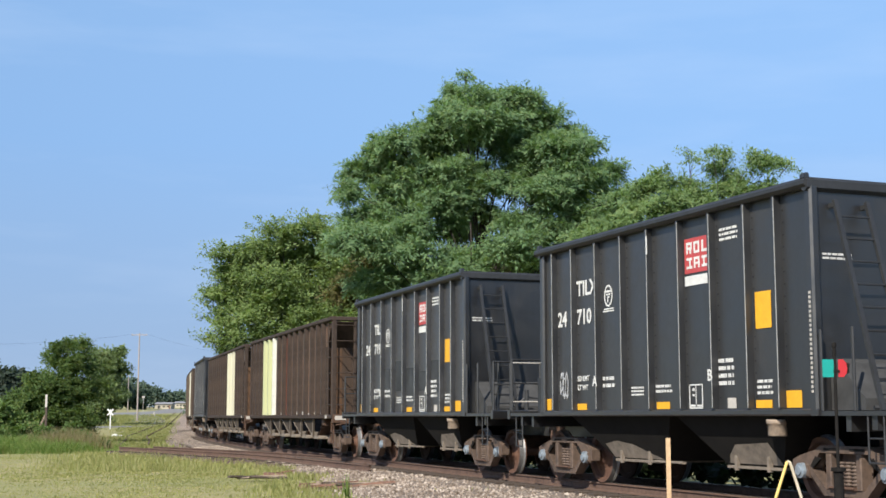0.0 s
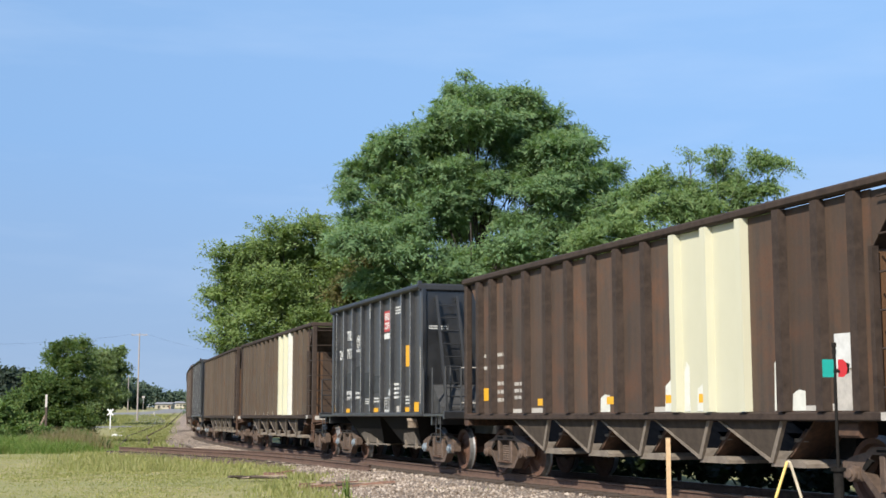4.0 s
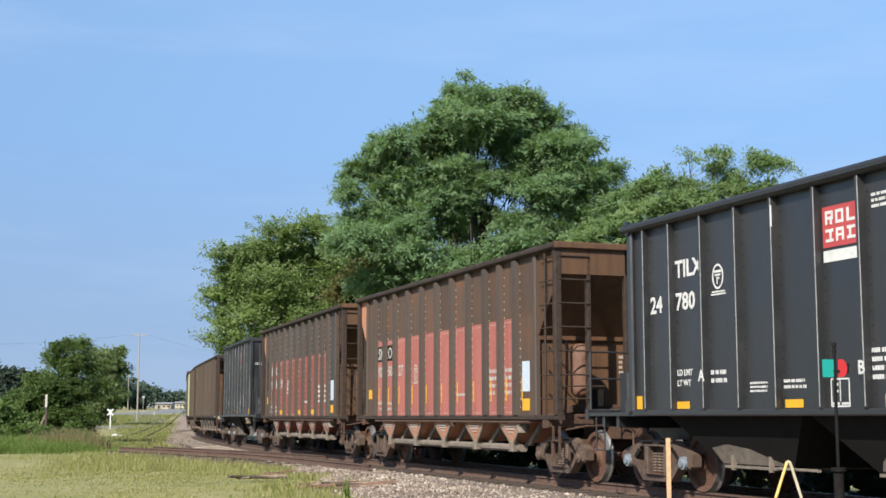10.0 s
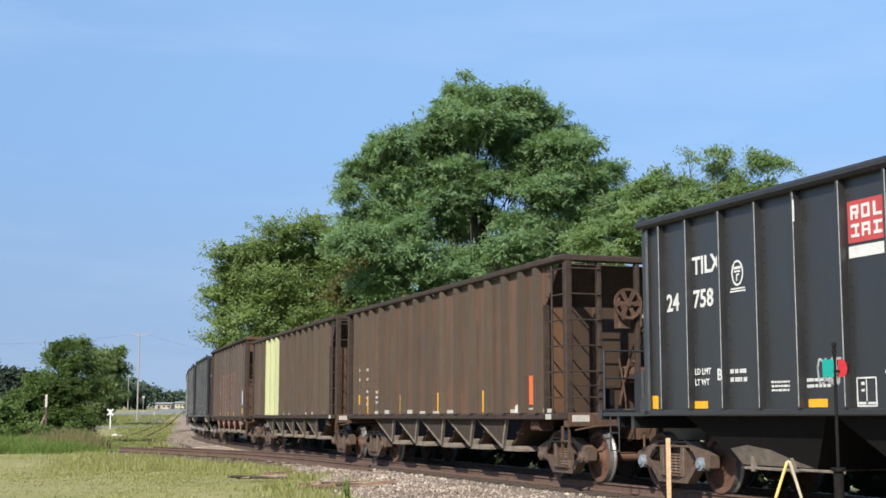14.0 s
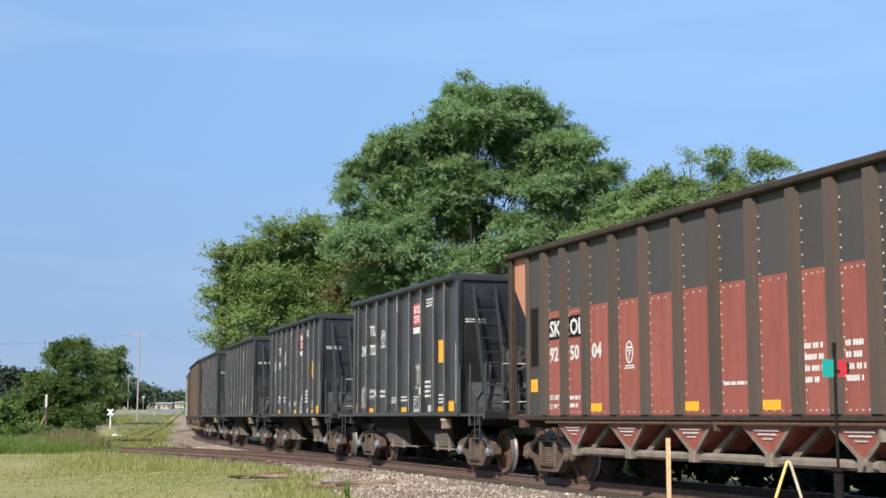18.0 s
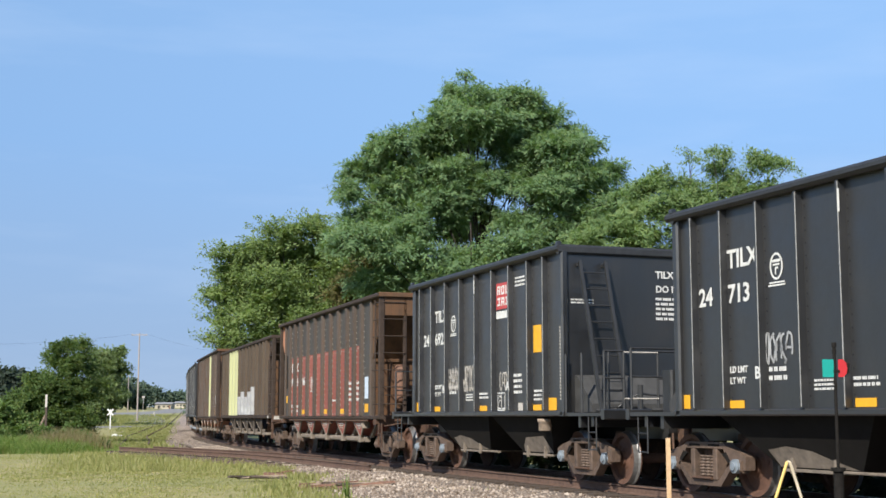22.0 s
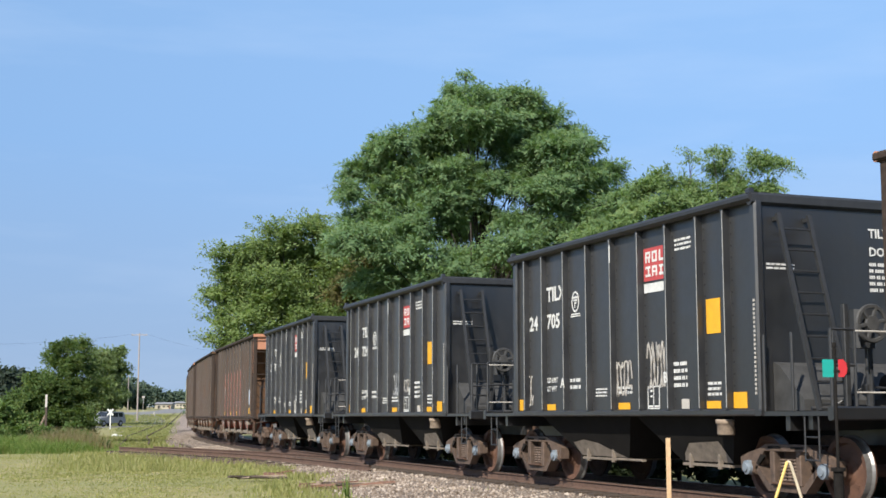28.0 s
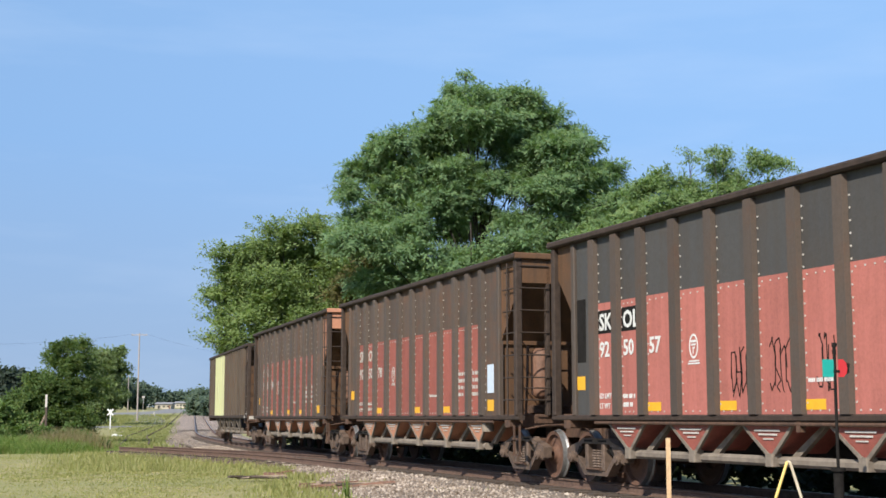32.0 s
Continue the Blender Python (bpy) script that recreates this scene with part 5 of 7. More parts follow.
def emblem(car, x, z, w, h, y=-1.505, mat=None):
    sh = Shape()
    n = 20
    for i in range(n):
        a, b = 2 * math.pi * i / n, 2 * math.pi * (i + 1) / n
        sh.plate([(x + w * math.cos(a), y, z + h * math.sin(a)), (x + w * math.cos(b), y, z + h * math.sin(b)),
                  (x + w * .8 * math.cos(b), y, z + h * .84 * math.sin(b)), (x + w * .8 * math.cos(a), y, z + h * .84 * math.sin(a))], .004, (0, -1, 0))
    sh.box(x - w * .6, x + w * .6, y - .004, y, z + h * .3, z + h * .5).box(x - w * .5, x + w * .5, y - .004, y, z + h * .05, z + h * .2)
    sh.box(x - w * .2, x - w * .05, y - .004, y, z - h * .6, z - h * .05).box(x - w * .05, x + w * .3, y - .004, y, z - h * .2, z - h * .05)
    sh.box(x - w * 1.1, x + w * 1.2, y - .004, y, z - h * 1.25, z - h * 1.13).box(x - w * 1.3, x + w * 1.3, y - .004, y, z - h * 1.45, z - h * 1.33)
    return part("round_stencil", sh, mat or M_WHITE, car, "white round stencilled mark")


def scrawl(car, x, z, w, h, seed, mat=None, y=-1.507, n=7, r=.017):
    """Abstract sprayed squiggles."""
    rng = random.Random(seed)
    sh = Shape()
    n = min(n, max(3, int(w / .11)))
    for k in range(n):
        cx = x + w * (k + .5) / n
        pts = []
        a0 = rng.uniform(0, 6.28)
        for i in range(9):
            a = a0 + i * rng.uniform(.5, .9)
            pts.append((cx + w / n * .62 * math.cos(a), y, z + h / 2 + h * .48 * math.sin(a + rng.uniform(-.4, .4))))
        for p, q in zip(pts, pts[1:]):
            d = Vector(q) - Vector(p)
            u = Vector((-d.z, 0, d.x)).normalized() * r
            sh.plate([Vector(p) - u, Vector(q) - u, Vector(q) + u, Vector(p) + u], .002, (0, -1, 0))
    return tagged(part("graffiti", sh, mat or M_WHITE, car), "sprayed painted squiggles", kind="stuff")


# ---- black short hopper ----
T_RIBS = (-3.66, -2.86, -1.94, -1.02, -.12, .84, 1.74, 2.66, 3.40, 4.02)


def black_car(number, swap=False, tag=(), buffed=()):
    car = empty("black_hopper_car", pose(0, 0, 0), "short black steel hopper car with white lettering and yellow decals", "hopper car", "cars of the train")
    edges = (-4.18,) + T_RIBS + (4.18,)
    for a, b in zip(edges, edges[1:]):
        part("panel", cached("tp%.2f" % (b - a), lambda: Shape().box(0, b - a, -1.50, -1.47, 1.28, 4.25), M_BLACK), M_BLACK, car, at=pose(a, 0, 0))
    rib = cached("trib", lambda: Shape().prism([(-.045, -1.50), (-.03, -1.605), (.03, -1.605), (.045, -1.50)], 2, 1.30, 4.23), M_BLACK)
    # pale strip paints the sunlight on each rib's front flank
    edge = cached("tribedge", lambda: Shape().box(.012, .03, -1.609, -1.604, 1.32, 4.2), M_RIB_EDGE)
    for x in T_RIBS[:-1]:
        r = part("rib", rib, M_BLACK, car, at=pose(x, 0, 0))
        part("worn_edge", edge, M_RIB_EDGE, r, "pale strip painted for the sunlit flank of the rib")

    def bolts():
        sh = Shape()
        for x in T_RIBS[:-1]:
            for k in range(16):
                sh.box(x + .075, x + .10, -1.508, -1.50, 1.45 + k * .17, 1.475 + k * .17)
        return sh
    tagged(part("bolts", cached("tbolts", bolts, M_BLACK_TRIM), M_BLACK_TRIM, car), kind="stuff")
    for x in (4.14, -4.15):
        part("lifting_lug", cached("tlug", lambda: Shape().box(-.05, .05, -1.64, -1.56, 4.33, 4.42, .02), M_BLACK), M_BLACK, car, at=pose(x, 0, 0))
        part("corner_post", cached("tpost", lambda: Shape().box(-.08, .08, -1.58, -1.44, 1.2, 4.24, .03), M_BLACK), M_BLACK, car, at=pose(x, 0, 0))

    for sy in (1, -1):
        part("top_chord", cached("tchord", lambda: Shape().box(-4.30, 4.20, -1.66, -1.46, 4.22, 4.36, .045), M_BLACK_TRIM), M_BLACK_TRIM, car, at=Matrix.Diagonal((1, sy, 1, 1)))
        part("end_chord", cached("tendchord", lambda: Shape().box(4.08, 4.215, -1.62, 1.62, 4.18, 4.365, .04), M_BLACK_TRIM), M_BLACK_TRIM, car, at=Matrix.Diagonal((sy, 1, 1, 1)))
    for sy in (1, -1):
        part("side_sill", cached("tsill", lambda: Shape().box(-4.25, 4.25, -1.58, -1.44, 1.20, 1.295, .02), M_BLACK), M_BLACK, car, at=Matrix.Diagonal((1, sy, 1, 1)))

    def far_side():
        sh = Shape().box(-4.18, 4.18, 1.47, 1.50, 1.28, 4.25)
        for x in T_RIBS:
            sh.box(x - .04, x + .04, 1.50, 1.605, 1.30, 4.23)
        return sh
    part("back_side", cached("tback", far_side, M_BLACK), M_BLACK, car)
    for d in (-1, 1):
        part("end_wall", cached("tend", lambda: Shape().plate([(4.15, -1.47, 1.26), (4.15, 1.47, 1.26), (4.15, 1.47, 4.25), (4.15, -1.47, 4.25)], .03, (-1, 0, 0)), M_BLACK), M_BLACK, car, at=pose(0, 0, 0, 0, 0, 0 if d > 0 else 180))
        part("platform", cached("tplat", lambda: Shape().box(4.2, 5.75, -1.55, 1.55, 1.20, 1.26).box(5.70, 5.82, -1.56, 1.56, 1.14, 1.32, .02).box(4.2, 5.8, -.3, .3, .80, 1.2)
             .box(4.7, 4.8, -1.5, 1.5, 1.0, 1.2).box(5.2, 5.3, -1.5, 1.5, 1.02, 1.2), M_BLACK), M_BLACK, car, at=pose(0, 0, 0, 0, 0, 0 if d > 0 else 180))

        def ladder():
            sh = Shape()
            for y in (-1.22, -.70):
                sh.plate([(4.24, y - .03, 4.05), (4.24, y + .03, 4.05), (5.05, y + .03, 1.26), (5.05, y - .03, 1.26)], .05, (1, 0, .25))
            for k in range(9):
                u = (k + .7) / 9
                x, z = 4.27 + .81 * u, 4.05 - 2.79 * u
                sh.rod((x, -1.22, z), (x, -.70, z), .016, 5)
            return sh.box(4.16, 4.28, -1.25, -1.19, 3.96, 4.02).box(4.16, 4.28, -.73, -.67, 3.96, 4.02)
        part("ladder", cached("tladder", ladder, M_BLACK_TRIM), M_BLACK_TRIM, car, "leaning black steel ladder", pose(0, 0, 0, 0, 0, 0 if d > 0 else 180))

        turn = pose(0, 0, 0, 0, 0, 0 if d > 0 else 180)
        post = cached("trpost", lambda: Shape().rod((0, 0, 1.26), (0, 0, 2.32), .022), M_BLACK_TRIM)
        for x, y in ((5.72, -1.5), (5.72, -1.12), (5.72, -.45), (5.72, -.05), (5.72, .45), (5.72, 1.5), (4.3, -1.55), (4.95, -1.55), (5.5, -1.3)):
            part("rail_post", post, M_BLACK_TRIM, car, at=turn @ pose(x, y, 0))
        for a, b in ((-1.5, -1.12), (-.45, -.05), (.45, 1.5)):
            bar = cached("trbar%.2f" % (b - a), lambda: Shape().rod((0, a - (a + b) / 2, 0), (0, b - (a + b) / 2, 0), .02), M_BLACK_TRIM)
            for z in (2.32, 1.85):
                part("rail_bar", bar, M_BLACK_TRIM, car, at=turn @ pose(5.72, (a + b) / 2, z))

        def steps():
            sh = Shape()
            for z in (.62, .92):
                sh.rod((5.16, -1.53, z), (5.46, -1.53, z), .013)
            for x in (5.16, 5.46):
                sh.rod((x, -1.53, .6), (x, -1.53, 1.22), .013)
            return sh
        for q in (0, 1):
            part("step", cached("tsteps", steps, M_BLACK_TRIM), M_BLACK_TRIM, car, at=pose(0, 0, 0) if (d > 0) == (q == 0) and d > 0 else pose(0, 0, 0, 0, 0, 180) if q == 0 else (Matrix.Diagonal((1, -1, 1, 1)) if d > 0 else Matrix.Diagonal((-1, 1, 1, 1))))
        add_truck(car, d * TRUCKS["T"], M_CAP)
        add_coupler(car, d * 5.95, d)
    for z in (1.50, 2.3):
        part("handhold", cached("thand", lambda: Shape().rod((5.74, -1.12, 0), (5.74, -.45, 0), .014), M_FADEWHITE), M_FADEWHITE, car, "whitened handhold", pose(0, 0, z))
    if not swap:
        wheel = part("brake_wheel", cached("thub", lambda: Shape().lathe([(0, -.03), (.1, -.03), (.11, 0), (.1, .03), (0, .03)], 16, "x"), M_GREYHOOD), M_GREYHOOD, car, "dark hand-brake wheel with spokes", pose(5.56, -.7, 2.42))
        part("rim", cached("trim_ring", lambda: Shape().lathe([(.21, -.022), (.25, -.022), (.265, 0), (.25, .022), (.21, .022), (.2, 0), (.21, -.022)], 24, "x"), M_GREYHOOD), M_GREYHOOD, wheel)
        for k in range(6):
            part("spoke", cached("tspoke", lambda: Shape().rod((0, .09, 0), (0, .22, 0), .03, 5), M_GREYHOOD), M_GREYHOOD, wheel, at=pose(0, 0, 0, 12 + 60 * k, 0, 0))
        part("gear_box", cached("tgear", lambda: Shape().box(5.22, 5.42, -.84, -.5, 2.1, 2.62, .05).rod((5.3, -.7, 2.42), (5.56, -.7, 2.42), .03).rod((5.32, -.62, 2.1), (5.32, -.62, 1.26), .02).box(5.26, 5.38, -.68, -.56, 1.5, 1.62, .02), M_BLACK_TRIM), M_BLACK_TRIM, car)
        part("brake_post", cached("tbpost", lambda: Shape().box(5.16, 5.24, -.9, -.82, 1.26, 2.7, .01).box(5.16, 5.24, -.52, -.44, 1.26, 2.7, .01), M_BLACK_TRIM), M_BLACK_TRIM, car)
        part("air_reservoir", cached("tres", lambda: Shape().lathe([(0, -.5), (.14, -.48), (.17, -.4), (.17, .4), (.14, .48), (0, .5)], 14, "y", (4.9, .5, 1.62)), M_UNDER, True), M_UNDER, car)

    def hopper(x0, x1, b0, b1):
        top = [(x0, -1.43, 1.24), (x1, -1.43, 1.24), (x1, 1.43, 1.24), (x0, 1.43, 1.24)]
        low = [(b0, -1.08, .47), (b1, -1.08, .47), (b1, 1.08, .47), (b0, 1.08, .47)]
        return Shape().add(top + low, [(0, 1, 2, 3), (4, 5, 6, 7)] + [(i, (i + 1) % 4, 4 + (i + 1) % 4, 4 + i) for i in range(4)])
    part("hopper_bottom", cached("thopa", lambda: hopper(-3.3, .25, -2.2, -.45), M_BOTTOM), M_BOTTOM, car, "dusty sloping hopper bottom")
    part("hopper_bottom", cached("thopb", lambda: hopper(.35, 3.35, 1.35, 2.75), M_BOTTOM), M_BOTTOM, car, "dusty sloping hopper bottom")
    for key, ring in (("tdusta", ((-2.35, .72), (-1.9, .78), (-1.35, .72), (-.95, .60), (-.5, .49), (-2.2, .49))), ("tdustb", ((1.5, .62), (1.75, .78), (2.6, .82), (2.78, .5), (1.42, .5)))):
        part("dust_patch", cached(key, lambda: Shape().plate([(x, -1.43 + (1.24 - z) / .77 * .35 - .004, z) for x, z in ring], .002, (0, -1, 0)), M_HOPPER), M_HOPPER, car, "pale dust caked on the hopper")
    part("hopper_door", cached("tdoora", lambda: Shape().box(-2.1, -.7, -1.14, 1.14, .43, .47).box(-.72, .2, -1.2, -1.12, .44, .48, .01).box(-1.9, -1.84, -1.16, -1.1, .4, .62).box(-.95, -.89, -1.16, -1.1, .4, .62), M_HOPPER), M_HOPPER, car, "pale dusty hopper door")
    part("hopper_door", cached("tdoorb", lambda: Shape().box(1.4, 2.75, -1.14, 1.14, .43, .47).box(1.62, 1.68, -1.16, -1.1, .4, .62).box(2.45, 2.51, -1.16, -1.1, .4, .62), M_HOPPER), M_HOPPER, car, "pale dusty hopper door")
    for d in (-1, 1):
        part("end_hood", cached("thood", lambda: Shape().prism([(4.16, 1.27), (4.16, 1.95), (4.3, 1.9), (4.85, 1.42), (4.85, 1.27)], 1, -1.3, 1.3), M_GREYHOOD), M_GREYHOOD, car, "dusty sloping hood under the ladder", pose(0, 0, 0, 0, 0, 0 if d > 0 else 180))
        part("equaliser", cached("tpipes", lambda: Shape().rod((5.0, -1.3, 1.30), (5.6, 1.2, 1.30), .03).rod((5.35, -.6, 1.26), (5.35, -.6, 1.75), .05, 8).box(5.2, 5.5, .65, 1.05, 1.26, 1.95, .03).rod((5.3, .85, 1.9), (4.3, .85, 3.1), .02).path([(4.9, -.9, 1.3), (5.1, -.5, 1.6), (5.2, .1, 1.55), (5.4, .5, 1.8)], .02), M_BLACK_TRIM), M_BLACK_TRIM, car, "black brake pipes and valve", pose(0, 0, 0, 0, 0, 0 if d > 0 else 180))
    part("centre_sill", cached("tcs", lambda: Shape().box(-5.6, 5.6, -.24, .24, .80, 1.18), M_UNDER), M_UNDER, car)
    part("air_cylinder", cached("tcyl", lambda: Shape().lathe([(0, .92), (.12, .92), (.13, .94), (.13, 1.08), (.15, 1.09), (.15, 1.15), (0, 1.15)], 14, "z", (3.1, -1.42, 0)), M_WOOD, True), M_WOOD, car, "dusty tan air cylinder")
    # lettering
    word(car, "TILX", -2.80, 3.35, .27)
    word(car, number[:2], -3.58, 2.84, .27)
    word(car, number[2:], -2.80, 2.84, .27)
    emblem(car, -1.60, 3.26, .15, .19)
    decal(car, .92, 1.64, 3.38, 3.92, M_LOGO_RED, name="red_decal", label="red square decal with white blocks")
    marks = Shape()
    for x0, x1, z0, z1 in ((.97, 1.00, 3.68, 3.86), (1.0, 1.09, 3.82, 3.86), (1.0, 1.09, 3.745, 3.785), (1.06, 1.09, 3.78, 3.83), (1.04, 1.075, 3.68, 3.75),
                           (1.13, 1.16, 3.68, 3.86), (1.22, 1.25, 3.68, 3.86), (1.16, 1.22, 3.82, 3.86), (1.16, 1.22, 3.68, 3.72), (1.30, 1.335, 3.68, 3.86), (1.335, 1.42, 3.68, 3.72),
                           (.97, 1.09, 3.58, 3.62), (.97, 1.09, 3.45, 3.49), (1.03, 1.06, 3.49, 3.58), (1.13, 1.16, 3.45, 3.58), (1.22, 1.25, 3.45, 3.58), (1.13, 1.25, 3.58, 3.62), (1.16, 1.22, 3.51, 3.54),
                           (1.30, 1.42, 3.58, 3.62), (1.33, 1.36, 3.49, 3.58), (1.30, 1.42, 3.45, 3.49)):
        marks.box(.98 + (x0 - .97) * 1.32, .98 + (x1 - .97) * 1.32, -1.513, -1.509, z0, z1)
    tagged(part("decal_mark", marks, M_WHITE, car), kind="stuff")
    decal(car, .92, 1.64, 3.19, 3.34, M_WHITE, name="white_bar")
    decal(car, -.10, -.06, 3.80, 4.10, M_WHITE, -1.61, name="white_bar")
    bars(car, 1.90, 3.76, .55, .22, 3, seed=3)
    decal(car, 2.78, 3.16, 2.42, 2.94, M_YELLOW, name="yellow_panel", label="blank yellow reflective panel")
    decal(car, 3.46, 3.80, 1.31, 1.54, M_YELLOW, name="yellow_square")
    for a, b in ((-4.12, -3.90), (-2.84, -2.46), (-.02, .38), (2.74, 3.12)):
        decal(car, a, b, 1.31, 1.42 if a > -4 else 1.52, M_YELLOW, name="yellow_square")
    la, lb = ("A", "B") if not swap else ("B", "A")
    for t, x in ((la, T_RIBS[2] - .02), (lb, T_RIBS[6] - .02)):
        word(car, t, x - .07, 1.72, .17, y=-1.612)
    word(car, "LD LMT", -2.80, 1.82, .095)
    word(car, "LT WT", -2.80, 1.66, .095)
    bars(car, -1.84, 1.66, .42, .24, 2, seed=6)
    bars(car, -.84, 1.52, .48, .17, 3, seed=7)
    bars(car, -.04, 1.55, .55, .16, 2, seed=8)
    bars(car, 1.80, 1.62, .46, .44, 4, seed=9)
    bars(car, 2.78, 1.48, .4, .24, 3, seed=10)
    decal(car, 2.02, 2.24, 1.31, 1.46, M_FADEWHITE, name="white_square")
    part("stencil_box", Shape().box(.97, .99, -1.509, -1.505, 1.31, 1.68).box(1.33, 1.35, -1.509, -1.505, 1.31, 1.68).box(.97, 1.35, -1.509, -1.505, 1.66, 1.68).box(.97, 1.35, -1.509, -1.505, 1.31, 1.33)
         .box(1.0, 1.14, -1.509, -1.505, 1.34, 1.37).box(1.18, 1.32, -1.509, -1.505, 1.34, 1.37).box(1.15, 1.165, -1.509, -1.505, 1.38, 1.66).box(1.06, 1.12, -1.509, -1.505, 1.58, 1.62).box(1.06, 1.12, -1.509, -1.505, 1.50, 1.53), M_WHITE, car)
    sh = Shape()
    for k in range(22):
        sh.box(4.12, 4.16, -1.586, -1.58, 1.5 + k * .062, 1.535 + k * .062)
    tagged(part("small_lettering", sh, M_FADEWHITE, car), kind="stuff")
    # end writing
    word(car, "TILX " + number, .42, 3.80, .135, end=4.158)
    word(car, "DO NOT HUMP", .42, 3.53, .13, end=4.158)
    bars(car, .42, 2.98, .86, .47, 5, seed=12, end=4.152)
    bars(car, -1.36, 3.26, .55, .11, 2, seed=13, end=4.152)
    for x, z, w, h, seed in tag:
        scrawl(car, x, z, w, h, seed, M_FADEWHITE if seed % 2 else M_GREYPAINT)
    for k, (a, b) in enumerate(zip(buffed, buffed[1:])):
        decal(car, a + .06, b - .06, 1.74 + .12 * math.sin(k * 2.3), 2.42 + .16 * math.sin(k * 1.7), M_BUFFED, -1.502, name="buffed_patch", label="greyed patch rolled over old paint")
    return car


# ---- long brown hopper with caged ends ----
K_RIBS = (-4.95, -4.07, -3.12, -2.2, -1.27, -.32, .64, 1.56, 2.48, 3.42, 4.34, 5.2, 5.95)


def end_cage(car, key, x_in, x_out, z0, z1, rows, mat, turn):
    """Corner posts, end posts and ladder rungs of one caged end."""
    post = cached(key + "post", lambda: Shape().box(-.07, .07, -.07, .07, z0, z1 - .05, .015), mat)
    for y in (-1.51, 1.51):
        part("corner_post", post, mat, car, at=turn @ pose(x_out, y, 0))
    slim = cached(key + "slim", lambda: Shape().box(-.07, .05, -.04, .04, z0, z1 - .05, .01), mat)
    for y in (-.87, -.08, .7):
        part("end_post", slim, mat, car, at=turn @ pose(x_out, y, 0))
    part("grab_post", cached(key + "grab", lambda: Shape().rod((0, 0, z0), (0, 0, z1 - .1), .022), mat), mat, car, at=turn @ pose(x_in + .28, -1.56, 0))
    side = cached(key + "rung", lambda: Shape().rod((x_in + .05, -1.56, 0), (x_out, -1.56, 0), .016, 5), mat)
    end = cached(key + "erung", lambda: Shape().rod((x_out + .07, -1.5, 0), (x_out + .07, -.87, 0), .016, 5), mat)
    for k in range(rows):
        z = z0 + .3 + k * (z1 - z0 - .5) / (rows - 1)
        part("rung", side, mat, car, at=turn @ pose(0, 0, z))
        part("rung", end, mat, car, at=turn @ pose(0, 0, z))


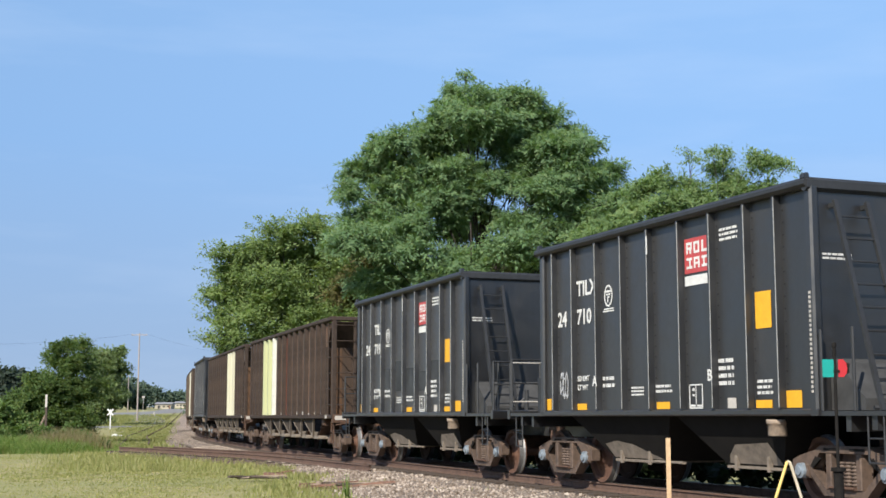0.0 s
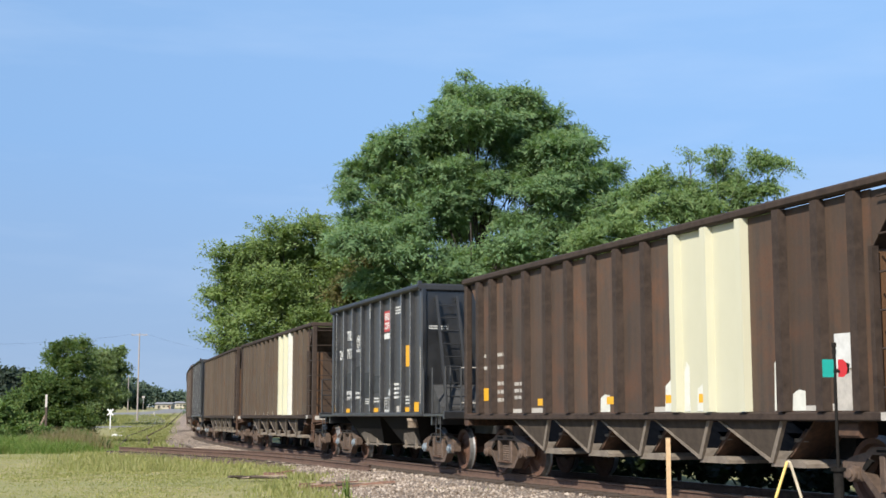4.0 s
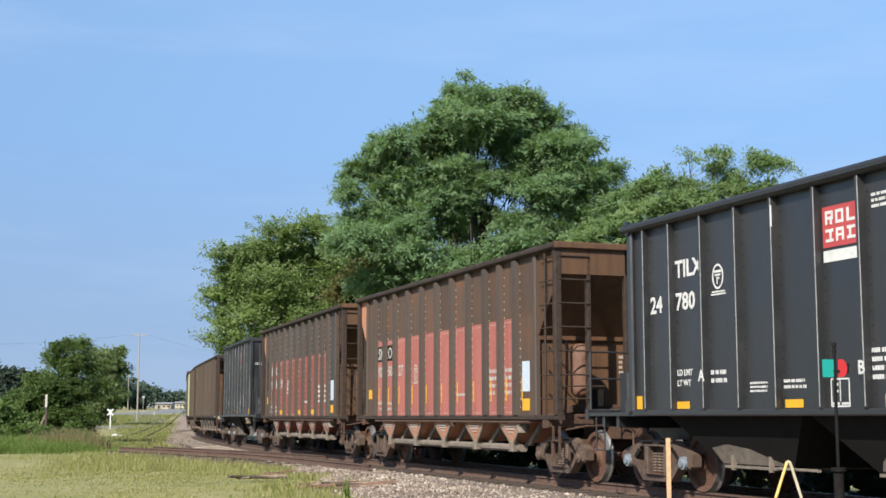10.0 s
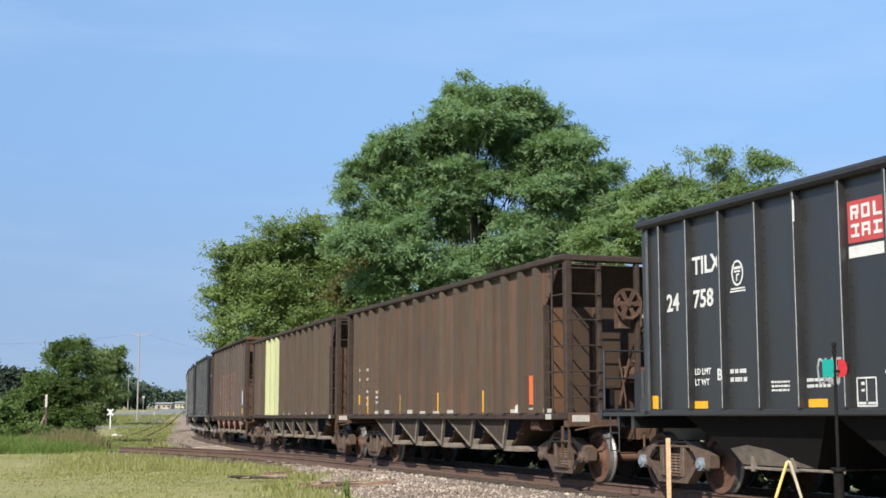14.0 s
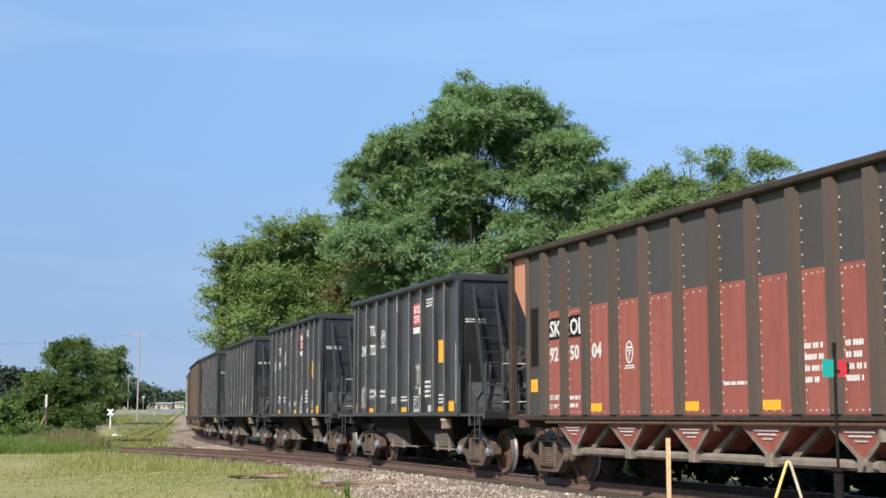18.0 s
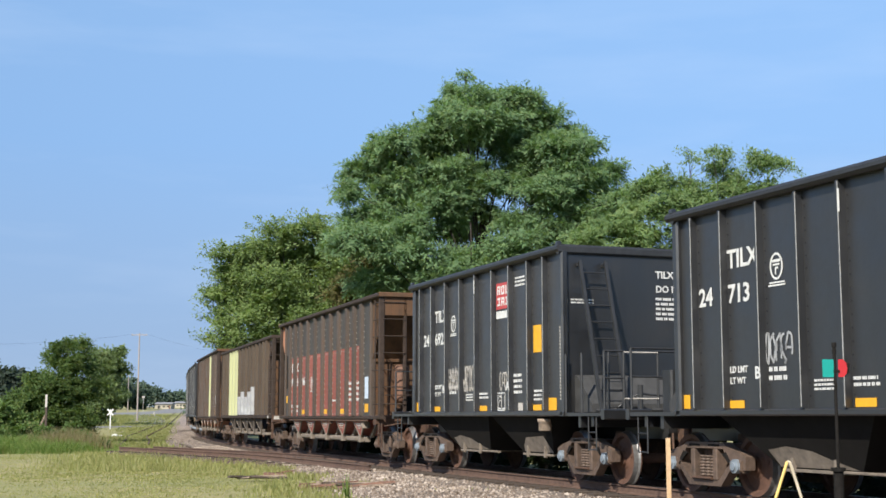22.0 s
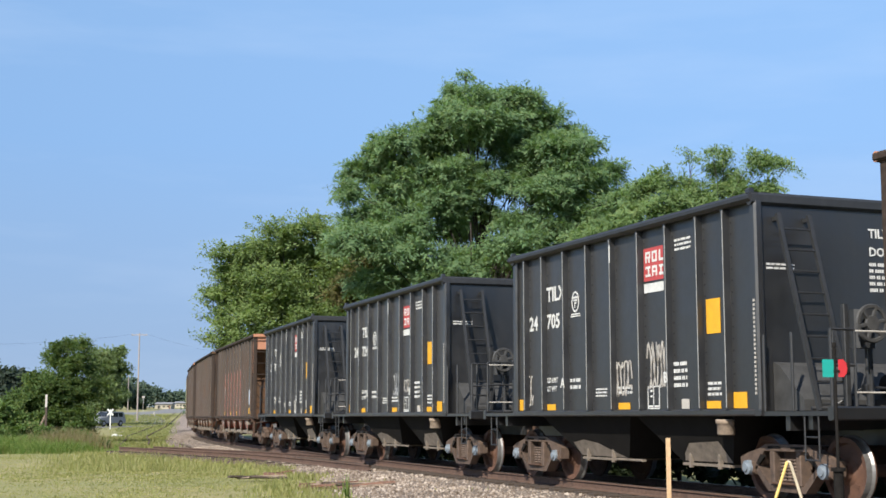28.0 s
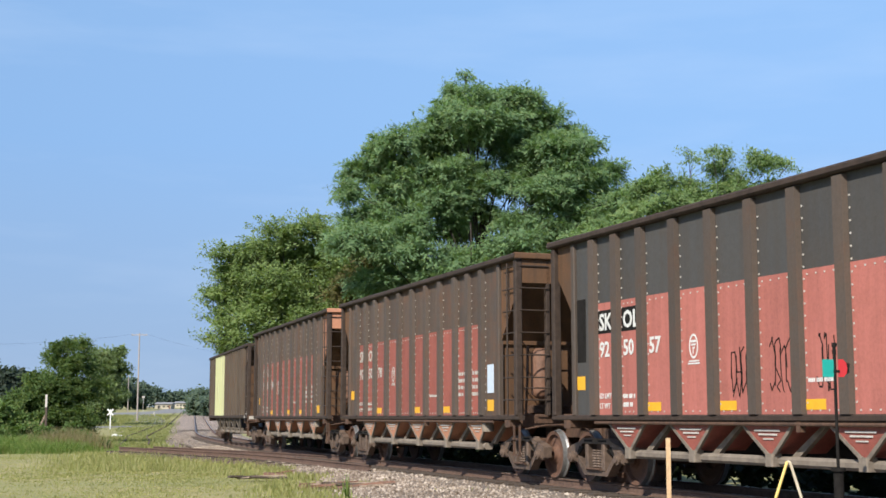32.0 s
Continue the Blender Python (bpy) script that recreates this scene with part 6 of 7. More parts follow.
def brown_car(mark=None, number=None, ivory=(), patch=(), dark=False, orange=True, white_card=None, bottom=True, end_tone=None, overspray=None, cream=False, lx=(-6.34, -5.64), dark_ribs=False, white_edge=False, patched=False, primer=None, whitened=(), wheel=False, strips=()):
    primer = primer or M_IVORY
    label = "long brown rust-streaked hopper car" + (" with ivory primer panels" if ivory else " with faded markings")
    car = empty("brown_hopper_car", pose(0, 0, 0), label, "hopper car", "cars of the train")
    paint = M_BROWN_DARK if dark else M_BROWN
    edges = (-6.05,) + K_RIBS + (6.2,)
    part("panel", cached("kprear", lambda: Shape().box(-6.5, -6.05, -1.50, -1.47, 1.24, 4.02), M_BROWN), paint, car)
    for i, (a, b) in enumerate(zip(edges, edges[1:])):
        m = primer if i in ivory else M_PATCH_RED if i in patch else paint
        part("panel", cached("kp%.2f" % (b - a), lambda: Shape().box(0, b - a, -1.50, -1.47, 1.24, 4.02), M_BROWN), m, car, "fresh ivory primer panel" if i in ivory else "", pose(a, 0, 0))
    rib = cached("krib", lambda: Shape().prism([(-.09, -1.50), (-.075, -1.625), (.075, -1.625), (.09, -1.50)], 2, 1.26, 4.02), M_BROWN)
    for i, x in enumerate(K_RIBS):
        m = M_WHITE_EDGE if white_edge and i in ivory and i + 1 not in ivory else primer if i in ivory or i + 1 in ivory else M_BROWN_TRIM if dark_ribs else M_BROWN_RIB
        part("rib", rib, m, car, at=pose(x, 0, 0))
    for x in (-6.42, -5.73):
        part("rib", rib, M_BROWN_TRIM if dark_ribs else M_BROWN_RIB, car, at=pose(x, 0, 0))
    edge = cached("kedge", lambda: Shape().box(-.03, .05, -1.54, -1.44, 1.24, 3.3), M_BROWN_TRIM)
    part("edge_angle", edge, M_BROWN_TRIM, car, at=pose(6.2, 0, 0))
    part("edge_angle", edge, M_BROWN_TRIM, car, at=pose(-6.53, 0, 0))
    for sy in (1, -1):
        part("top_chord", cached("kchord", lambda: Shape().box(-7.27, 7.27, -1.63, -1.46, 4.03, 4.16, .03), M_BROWN_TRIM), M_BROWN_TRIM, car, at=Matrix.Diagonal((1, sy, 1, 1)))
    for sy in (1, -1):
        part("side_sill", cached("ksill", lambda: Shape().box(-7.27, 7.27, -1.58, -1.42, 1.13, 1.25, .02), M_BROWN_TRIM), M_BROWN_TRIM, car, at=Matrix.Diagonal((1, sy, 1, 1)))

    def far_side():
        sh = Shape().box(-6.05, 6.2, 1.47, 1.50, 1.24, 4.02)
        for x in K_RIBS:
            sh.box(x - .05, x + .05, 1.50, 1.60, 1.24, 4.0)
        return sh
    part("back_side", cached("kback", far_side, M_BROWN), paint, car)
    for d in (-1, 1):
        turn = pose(0, 0, 0, 0, 0, 0 if d > 0 else 180)
        out = turn @ pose(0 if d > 0 else .3, 0, 0)
        for yy in (-1.49, 1.465):
            part("gusset", cached("kgus", lambda: Shape().plate([(6.2, 0, 3.28), (6.80, 0, 4.0), (6.2, 0, 4.0)], .025, (0, 1, 0)), M_BROWN), paint, car, at=out @ pose(0, yy, 0))
        part("end_sheet", cached("kend", lambda: Shape().plate([(6.17, -1.47, 1.24), (6.17, 1.47, 1.24), (6.17, 1.47, 3.28), (6.17, -1.47, 3.28)], .03, (-1, 0, 0))
             , M_BROWN), end_tone or M_END_DARK, car, "dark brown end sheet", out)
        # lighter orange-brown strip over the dark brown end sheet
        part("rusty_strip", cached("kstrip", lambda: Shape().box(6.172, 6.178, -1.46, -1.02, 1.26, 3.24), M_END), M_END, car, "orange-brown strip along the edge of the end sheet", out)
        part("slope_sheet", cached("kslope", lambda: Shape().plate([(6.17, -1.47, 3.28), (6.17, 1.47, 3.28), (6.8, 1.47, 4.02), (6.8, -1.47, 4.02)], .03, (-.8, 0, .6)), M_BROWN_TRIM), M_BROWN_TRIM, car, at=out)
        for yy in (-.47, .47):
            part("stiffener", cached("kstiff", lambda: Shape().box(6.17, 6.25, -.03, .03, 1.24, 3.28), M_BROWN), M_BROWN, car, at=out @ pose(0, yy, 0))
        end_cage(car, "kcage", 6.35, 7.20, 1.24, 4.10, 6, M_BROWN_TRIM, turn)
        part("end_beam", cached("kbeam", lambda: Shape().box(7.08, 7.32, -1.55, 1.55, 1.0, 1.26, .02).box(6.0, 7.1, -1.5, 1.5, 1.16, 1.22).box(5.5, 7.6, -.28, .28, .78, 1.14), M_RUST), M_RUST, car, at=turn)
        part("end_chord", cached("kechord", lambda: Shape().box(7.12, 7.28, -1.6, 1.6, 4.03, 4.155, .02), M_BROWN_TRIM), M_BROWN_TRIM, car, at=turn)
        part("pale_patch", cached("kpatch", lambda: Shape().box(6.35, 6.6, -1.586, -1.582, 1.14, 1.24).box(7.322, 7.326, -1.5, -1.15, 1.1, 1.22), M_FADEWHITE), M_FADEWHITE, car, at=turn)
        add_truck(car, d * TRUCKS["K"], M_CAST)
        add_coupler(car, d * 7.8, d)
        end_clutter(car, "kend%d" % d, 7.2, turn, 5 + d)
    part("brake_gear", cached("kbrake", lambda: Shape().lathe([(0, -.42), (.13, -.4), (.15, -.3), (.15, .3), (.13, .4), (0, .42)], 12, "y", (6.5, .35, 2.0)).box(6.55, 6.75, .55, .95, 2.0, 2.7, .03).rod((6.5, .3, 1.2), (6.5, .3, 2.9), .03)
         .path([(6.6, -.2, 1.2), (6.7, -.1, 1.9), (6.6, .1, 2.4), (6.7, .3, 2.9)], .025).path([(6.5, .35, 3.2), (6.6, .35, 2.6), (6.7, .1, 2.2)], .03), M_RUST), M_RUST, car, "rusty air tank and brake pipes")
    if wheel:
        part("brake_wheel", cached("kwheel", brake_wheel_shape, M_RUST), M_RUST, car, "rusty spoked hand-brake wheel", pose(7.3, -.32, 3.27))

    # sawtooth hopper doors
    def saw():
        sh = Shape()
        for sy in (-1, 1):
            sh.plate([(0, sy * 1.47, 1.14), (1.62, sy * 1.47, 1.14), (1.2, sy * 1.38, .58)], .03, (0, -sy, 0))
        return sh.plate([(0, -1.44, 1.14), (0, 1.44, 1.14), (1.2, 1.35, .58), (1.2, -1.35, .58)], .03, (.46, 0, .89))

    def saw_frame():
        return Shape().plate([(1.60, -1.49, 1.14), (1.68, -1.49, 1.14), (1.27, -1.40, .55), (1.18, -1.40, .55)], .06, (0, 1, 0)).plate([(0, -1.485, 1.14), (.06, -1.485, 1.14), (1.22, -1.395, .60), (1.18, -1.395, .56)], .02, (0, 1, 0))

    def door_pan():
        sh = Shape().prism([(1.16, .50), (1.22, .56), (1.30, .60), (1.86, .60), (1.96, .55), (1.96, .50)], 1, -1.36, -.5)
        return sh.plate([(1.24, -1.38, .60), (1.44, -1.3, .60), (1.60, -1.3, .72), (1.36, -1.38, .72)], .03, (0, 1, 0))

    def inner_slope():
        sh = Shape().plate([(1.42, -1.22, .60), (1.42, 1.0, .60), (2.02, 1.0, 1.12), (2.02, -1.22, 1.12)], .03, (-.66, 0, .75))
        return sh.rod((1.34, -1.12, .66), (1.72, -1.12, .98), .06, 10)
    for k in range(5):
        x0 = -4.9 + k * 1.86
        part("hopper_chute", cached("ksaw", saw, M_SAW), M_SAW, car, "dark dusty sawtooth hopper side", pose(x0, 0, 0))
        part("door_angle", cached("ksawf", saw_frame, M_HOPPER), M_HOPPER, car, "dusty pale door frame", pose(x0, 0, 0))
        part("hopper_door", cached("kpan", door_pan, M_HOPPER), M_HOPPER, car, "dusty tan hopper door", pose(x0, 0, 0))
        part("slope_sheet", cached("kinner", inner_slope, M_HOPPER), M_RUST, car, "dusty brown slope inside the opening", pose(x0, 0, 0))
        part("hinge", cached("khinge", lambda: Shape().box(1.5, 1.72, -1.2, -1.12, .84, .89), M_HOPPER), M_HOPPER, car, at=pose(x0, 0, 0))
    part("centre_sill", cached("kcs", lambda: Shape().box(-7.27, 7.27, -.26, .26, .74, 1.14).box(-4.6, 4.6, -.6, .6, .5, .95), M_UNDER), M_UNDER, car)
    part("valve_box", cached("kvalve", lambda: Shape().box(5.35, 5.75, -1.45, -1.15, .92, 1.13, .03), M_RUST), M_RUST, car)
    for i, (a, b) in enumerate(zip(edges[1:], edges[2:])):
        if i + 1 not in ivory and (cream or (bottom and random.random() < .6)):
            x1, h = (b - .1, .13) if cream else (a + .18 + random.uniform(.3, .55), random.uniform(.05, .1))
            part("pale_patch", Shape().box(a + .12, x1, -1.506, -1.502, 1.265, 1.265 + h), M_CREAM if cream else M_FADEWHITE, car)
    for x in strips:
        decal(car, x, x + .07, 1.28, 1.74 if x < 5 else 2.22, M_YELLOW, name="yellow_strip", label="tall narrow yellow reflective strip")
    for x in (-3.66, -.86, 1.12, 2.1) if bottom and not strips else ():
        decal(car, x, x + .36, 1.40, 1.53, M_YELLOW, name="yellow_square")
    decal(car, -6.33, -6.0, 1.52, 1.78, M_YELLOW, name="yellow_square")
    if orange:
        decal(car, 5.42, 5.86, 1.42, 1.98, M_ORANGE, name="orange_placard", label="faded orange rectangular placard")
        if not strips:
            decal(car, 4.62, 4.96, 1.56, 1.82, M_YELLOW, name="yellow_square")
    if white_card:
        decal(car, white_card, white_card + .34, 1.80, 2.25, M_WHITE, name="white_card")
        decal(car, white_card, white_card + .34, 1.34, 1.78, M_FADEWHITE, name="stencil_patch")
    if mark:
        word(car, mark[:2], lx[0], 2.55, .30)
        word(car, mark[2:], lx[1], 2.55, .30) if len(mark) > 2 else None
        word(car, number[:2], lx[0], 2.06, .28)
        word(car, number[2:], lx[1], 2.06, .28)
    else:
        bars(car, -6.45, 2.1, .3, .5, 2, seed=4, mat=M_FADEWHITE)
        bars(car, -5.6, 2.1, .45, .5, 2, seed=5, mat=M_FADEWHITE)
    for x0, x1, h in whitened:
        part("primer_patch", Shape().plate([(x0, -1.504, 1.27), (x1, -1.504, 1.27), (x1, -1.504, 1.27 + h * .92), ((x0 + x1) / 2, -1.504, 1.27 + h), (x0 + .02, -1.504, 1.27 + h * .8)], .003, (0, -1, 0)), M_WHITE_EDGE, car, "patch of white primer")
    if patched:
        for x in (-6.36, -5.64):
            decal(car, x, x + .5, 2.5, 2.9, M_GREYHOOD, -1.504, "grey_patch")
        for x in (-5.62, -4.88):
            decal(car, x, x + .46, 1.72, 2.06, M_UNDER, -1.504, "black_patch")
        emblem(car, -4.62, 2.5, .13, .2, mat=M_FADEWHITE)
    bars(car, -5.6, 1.45, .4, .5, 3, seed=14, mat=M_FADEWHITE)
    bars(car, -4.75, 1.5, .4, .4, 3, seed=17, mat=M_FADEWHITE)
    bars(car, 5.4, 1.30, .4, .08, 1, seed=15, mat=M_FADEWHITE)
    bars(car, .4, 2.7, .7, .5, 4, seed=16, end=6.175, mat=M_FADEWHITE)
    if overspray:
        rng = random.Random(4)
        for a, b in zip(edges, edges[1:]):
            if not overspray[0] <= (a + b) / 2 <= overspray[1]:
                continue
            n, lim = 6, rng.uniform(2.2, 2.5)
            xs = [a + .06 + (b - a - .12) * k / n for k in range(n + 1)]
            ring = [(xs[0], 1.27), (xs[3], 1.27 + rng.uniform(0, .06)), (xs[-1], 1.27)] + [(x, lim - rng.uniform(0, .22)) for x in reversed(xs)]
            part("overspray", Shape().plate([(p, -1.504, q) for p, q in ring], .003, (0, -1, 0)), M_GREYPAINT, car, "field of silver-grey sprayed paint")
            for k in range(4):
                x, w, z0, z1 = rng.uniform(a + .1, b - .3), rng.uniform(.07, .2), rng.uniform(1.3, 1.75), rng.uniform(1.9, lim - .05)
                lean = rng.uniform(-.05, .06)
                tint = (M_PALEPAINT, M_PALEPAINT, M_FADEWHITE, paint)[k]
                if k == 3:
                    z0, z1 = rng.uniform(1.35, 1.9), rng.uniform(2.0, 2.25)
                    w *= .7
                ring = [(x, z0), (x + w, z0 + .05), (x + w + lean * .5, (z0 + z1) / 2), (x + w + lean, z1 - .05), (x + w / 2 + lean, z1), (x + lean, z1 - .08), (x + lean * .3, (z0 + z1) / 2)]
                part("overspray", Shape().plate([(p, -1.5085 - .0004 * k, q) for p, q in ring], .001, (0, -1, 0)), tint, car, "stroke of sprayed paint")
            if (a + b) / 2 + 1 < overspray[1]:
                part("overspray", Shape().box(b - .094, b + .094, -1.63, -1.5, 1.28, rng.uniform(2.0, 2.4)), M_GREYPAINT, car, "stroke of silver-grey sprayed paint")
        decal(car, -.05, .25, 1.28, 1.48, M_UNDER, -1.509, "black_patch")
        decal(car, 3.55, 4.25, 1.26, 1.45, M_UNDER, -1.505, "black_patch")
    return car


# ---- red and charcoal hopper ----
S_RIBS = (-4.92, -4.10, -3.24, -2.20, -1.15, -.10, .93, 1.93, 2.93, 3.75, 4.56)


def red_car(number=None, mark="SKOL", ivory=(), tags=(), red_from=1, red_to=10, end_paint=None, rear_paint=None, dark_patch=True, black_back=False, faded=False, stripes=False, card=True, tone=None, top=None, yellows=(-3.14, -.02, 2.07)):
    car = empty("red_hopper_car", pose(0, 0, 0), "faded red and charcoal ribbed hopper car" + (" with ivory panels" if ivory else " with pale rivets"), "hopper car", "cars of the train")
    edges = (-5.7,) + S_RIBS + (5.46,)
    low = tone or M_RED
    for i, (a, b) in enumerate(zip(edges, edges[1:])):
        red = red_from <= i <= red_to
        up = M_IVORY if i in ivory else top or M_CHAR
        part("panel", cached("spu%.2f" % (b - a), lambda: Shape().box(0, b - a, -1.50, -1.47, 3.15, 4.32), M_CHAR), up, car, at=pose(a, 0, 0))
        part("lower_panel", cached("spl%.2f" % (b - a), lambda: Shape().box(0, b - a, -1.503, -1.473, 1.22, 3.15), M_RED), M_IVORY if i in ivory else low if red else top or M_CHAR, car, at=pose(a, 0, 0))
    rib = cached("srib", lambda: Shape().prism([(-.115, -1.503), (-.1, -1.588), (.1, -1.588), (.115, -1.503)], 2, 1.22, 4.29), M_RIB_S)
    for i, x in enumerate(S_RIBS):
        part("rib", rib, M_IVORY if i in ivory and i + 1 in ivory else M_RIB_S, car, at=pose(x, 0, 0))

    def rivets():
        sh = Shape()
        for x in S_RIBS:
            for k in range(17):
                z = 1.36 + k * .165
                sh.box(x + .135, x + .16, -1.512, -1.503, z, z + .026)
        for a, b in zip(edges[2:-2], edges[3:-1]):
            for k in range(4):
                x = a + .22 + k * (b - a - .44) / 3
                sh.box(x - .012, x + .012, -1.512, -1.503, 3.07, 3.094).box(x - .012, x + .012, -1.512, -1.503, 1.26, 1.284)
        return sh
    tagged(part("rivets", cached("srivets", rivets, M_FADEWHITE), M_FADEWHITE, car, "pale bolt heads along the ribs"), kind="stuff")
    ang = cached("sang", lambda: Shape().box(-.06, .08, -1.56, -1.44, 1.22, 4.30, .02), M_RIB_S)
    part("edge_angle", ang, M_RIB_S, car, at=pose(5.48, 0, 0))
    part("edge_angle", ang, M_RIB_S, car, at=pose(-5.70, 0, 0))
    for sy in (1, -1):
        part("top_chord", cached("schord", lambda: Shape().box(-6.58, 6.58, -1.64, -1.46, 4.31, 4.43, .03), M_BROWN_TRIM), M_BROWN_TRIM, car, at=Matrix.Diagonal((1, sy, 1, 1)))
    for sy in (1, -1):
        part("side_sill", cached("ssill", lambda: Shape().box(-6.58, 6.58, -1.56, -1.42, 1.12, 1.22, .02), M_BROWN_TRIM), M_BROWN_TRIM, car, at=Matrix.Diagonal((1, sy, 1, 1)))

    def far_side():
        sh = Shape().box(-5.7, 5.46, 1.47, 1.50, 1.22, 4.32)
        for x in S_RIBS:
            sh.box(x - .09, x + .09, 1.50, 1.60, 1.22, 4.29)
        return sh
    part("back_side", cached("sback", far_side, M_CHAR), M_CHAR, car)
    for d in (-1, 1):
        turn = pose(0, 0, 0, 0, 0, 0 if d > 0 else 180)
        topm = (end_paint if d > 0 else rear_paint) or M_END
        for yy in (-1.49, 1.465):
            part("gusset", cached("sgus", lambda: Shape().plate([(5.55, 0, 2.72), (6.5, 0, 3.84), (6.5, 0, 4.32), (5.55, 0, 4.32)], .025, (0, 1, 0)), M_SALMON), topm, car, at=turn @ pose(0, yy, 0))
        part("end_band", cached("sband", lambda: Shape().box(6.46, 6.51, -1.46, 1.46, 3.84, 4.32).box(6.51, 6.59, -1.62, 1.62, 4.31, 4.44, .02), M_SALMON), topm, car, "vertical band at the top of the end", turn)
        part("end_sheet", cached("send", lambda: Shape().plate([(6.48, -1.47, 3.84), (6.48, 1.47, 3.84), (5.52, 1.47, 2.70), (5.52, -1.47, 2.70)], .03, (-.85, 0, .5))
             .plate([(5.50, -1.47, 1.22), (5.50, 1.47, 1.22), (5.50, 1.47, 2.70), (5.50, -1.47, 2.70)], .03, (-1, 0, 0)).box(5.5, 5.56, -1.46, 1.46, 2.66, 2.74), M_END), M_END, car, "rusty brown end slope sheet", turn)
        end_cage(car, "scage", 5.75, 6.46, 1.22, 4.38, 7, M_BROWN_TRIM, turn)
        part("end_beam", cached("sbeam", lambda: Shape().box(5.84, 6.1, -1.55, 1.55, .98, 1.24, .02).box(5.3, 5.9, -1.5, 1.5, 1.14, 1.2).box(5.0, 6.7, -.28, .28, .78, 1.12), M_RUST), M_RUST, car, at=turn)
        add_truck(car, d * TRUCKS["S"], M_CAST)
        add_coupler(car, d * 7.1, d)
        end_clutter(car, "send%d" % d, 6.5, turn, 9 + d)
    part("air_tank", cached("stank", lambda: Shape().lathe([(0, 1.55), (.12, 1.56), (.19, 1.63), (.2, 1.7), (.2, 2.42), (.18, 2.5), (.1, 2.56), (0, 2.57)], 16, "z", (6.1, -.86, 0)), M_TANK, True), M_TANK, car, "upright brown air tank")
    part("brake_gear", cached("sbrake", lambda: Shape().path([(6.1, -1.2, 1.2), (6.2, -1.2, 2.0), (6.1, -1.15, 2.4), (6.0, -1.1, 2.6)], .028).path([(6.2, .3, 1.3), (6.3, .35, 2.0), (6.2, .6, 2.2)], .03).box(6.0, 6.25, .5, .9, 1.9, 2.5, .03)
         .box(5.4, 5.7, -.9, .4, 1.25, 1.42, .02), M_RUST), M_RUST, car, "rusty brake pipes")
    part("brake_wheel", cached("kwheel", brake_wheel_shape, M_RUST), M_RUST, car, "rusty spoked hand-brake wheel", pose(6.62, .7, 2.3))
    # triangular hopper chutes on the outside, with the dark openings between them
    def chute():
        sh = Shape().plate([(-.60, -1.49, 1.08), (.60, -1.49, 1.08), (0, -1.43, .66)], .03, (0, 1, 0)).plate([(-.58, 1.44, 1.08), (.58, 1.44, 1.08), (0, 1.40, .67)], .03, (0, -1, 0))
        for sx in (-1, 1):
            sh.plate([(sx * .60, -1.47, 1.08), (sx * .60, 1.42, 1.08), (0, 1.38, .67), (0, -1.41, .67)], .02, (0, 0, 1))
        return sh

    def chute_frame():
        sh = Shape()
        for sx in (-1, 1):
            sh.plate([(sx * .58, -1.50, 1.09), (sx * .65, -1.50, 1.09), (sx * .05, -1.44, .61), (0, -1.44, .65)], .045, (0, 1, 0))
            # inner slope angle, further in
            sh.plate([(sx * .98, -1.22, 1.06), (sx * .86, -1.22, 1.06), (sx * .14, -1.22, .62), (sx * .34, -1.22, .62)], .08, (0, 1, 0))
        return sh.box(-.09, .09, -1.48, -1.30, .5, .68, .02)
    for k in range(5):
        x0 = -3.9 + k * 2.0
        part("hopper_chute", cached("schute", chute, M_RED), M_RED if not faded else M_SALMON, car, "red triangular hopper chute", pose(x0, 0, 0))
        part("chute_mark", cached("schm", lambda: Shape().box(-.3, .3, -1.494, -1.484, .985, 1.01).box(-.22, .22, -1.484, -1.474, .93, .955).box(-.12, .12, -1.474, -1.466, .87, .89), M_FADEWHITE), M_FADEWHITE, car, at=pose(x0, 0, 0))
        part("chute_frame", cached("sframe", chute_frame, M_HOPPER), M_HOPPER, car, "pale dusty chute frame", pose(x0, 0, 0))
    for sy in (1, -1):
        part("bottom_beam", cached("sbot", lambda: Shape().box(-3.9, 4.3, -1.38, -1.18, .50, .64, .04), M_HOPPER), M_HOPPER, car, "dusty pale steel beam", at=Matrix.Diagonal((1, sy, 1, 1)))
    part("train_pipe", cached("spipe", lambda: Shape().rod((-4.9, -1.54, 1.085), (5.2, -1.54, 1.085), .026, 8), M_RUST), M_RUST, car, "rusty pipe below the side sill")
    part("pipe_bracket", cached("sbrk", lambda: Shape().box(-.03, .05, -1.56, -1.46, .98, 1.12), M_RUST), M_RUST, car, at=pose(.9, 0, 0))
    part("centre_sill", cached("scs", lambda: Shape().box(-5.9, 5.9, -.26, .26, .72, 1.12).box(-4.3, 4.3, -.5, .5, .6, 1.0), M_UNDER), M_UNDER, car)
    part("valve_box", cached("svalve", lambda: Shape().lathe([(0, .88), (.13, .88), (.13, 1.08), (0, 1.08)], 12, "z", (4.55, -1.4, 0)), M_HOPPER), M_HOPPER, car)
    white = M_FADEWHITE if faded and mark == "SKOL" else M_WHITE
    y = -1.510
    if number:
        if black_back:
            decal(car, -4.80, -4.22, 2.62, 3.02, M_UNDER, -1.505, "black_patch")
            decal(car, -3.97, -3.40, 2.62, 3.02, M_UNDER, -1.505, "black_patch")
        word(car, mark[:2], -4.76, 2.68, .29, y, white)
        word(car, mark[2:], -3.92, 2.68, .29, y, white)
        word(car, number[:2], -4.76, 2.22, .26, y, white)
        word(car, number[2:4], -3.92, 2.22, .26, y, white)
        word(car, number[4:], -3.06, 2.22, .26, y, white)
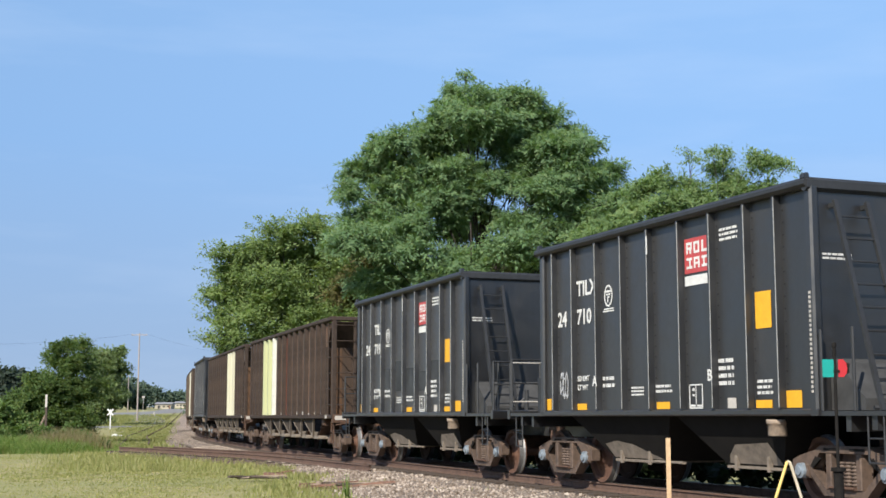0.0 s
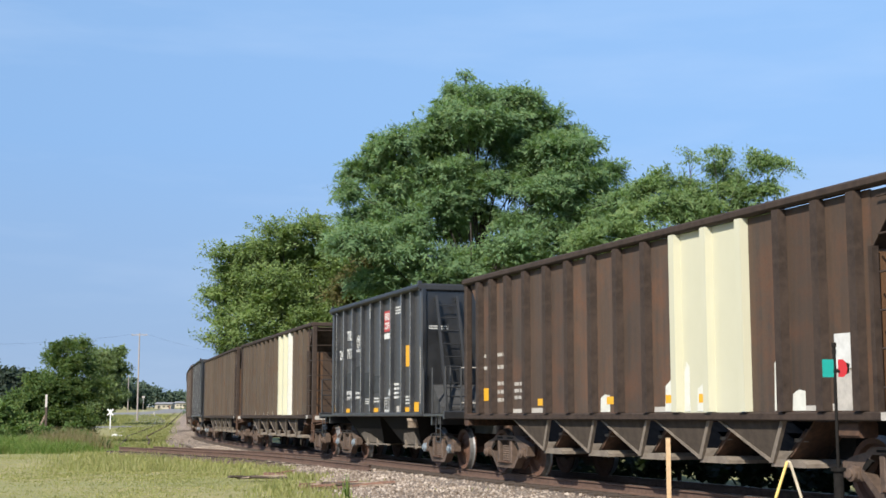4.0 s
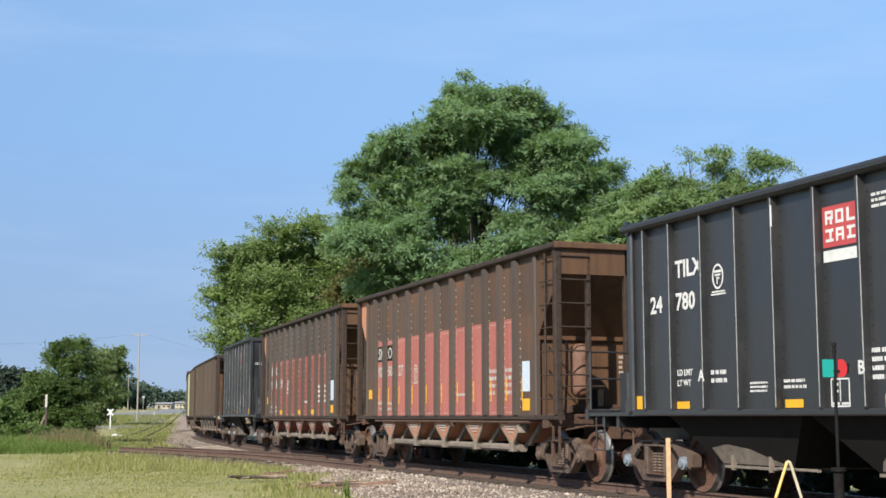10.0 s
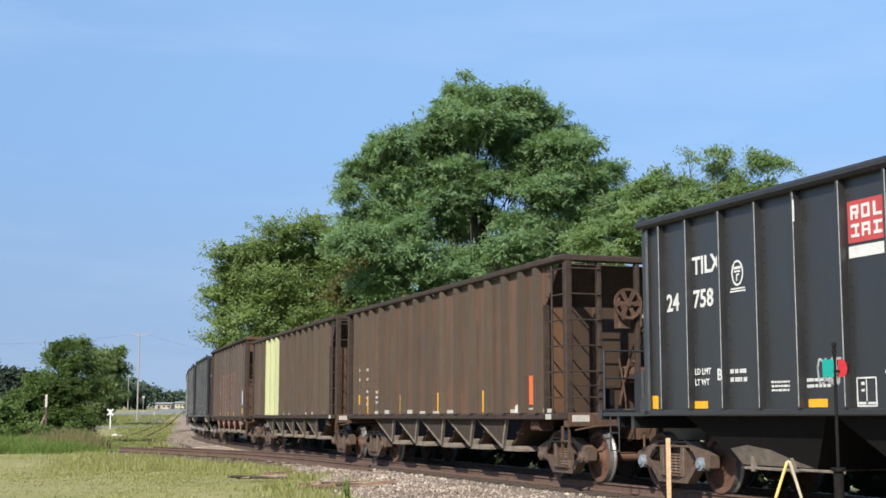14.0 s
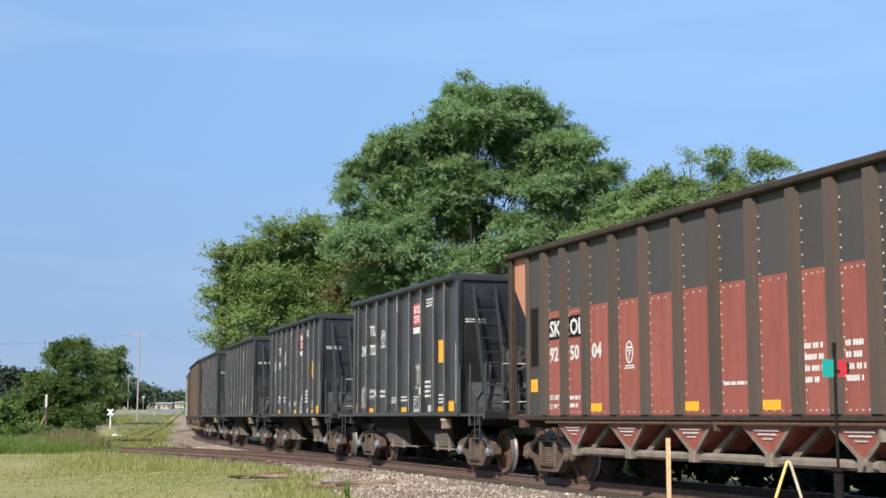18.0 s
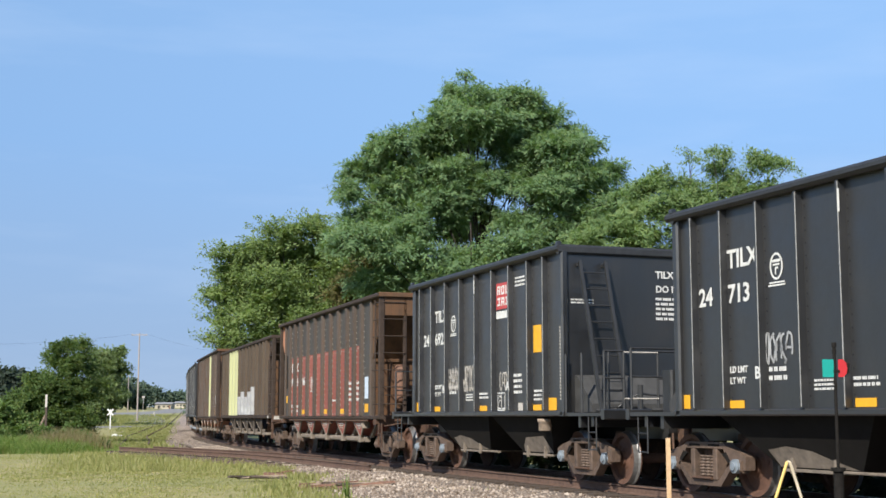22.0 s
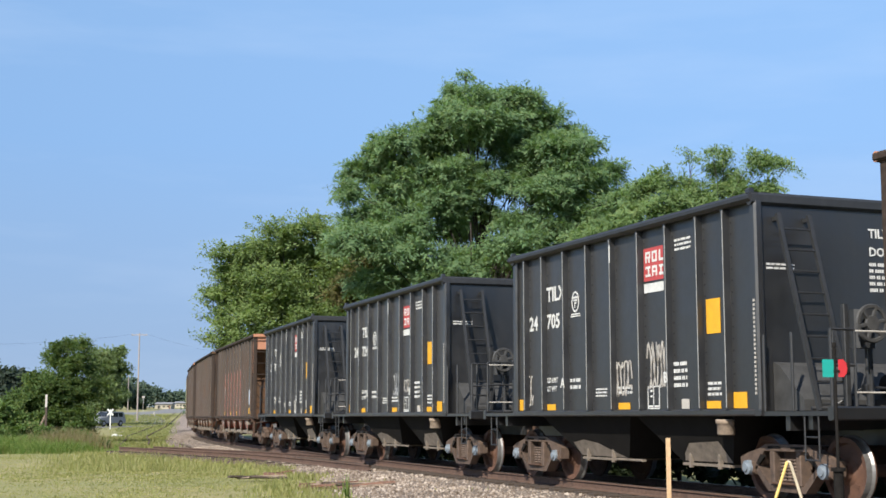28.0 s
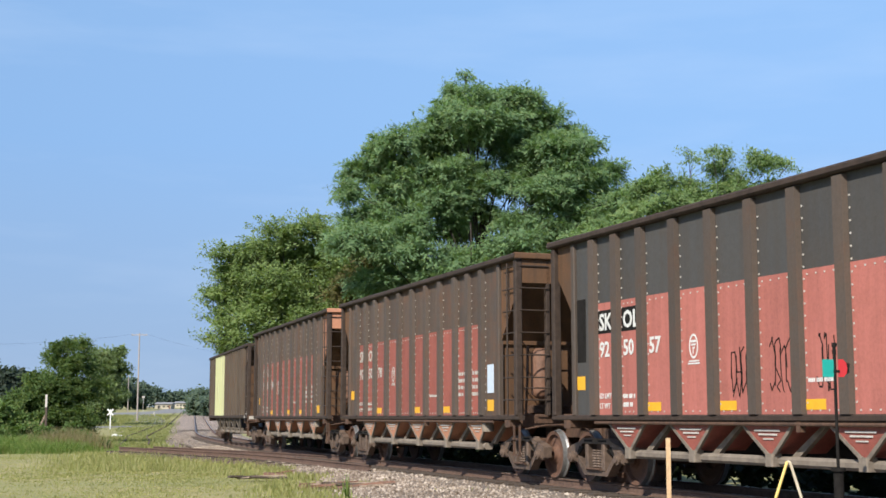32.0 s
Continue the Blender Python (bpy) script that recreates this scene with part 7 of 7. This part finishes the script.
        emblem(car, -1.72, 2.26, .125, .19, -1.506, white)
    word(car, "LD LMT", -4.78, 1.50, .09, -1.51, white)
    word(car, "LT WT", -4.78, 1.33, .09, -1.51, white)
    bars(car, -3.94, 1.32, .4, .28, 2, -1.506, white, 22)
    bars(car, 1.10, 1.62, .6, .1, 1, -1.506, white, 23)
    bars(car, 3.06, 1.6, .42, .6, 4, -1.506, white, 24)
    bars(car, 3.92, 1.6, .4, .6, 4, -1.506, white, 25)
    for x in () if stripes else yellows:
        decal(car, x, x + .42, 1.28, 1.42, M_YELLOW, -1.506, "yellow_square")
    decal(car, -5.62, -5.32, 1.66, 1.90, M_YELLOW, -1.506, "yellow_square")
    decal(car, 4.80, 5.15, 1.31, 1.54, M_YELLOW, -1.506, "yellow_square")
    if dark_patch:
        decal(car, -5.60, -5.28, 2.15, 3.27, M_UNDER, -1.506, "dark_patch", "dull black painted-out patch")
    if card:
        decal(car, 4.80, 5.16, 1.68, 2.27, M_BLUEWHITE, -1.506, "pale_placard", "pale blue tag placard")
    for x, z, w, h, seed in tags:
        scrawl(car, x, z, w, h, seed, M_UNDER, -1.506, 5, .010)
    if stripes:
        for i in range(len(S_RIBS)):
            decal(car, S_RIBS[i] + .2, S_RIBS[i] + .25, 1.5, 1.95, M_YELLOW, -1.506, "yellow_stripe")
    bars(car, .25, 2.0, .5, .4, 4, seed=26, end=5.504, mat=M_FADEWHITE)
    return car


def build_train():
    w, s = M_SALMON, None
    cars = [
        ("T", lambda: black_car("24710", tag=((-3.5, 1.5, .3, .5, 2),))),
        ("T", lambda: black_car("24719", True, buffed=(-1.94, -1.02, -.12, .84, 1.74, 2.66))),
        ("K", lambda: brown_car("KCSX", "78533", ivory=(2, 3), patch=(6,), white_card=3.75, dark_ribs=True, white_edge=True)),
        ("K", lambda: brown_car(None, None, ivory=(8, 9), dark=True, orange=False, white_card=5.4, dark_ribs=True, primer=M_CREAMPRIMER, whitened=((-1.1, -.75, .3), (1.1, 1.5, .5), (1.68, 1.85, .75), (2.05, 2.42, .42), (4.05, 4.28, .8), (4.46, 4.75, .28), (5.0, 5.15, .9)))),
        ("T", lambda: black_car("24717", True, buffed=(-2.86, -1.94, -1.02, -.12, .84))),
        ("K", lambda: brown_car("SKOL", "78588", ivory=(8, 9), white_edge=True, cream=True, primer=M_CREAMPRIMER)),
        ("K", lambda: brown_car("SKOL", "78640", white_card=3.75, cream=True)),
        ("T", lambda: black_car("24780")),
        ("S", lambda: red_car("925027", rear_paint=w, end_paint=None, tone=M_RED_FADED, stripes=True, faded=True, dark_patch=False, black_back=True, top=M_BROWN)),
        ("S", lambda: red_car("925115", rear_paint=w)),
        ("T", lambda: black_car("24758", True, tag=((.2, 1.6, .5, .35, 6),))),
        ("K", lambda: brown_car(None, None, wheel=True, strips=(-5.5, -2.67, .12, 2.95, 5.62), whitened=((4.0, 4.3, .75), (4.7, 4.95, .16), (-6.5, -6.36, .3)))),
        ("K", lambda: brown_car("SKOL", "78747", ivory=(2, 3), dark=True, orange=False, patched=True)),
        ("S", lambda: red_car("925004", rear_paint=w, black_back=True)),
        ("T", lambda: black_car("24722", tag=((-3.55, 1.4, .35, .6, 3), (1.1, 1.85, .55, .6, 5)))),
        ("T", lambda: black_car("24715", True, tag=((-3.5, 2.3, .4, .9, 8),))),
        ("T", lambda: black_car("24713", True, tag=((-1.9, 1.9, .6, .45, 4), (.9, 1.6, .6, .7, 9)))),
        ("T", lambda: black_car("24692", True, tag=((-1.9, 1.75, .7, .55, 7), (-.95, 1.7, .7, .6, 11), (1.1, 1.7, .6, .4, 13)))),
        ("S", lambda: red_car("925106", rear_paint=w)),
        ("K", lambda: brown_car(None, None, ivory=(2, 3), dark=True, overspray=(-1.9, 3.6))),
        ("S", lambda: red_car("925087", mark="FURX", ivory=(7, 8), rear_paint=w, faded=True, dark_patch=False, top=M_BROWN)),
        ("T", lambda: black_car("24705", tag=((-3.75, 1.38, .3, .6, 15), (-.3, 1.52, .75, .6, 17), (.98, 1.62, .66, .78, 19)))),
        ("T", lambda: black_car("24724", tag=((1.0, 1.8, .55, .3, 21), (.1, 1.7, .4, .6, 10)))),
        ("T", lambda: black_car("24701", True, tag=((.9, 1.35, .7, .4, 23),))),
        ("S", lambda: red_car("925057", rear_paint=s, end_paint=w, black_back=True, tone=M_RED_FADED, yellows=(-3.14, -1.02, 1.04, 2.99), tags=((-.7, 1.45, .5, .75, 31), (.25, 1.5, .5, .8, 33), (1.3, 1.5, .5, .8, 35)))),
        ("S", lambda: red_car("925078", rear_paint=s, faded=True, dark_patch=False, top=M_BROWN_DARK)),
        ("S", lambda: red_car("925078", rear_paint=s, end_paint=w, faded=True, dark_patch=False, card=False, top=M_BROWN_DARK)),
        ("K", lambda: brown_car(None, None, ivory=(2, 3, 4), orange=False)),
    ]
    train, c, prev = [], 23.736, None
    slack = {4: .12, 5: -.12, 6: -.28, 7: .05, 10: .1, 11: .16, 12: -.13, 14: .1, 15: .15, 16: .1, 17: .1, 19: -.12, 21: -.1, 22: -.17}      # slack in the couplers
    for i, (kind, make) in enumerate(cars):
        if prev:
            c += (LENGTH[prev] + LENGTH[kind]) / 2
        prev = kind
        train.append((make(), c + slack.get(i, 0.0), TRUCKS[kind]))
    return train


TRAIN = build_train()


# ================= motions =================
def motions():
    where = {}
    for car, centre, half in TRAIN:
        where[car] = centre
        walk(car, [(float(i), car_pose(centre - travelled(float(i)), half)) for i in range(33)])
    # wheels roll while their car is near
    for ws, car, ax in WHEELSETS:
        def spun(t):
            return math.degrees(travelled(t) / 0.457)
        rest = lambda t: pose(ax, 0, .457, 0, spun(t), 0)
        near = [i / 15 for i in range(481) if 6 < where[car] - travelled(i / 15) < 58]
        times = sorted(set([0.0] + near + [32.0])) if near else [0.0, 32.0]
        rows = []
        first, last = (near[0], near[-1]) if near else (0.0, 0.0)
        for t in times:
            rows.append((t, rest(min(max(t, first), last))))
        walk(ws, rows)
    # the road car comes down the road and turns off behind the tree
    way = [(0, -110, 254), (18, 60, 275), (22, 190, 295), (24, 255, 300), (25.5, 264, 250), (26.4, 268, 196), (26.9, 260, 176), (27.2, 246, 168), (27.5, 227, 163.5), (27.9, 200, 160), (28.4, 167, 157.5), (29.2, 110, 153.5), (30.5, 15, 143), (32, -95, 130)]
    pts = [(t, Vector((spot_on(px, d), d, rise(d) + .10))) for t, px, d in way]
    rows = []
    for i, (t, p) in enumerate(pts):
        v = pts[min(i + 1, len(pts) - 1)][1] - pts[max(i - 1, 0)][1]
        rows.append((t, Matrix.LocRotScale(p, Euler((0, 0, math.atan2(v.y, v.x))), None)))
    walk(SUV, rows)


motions()
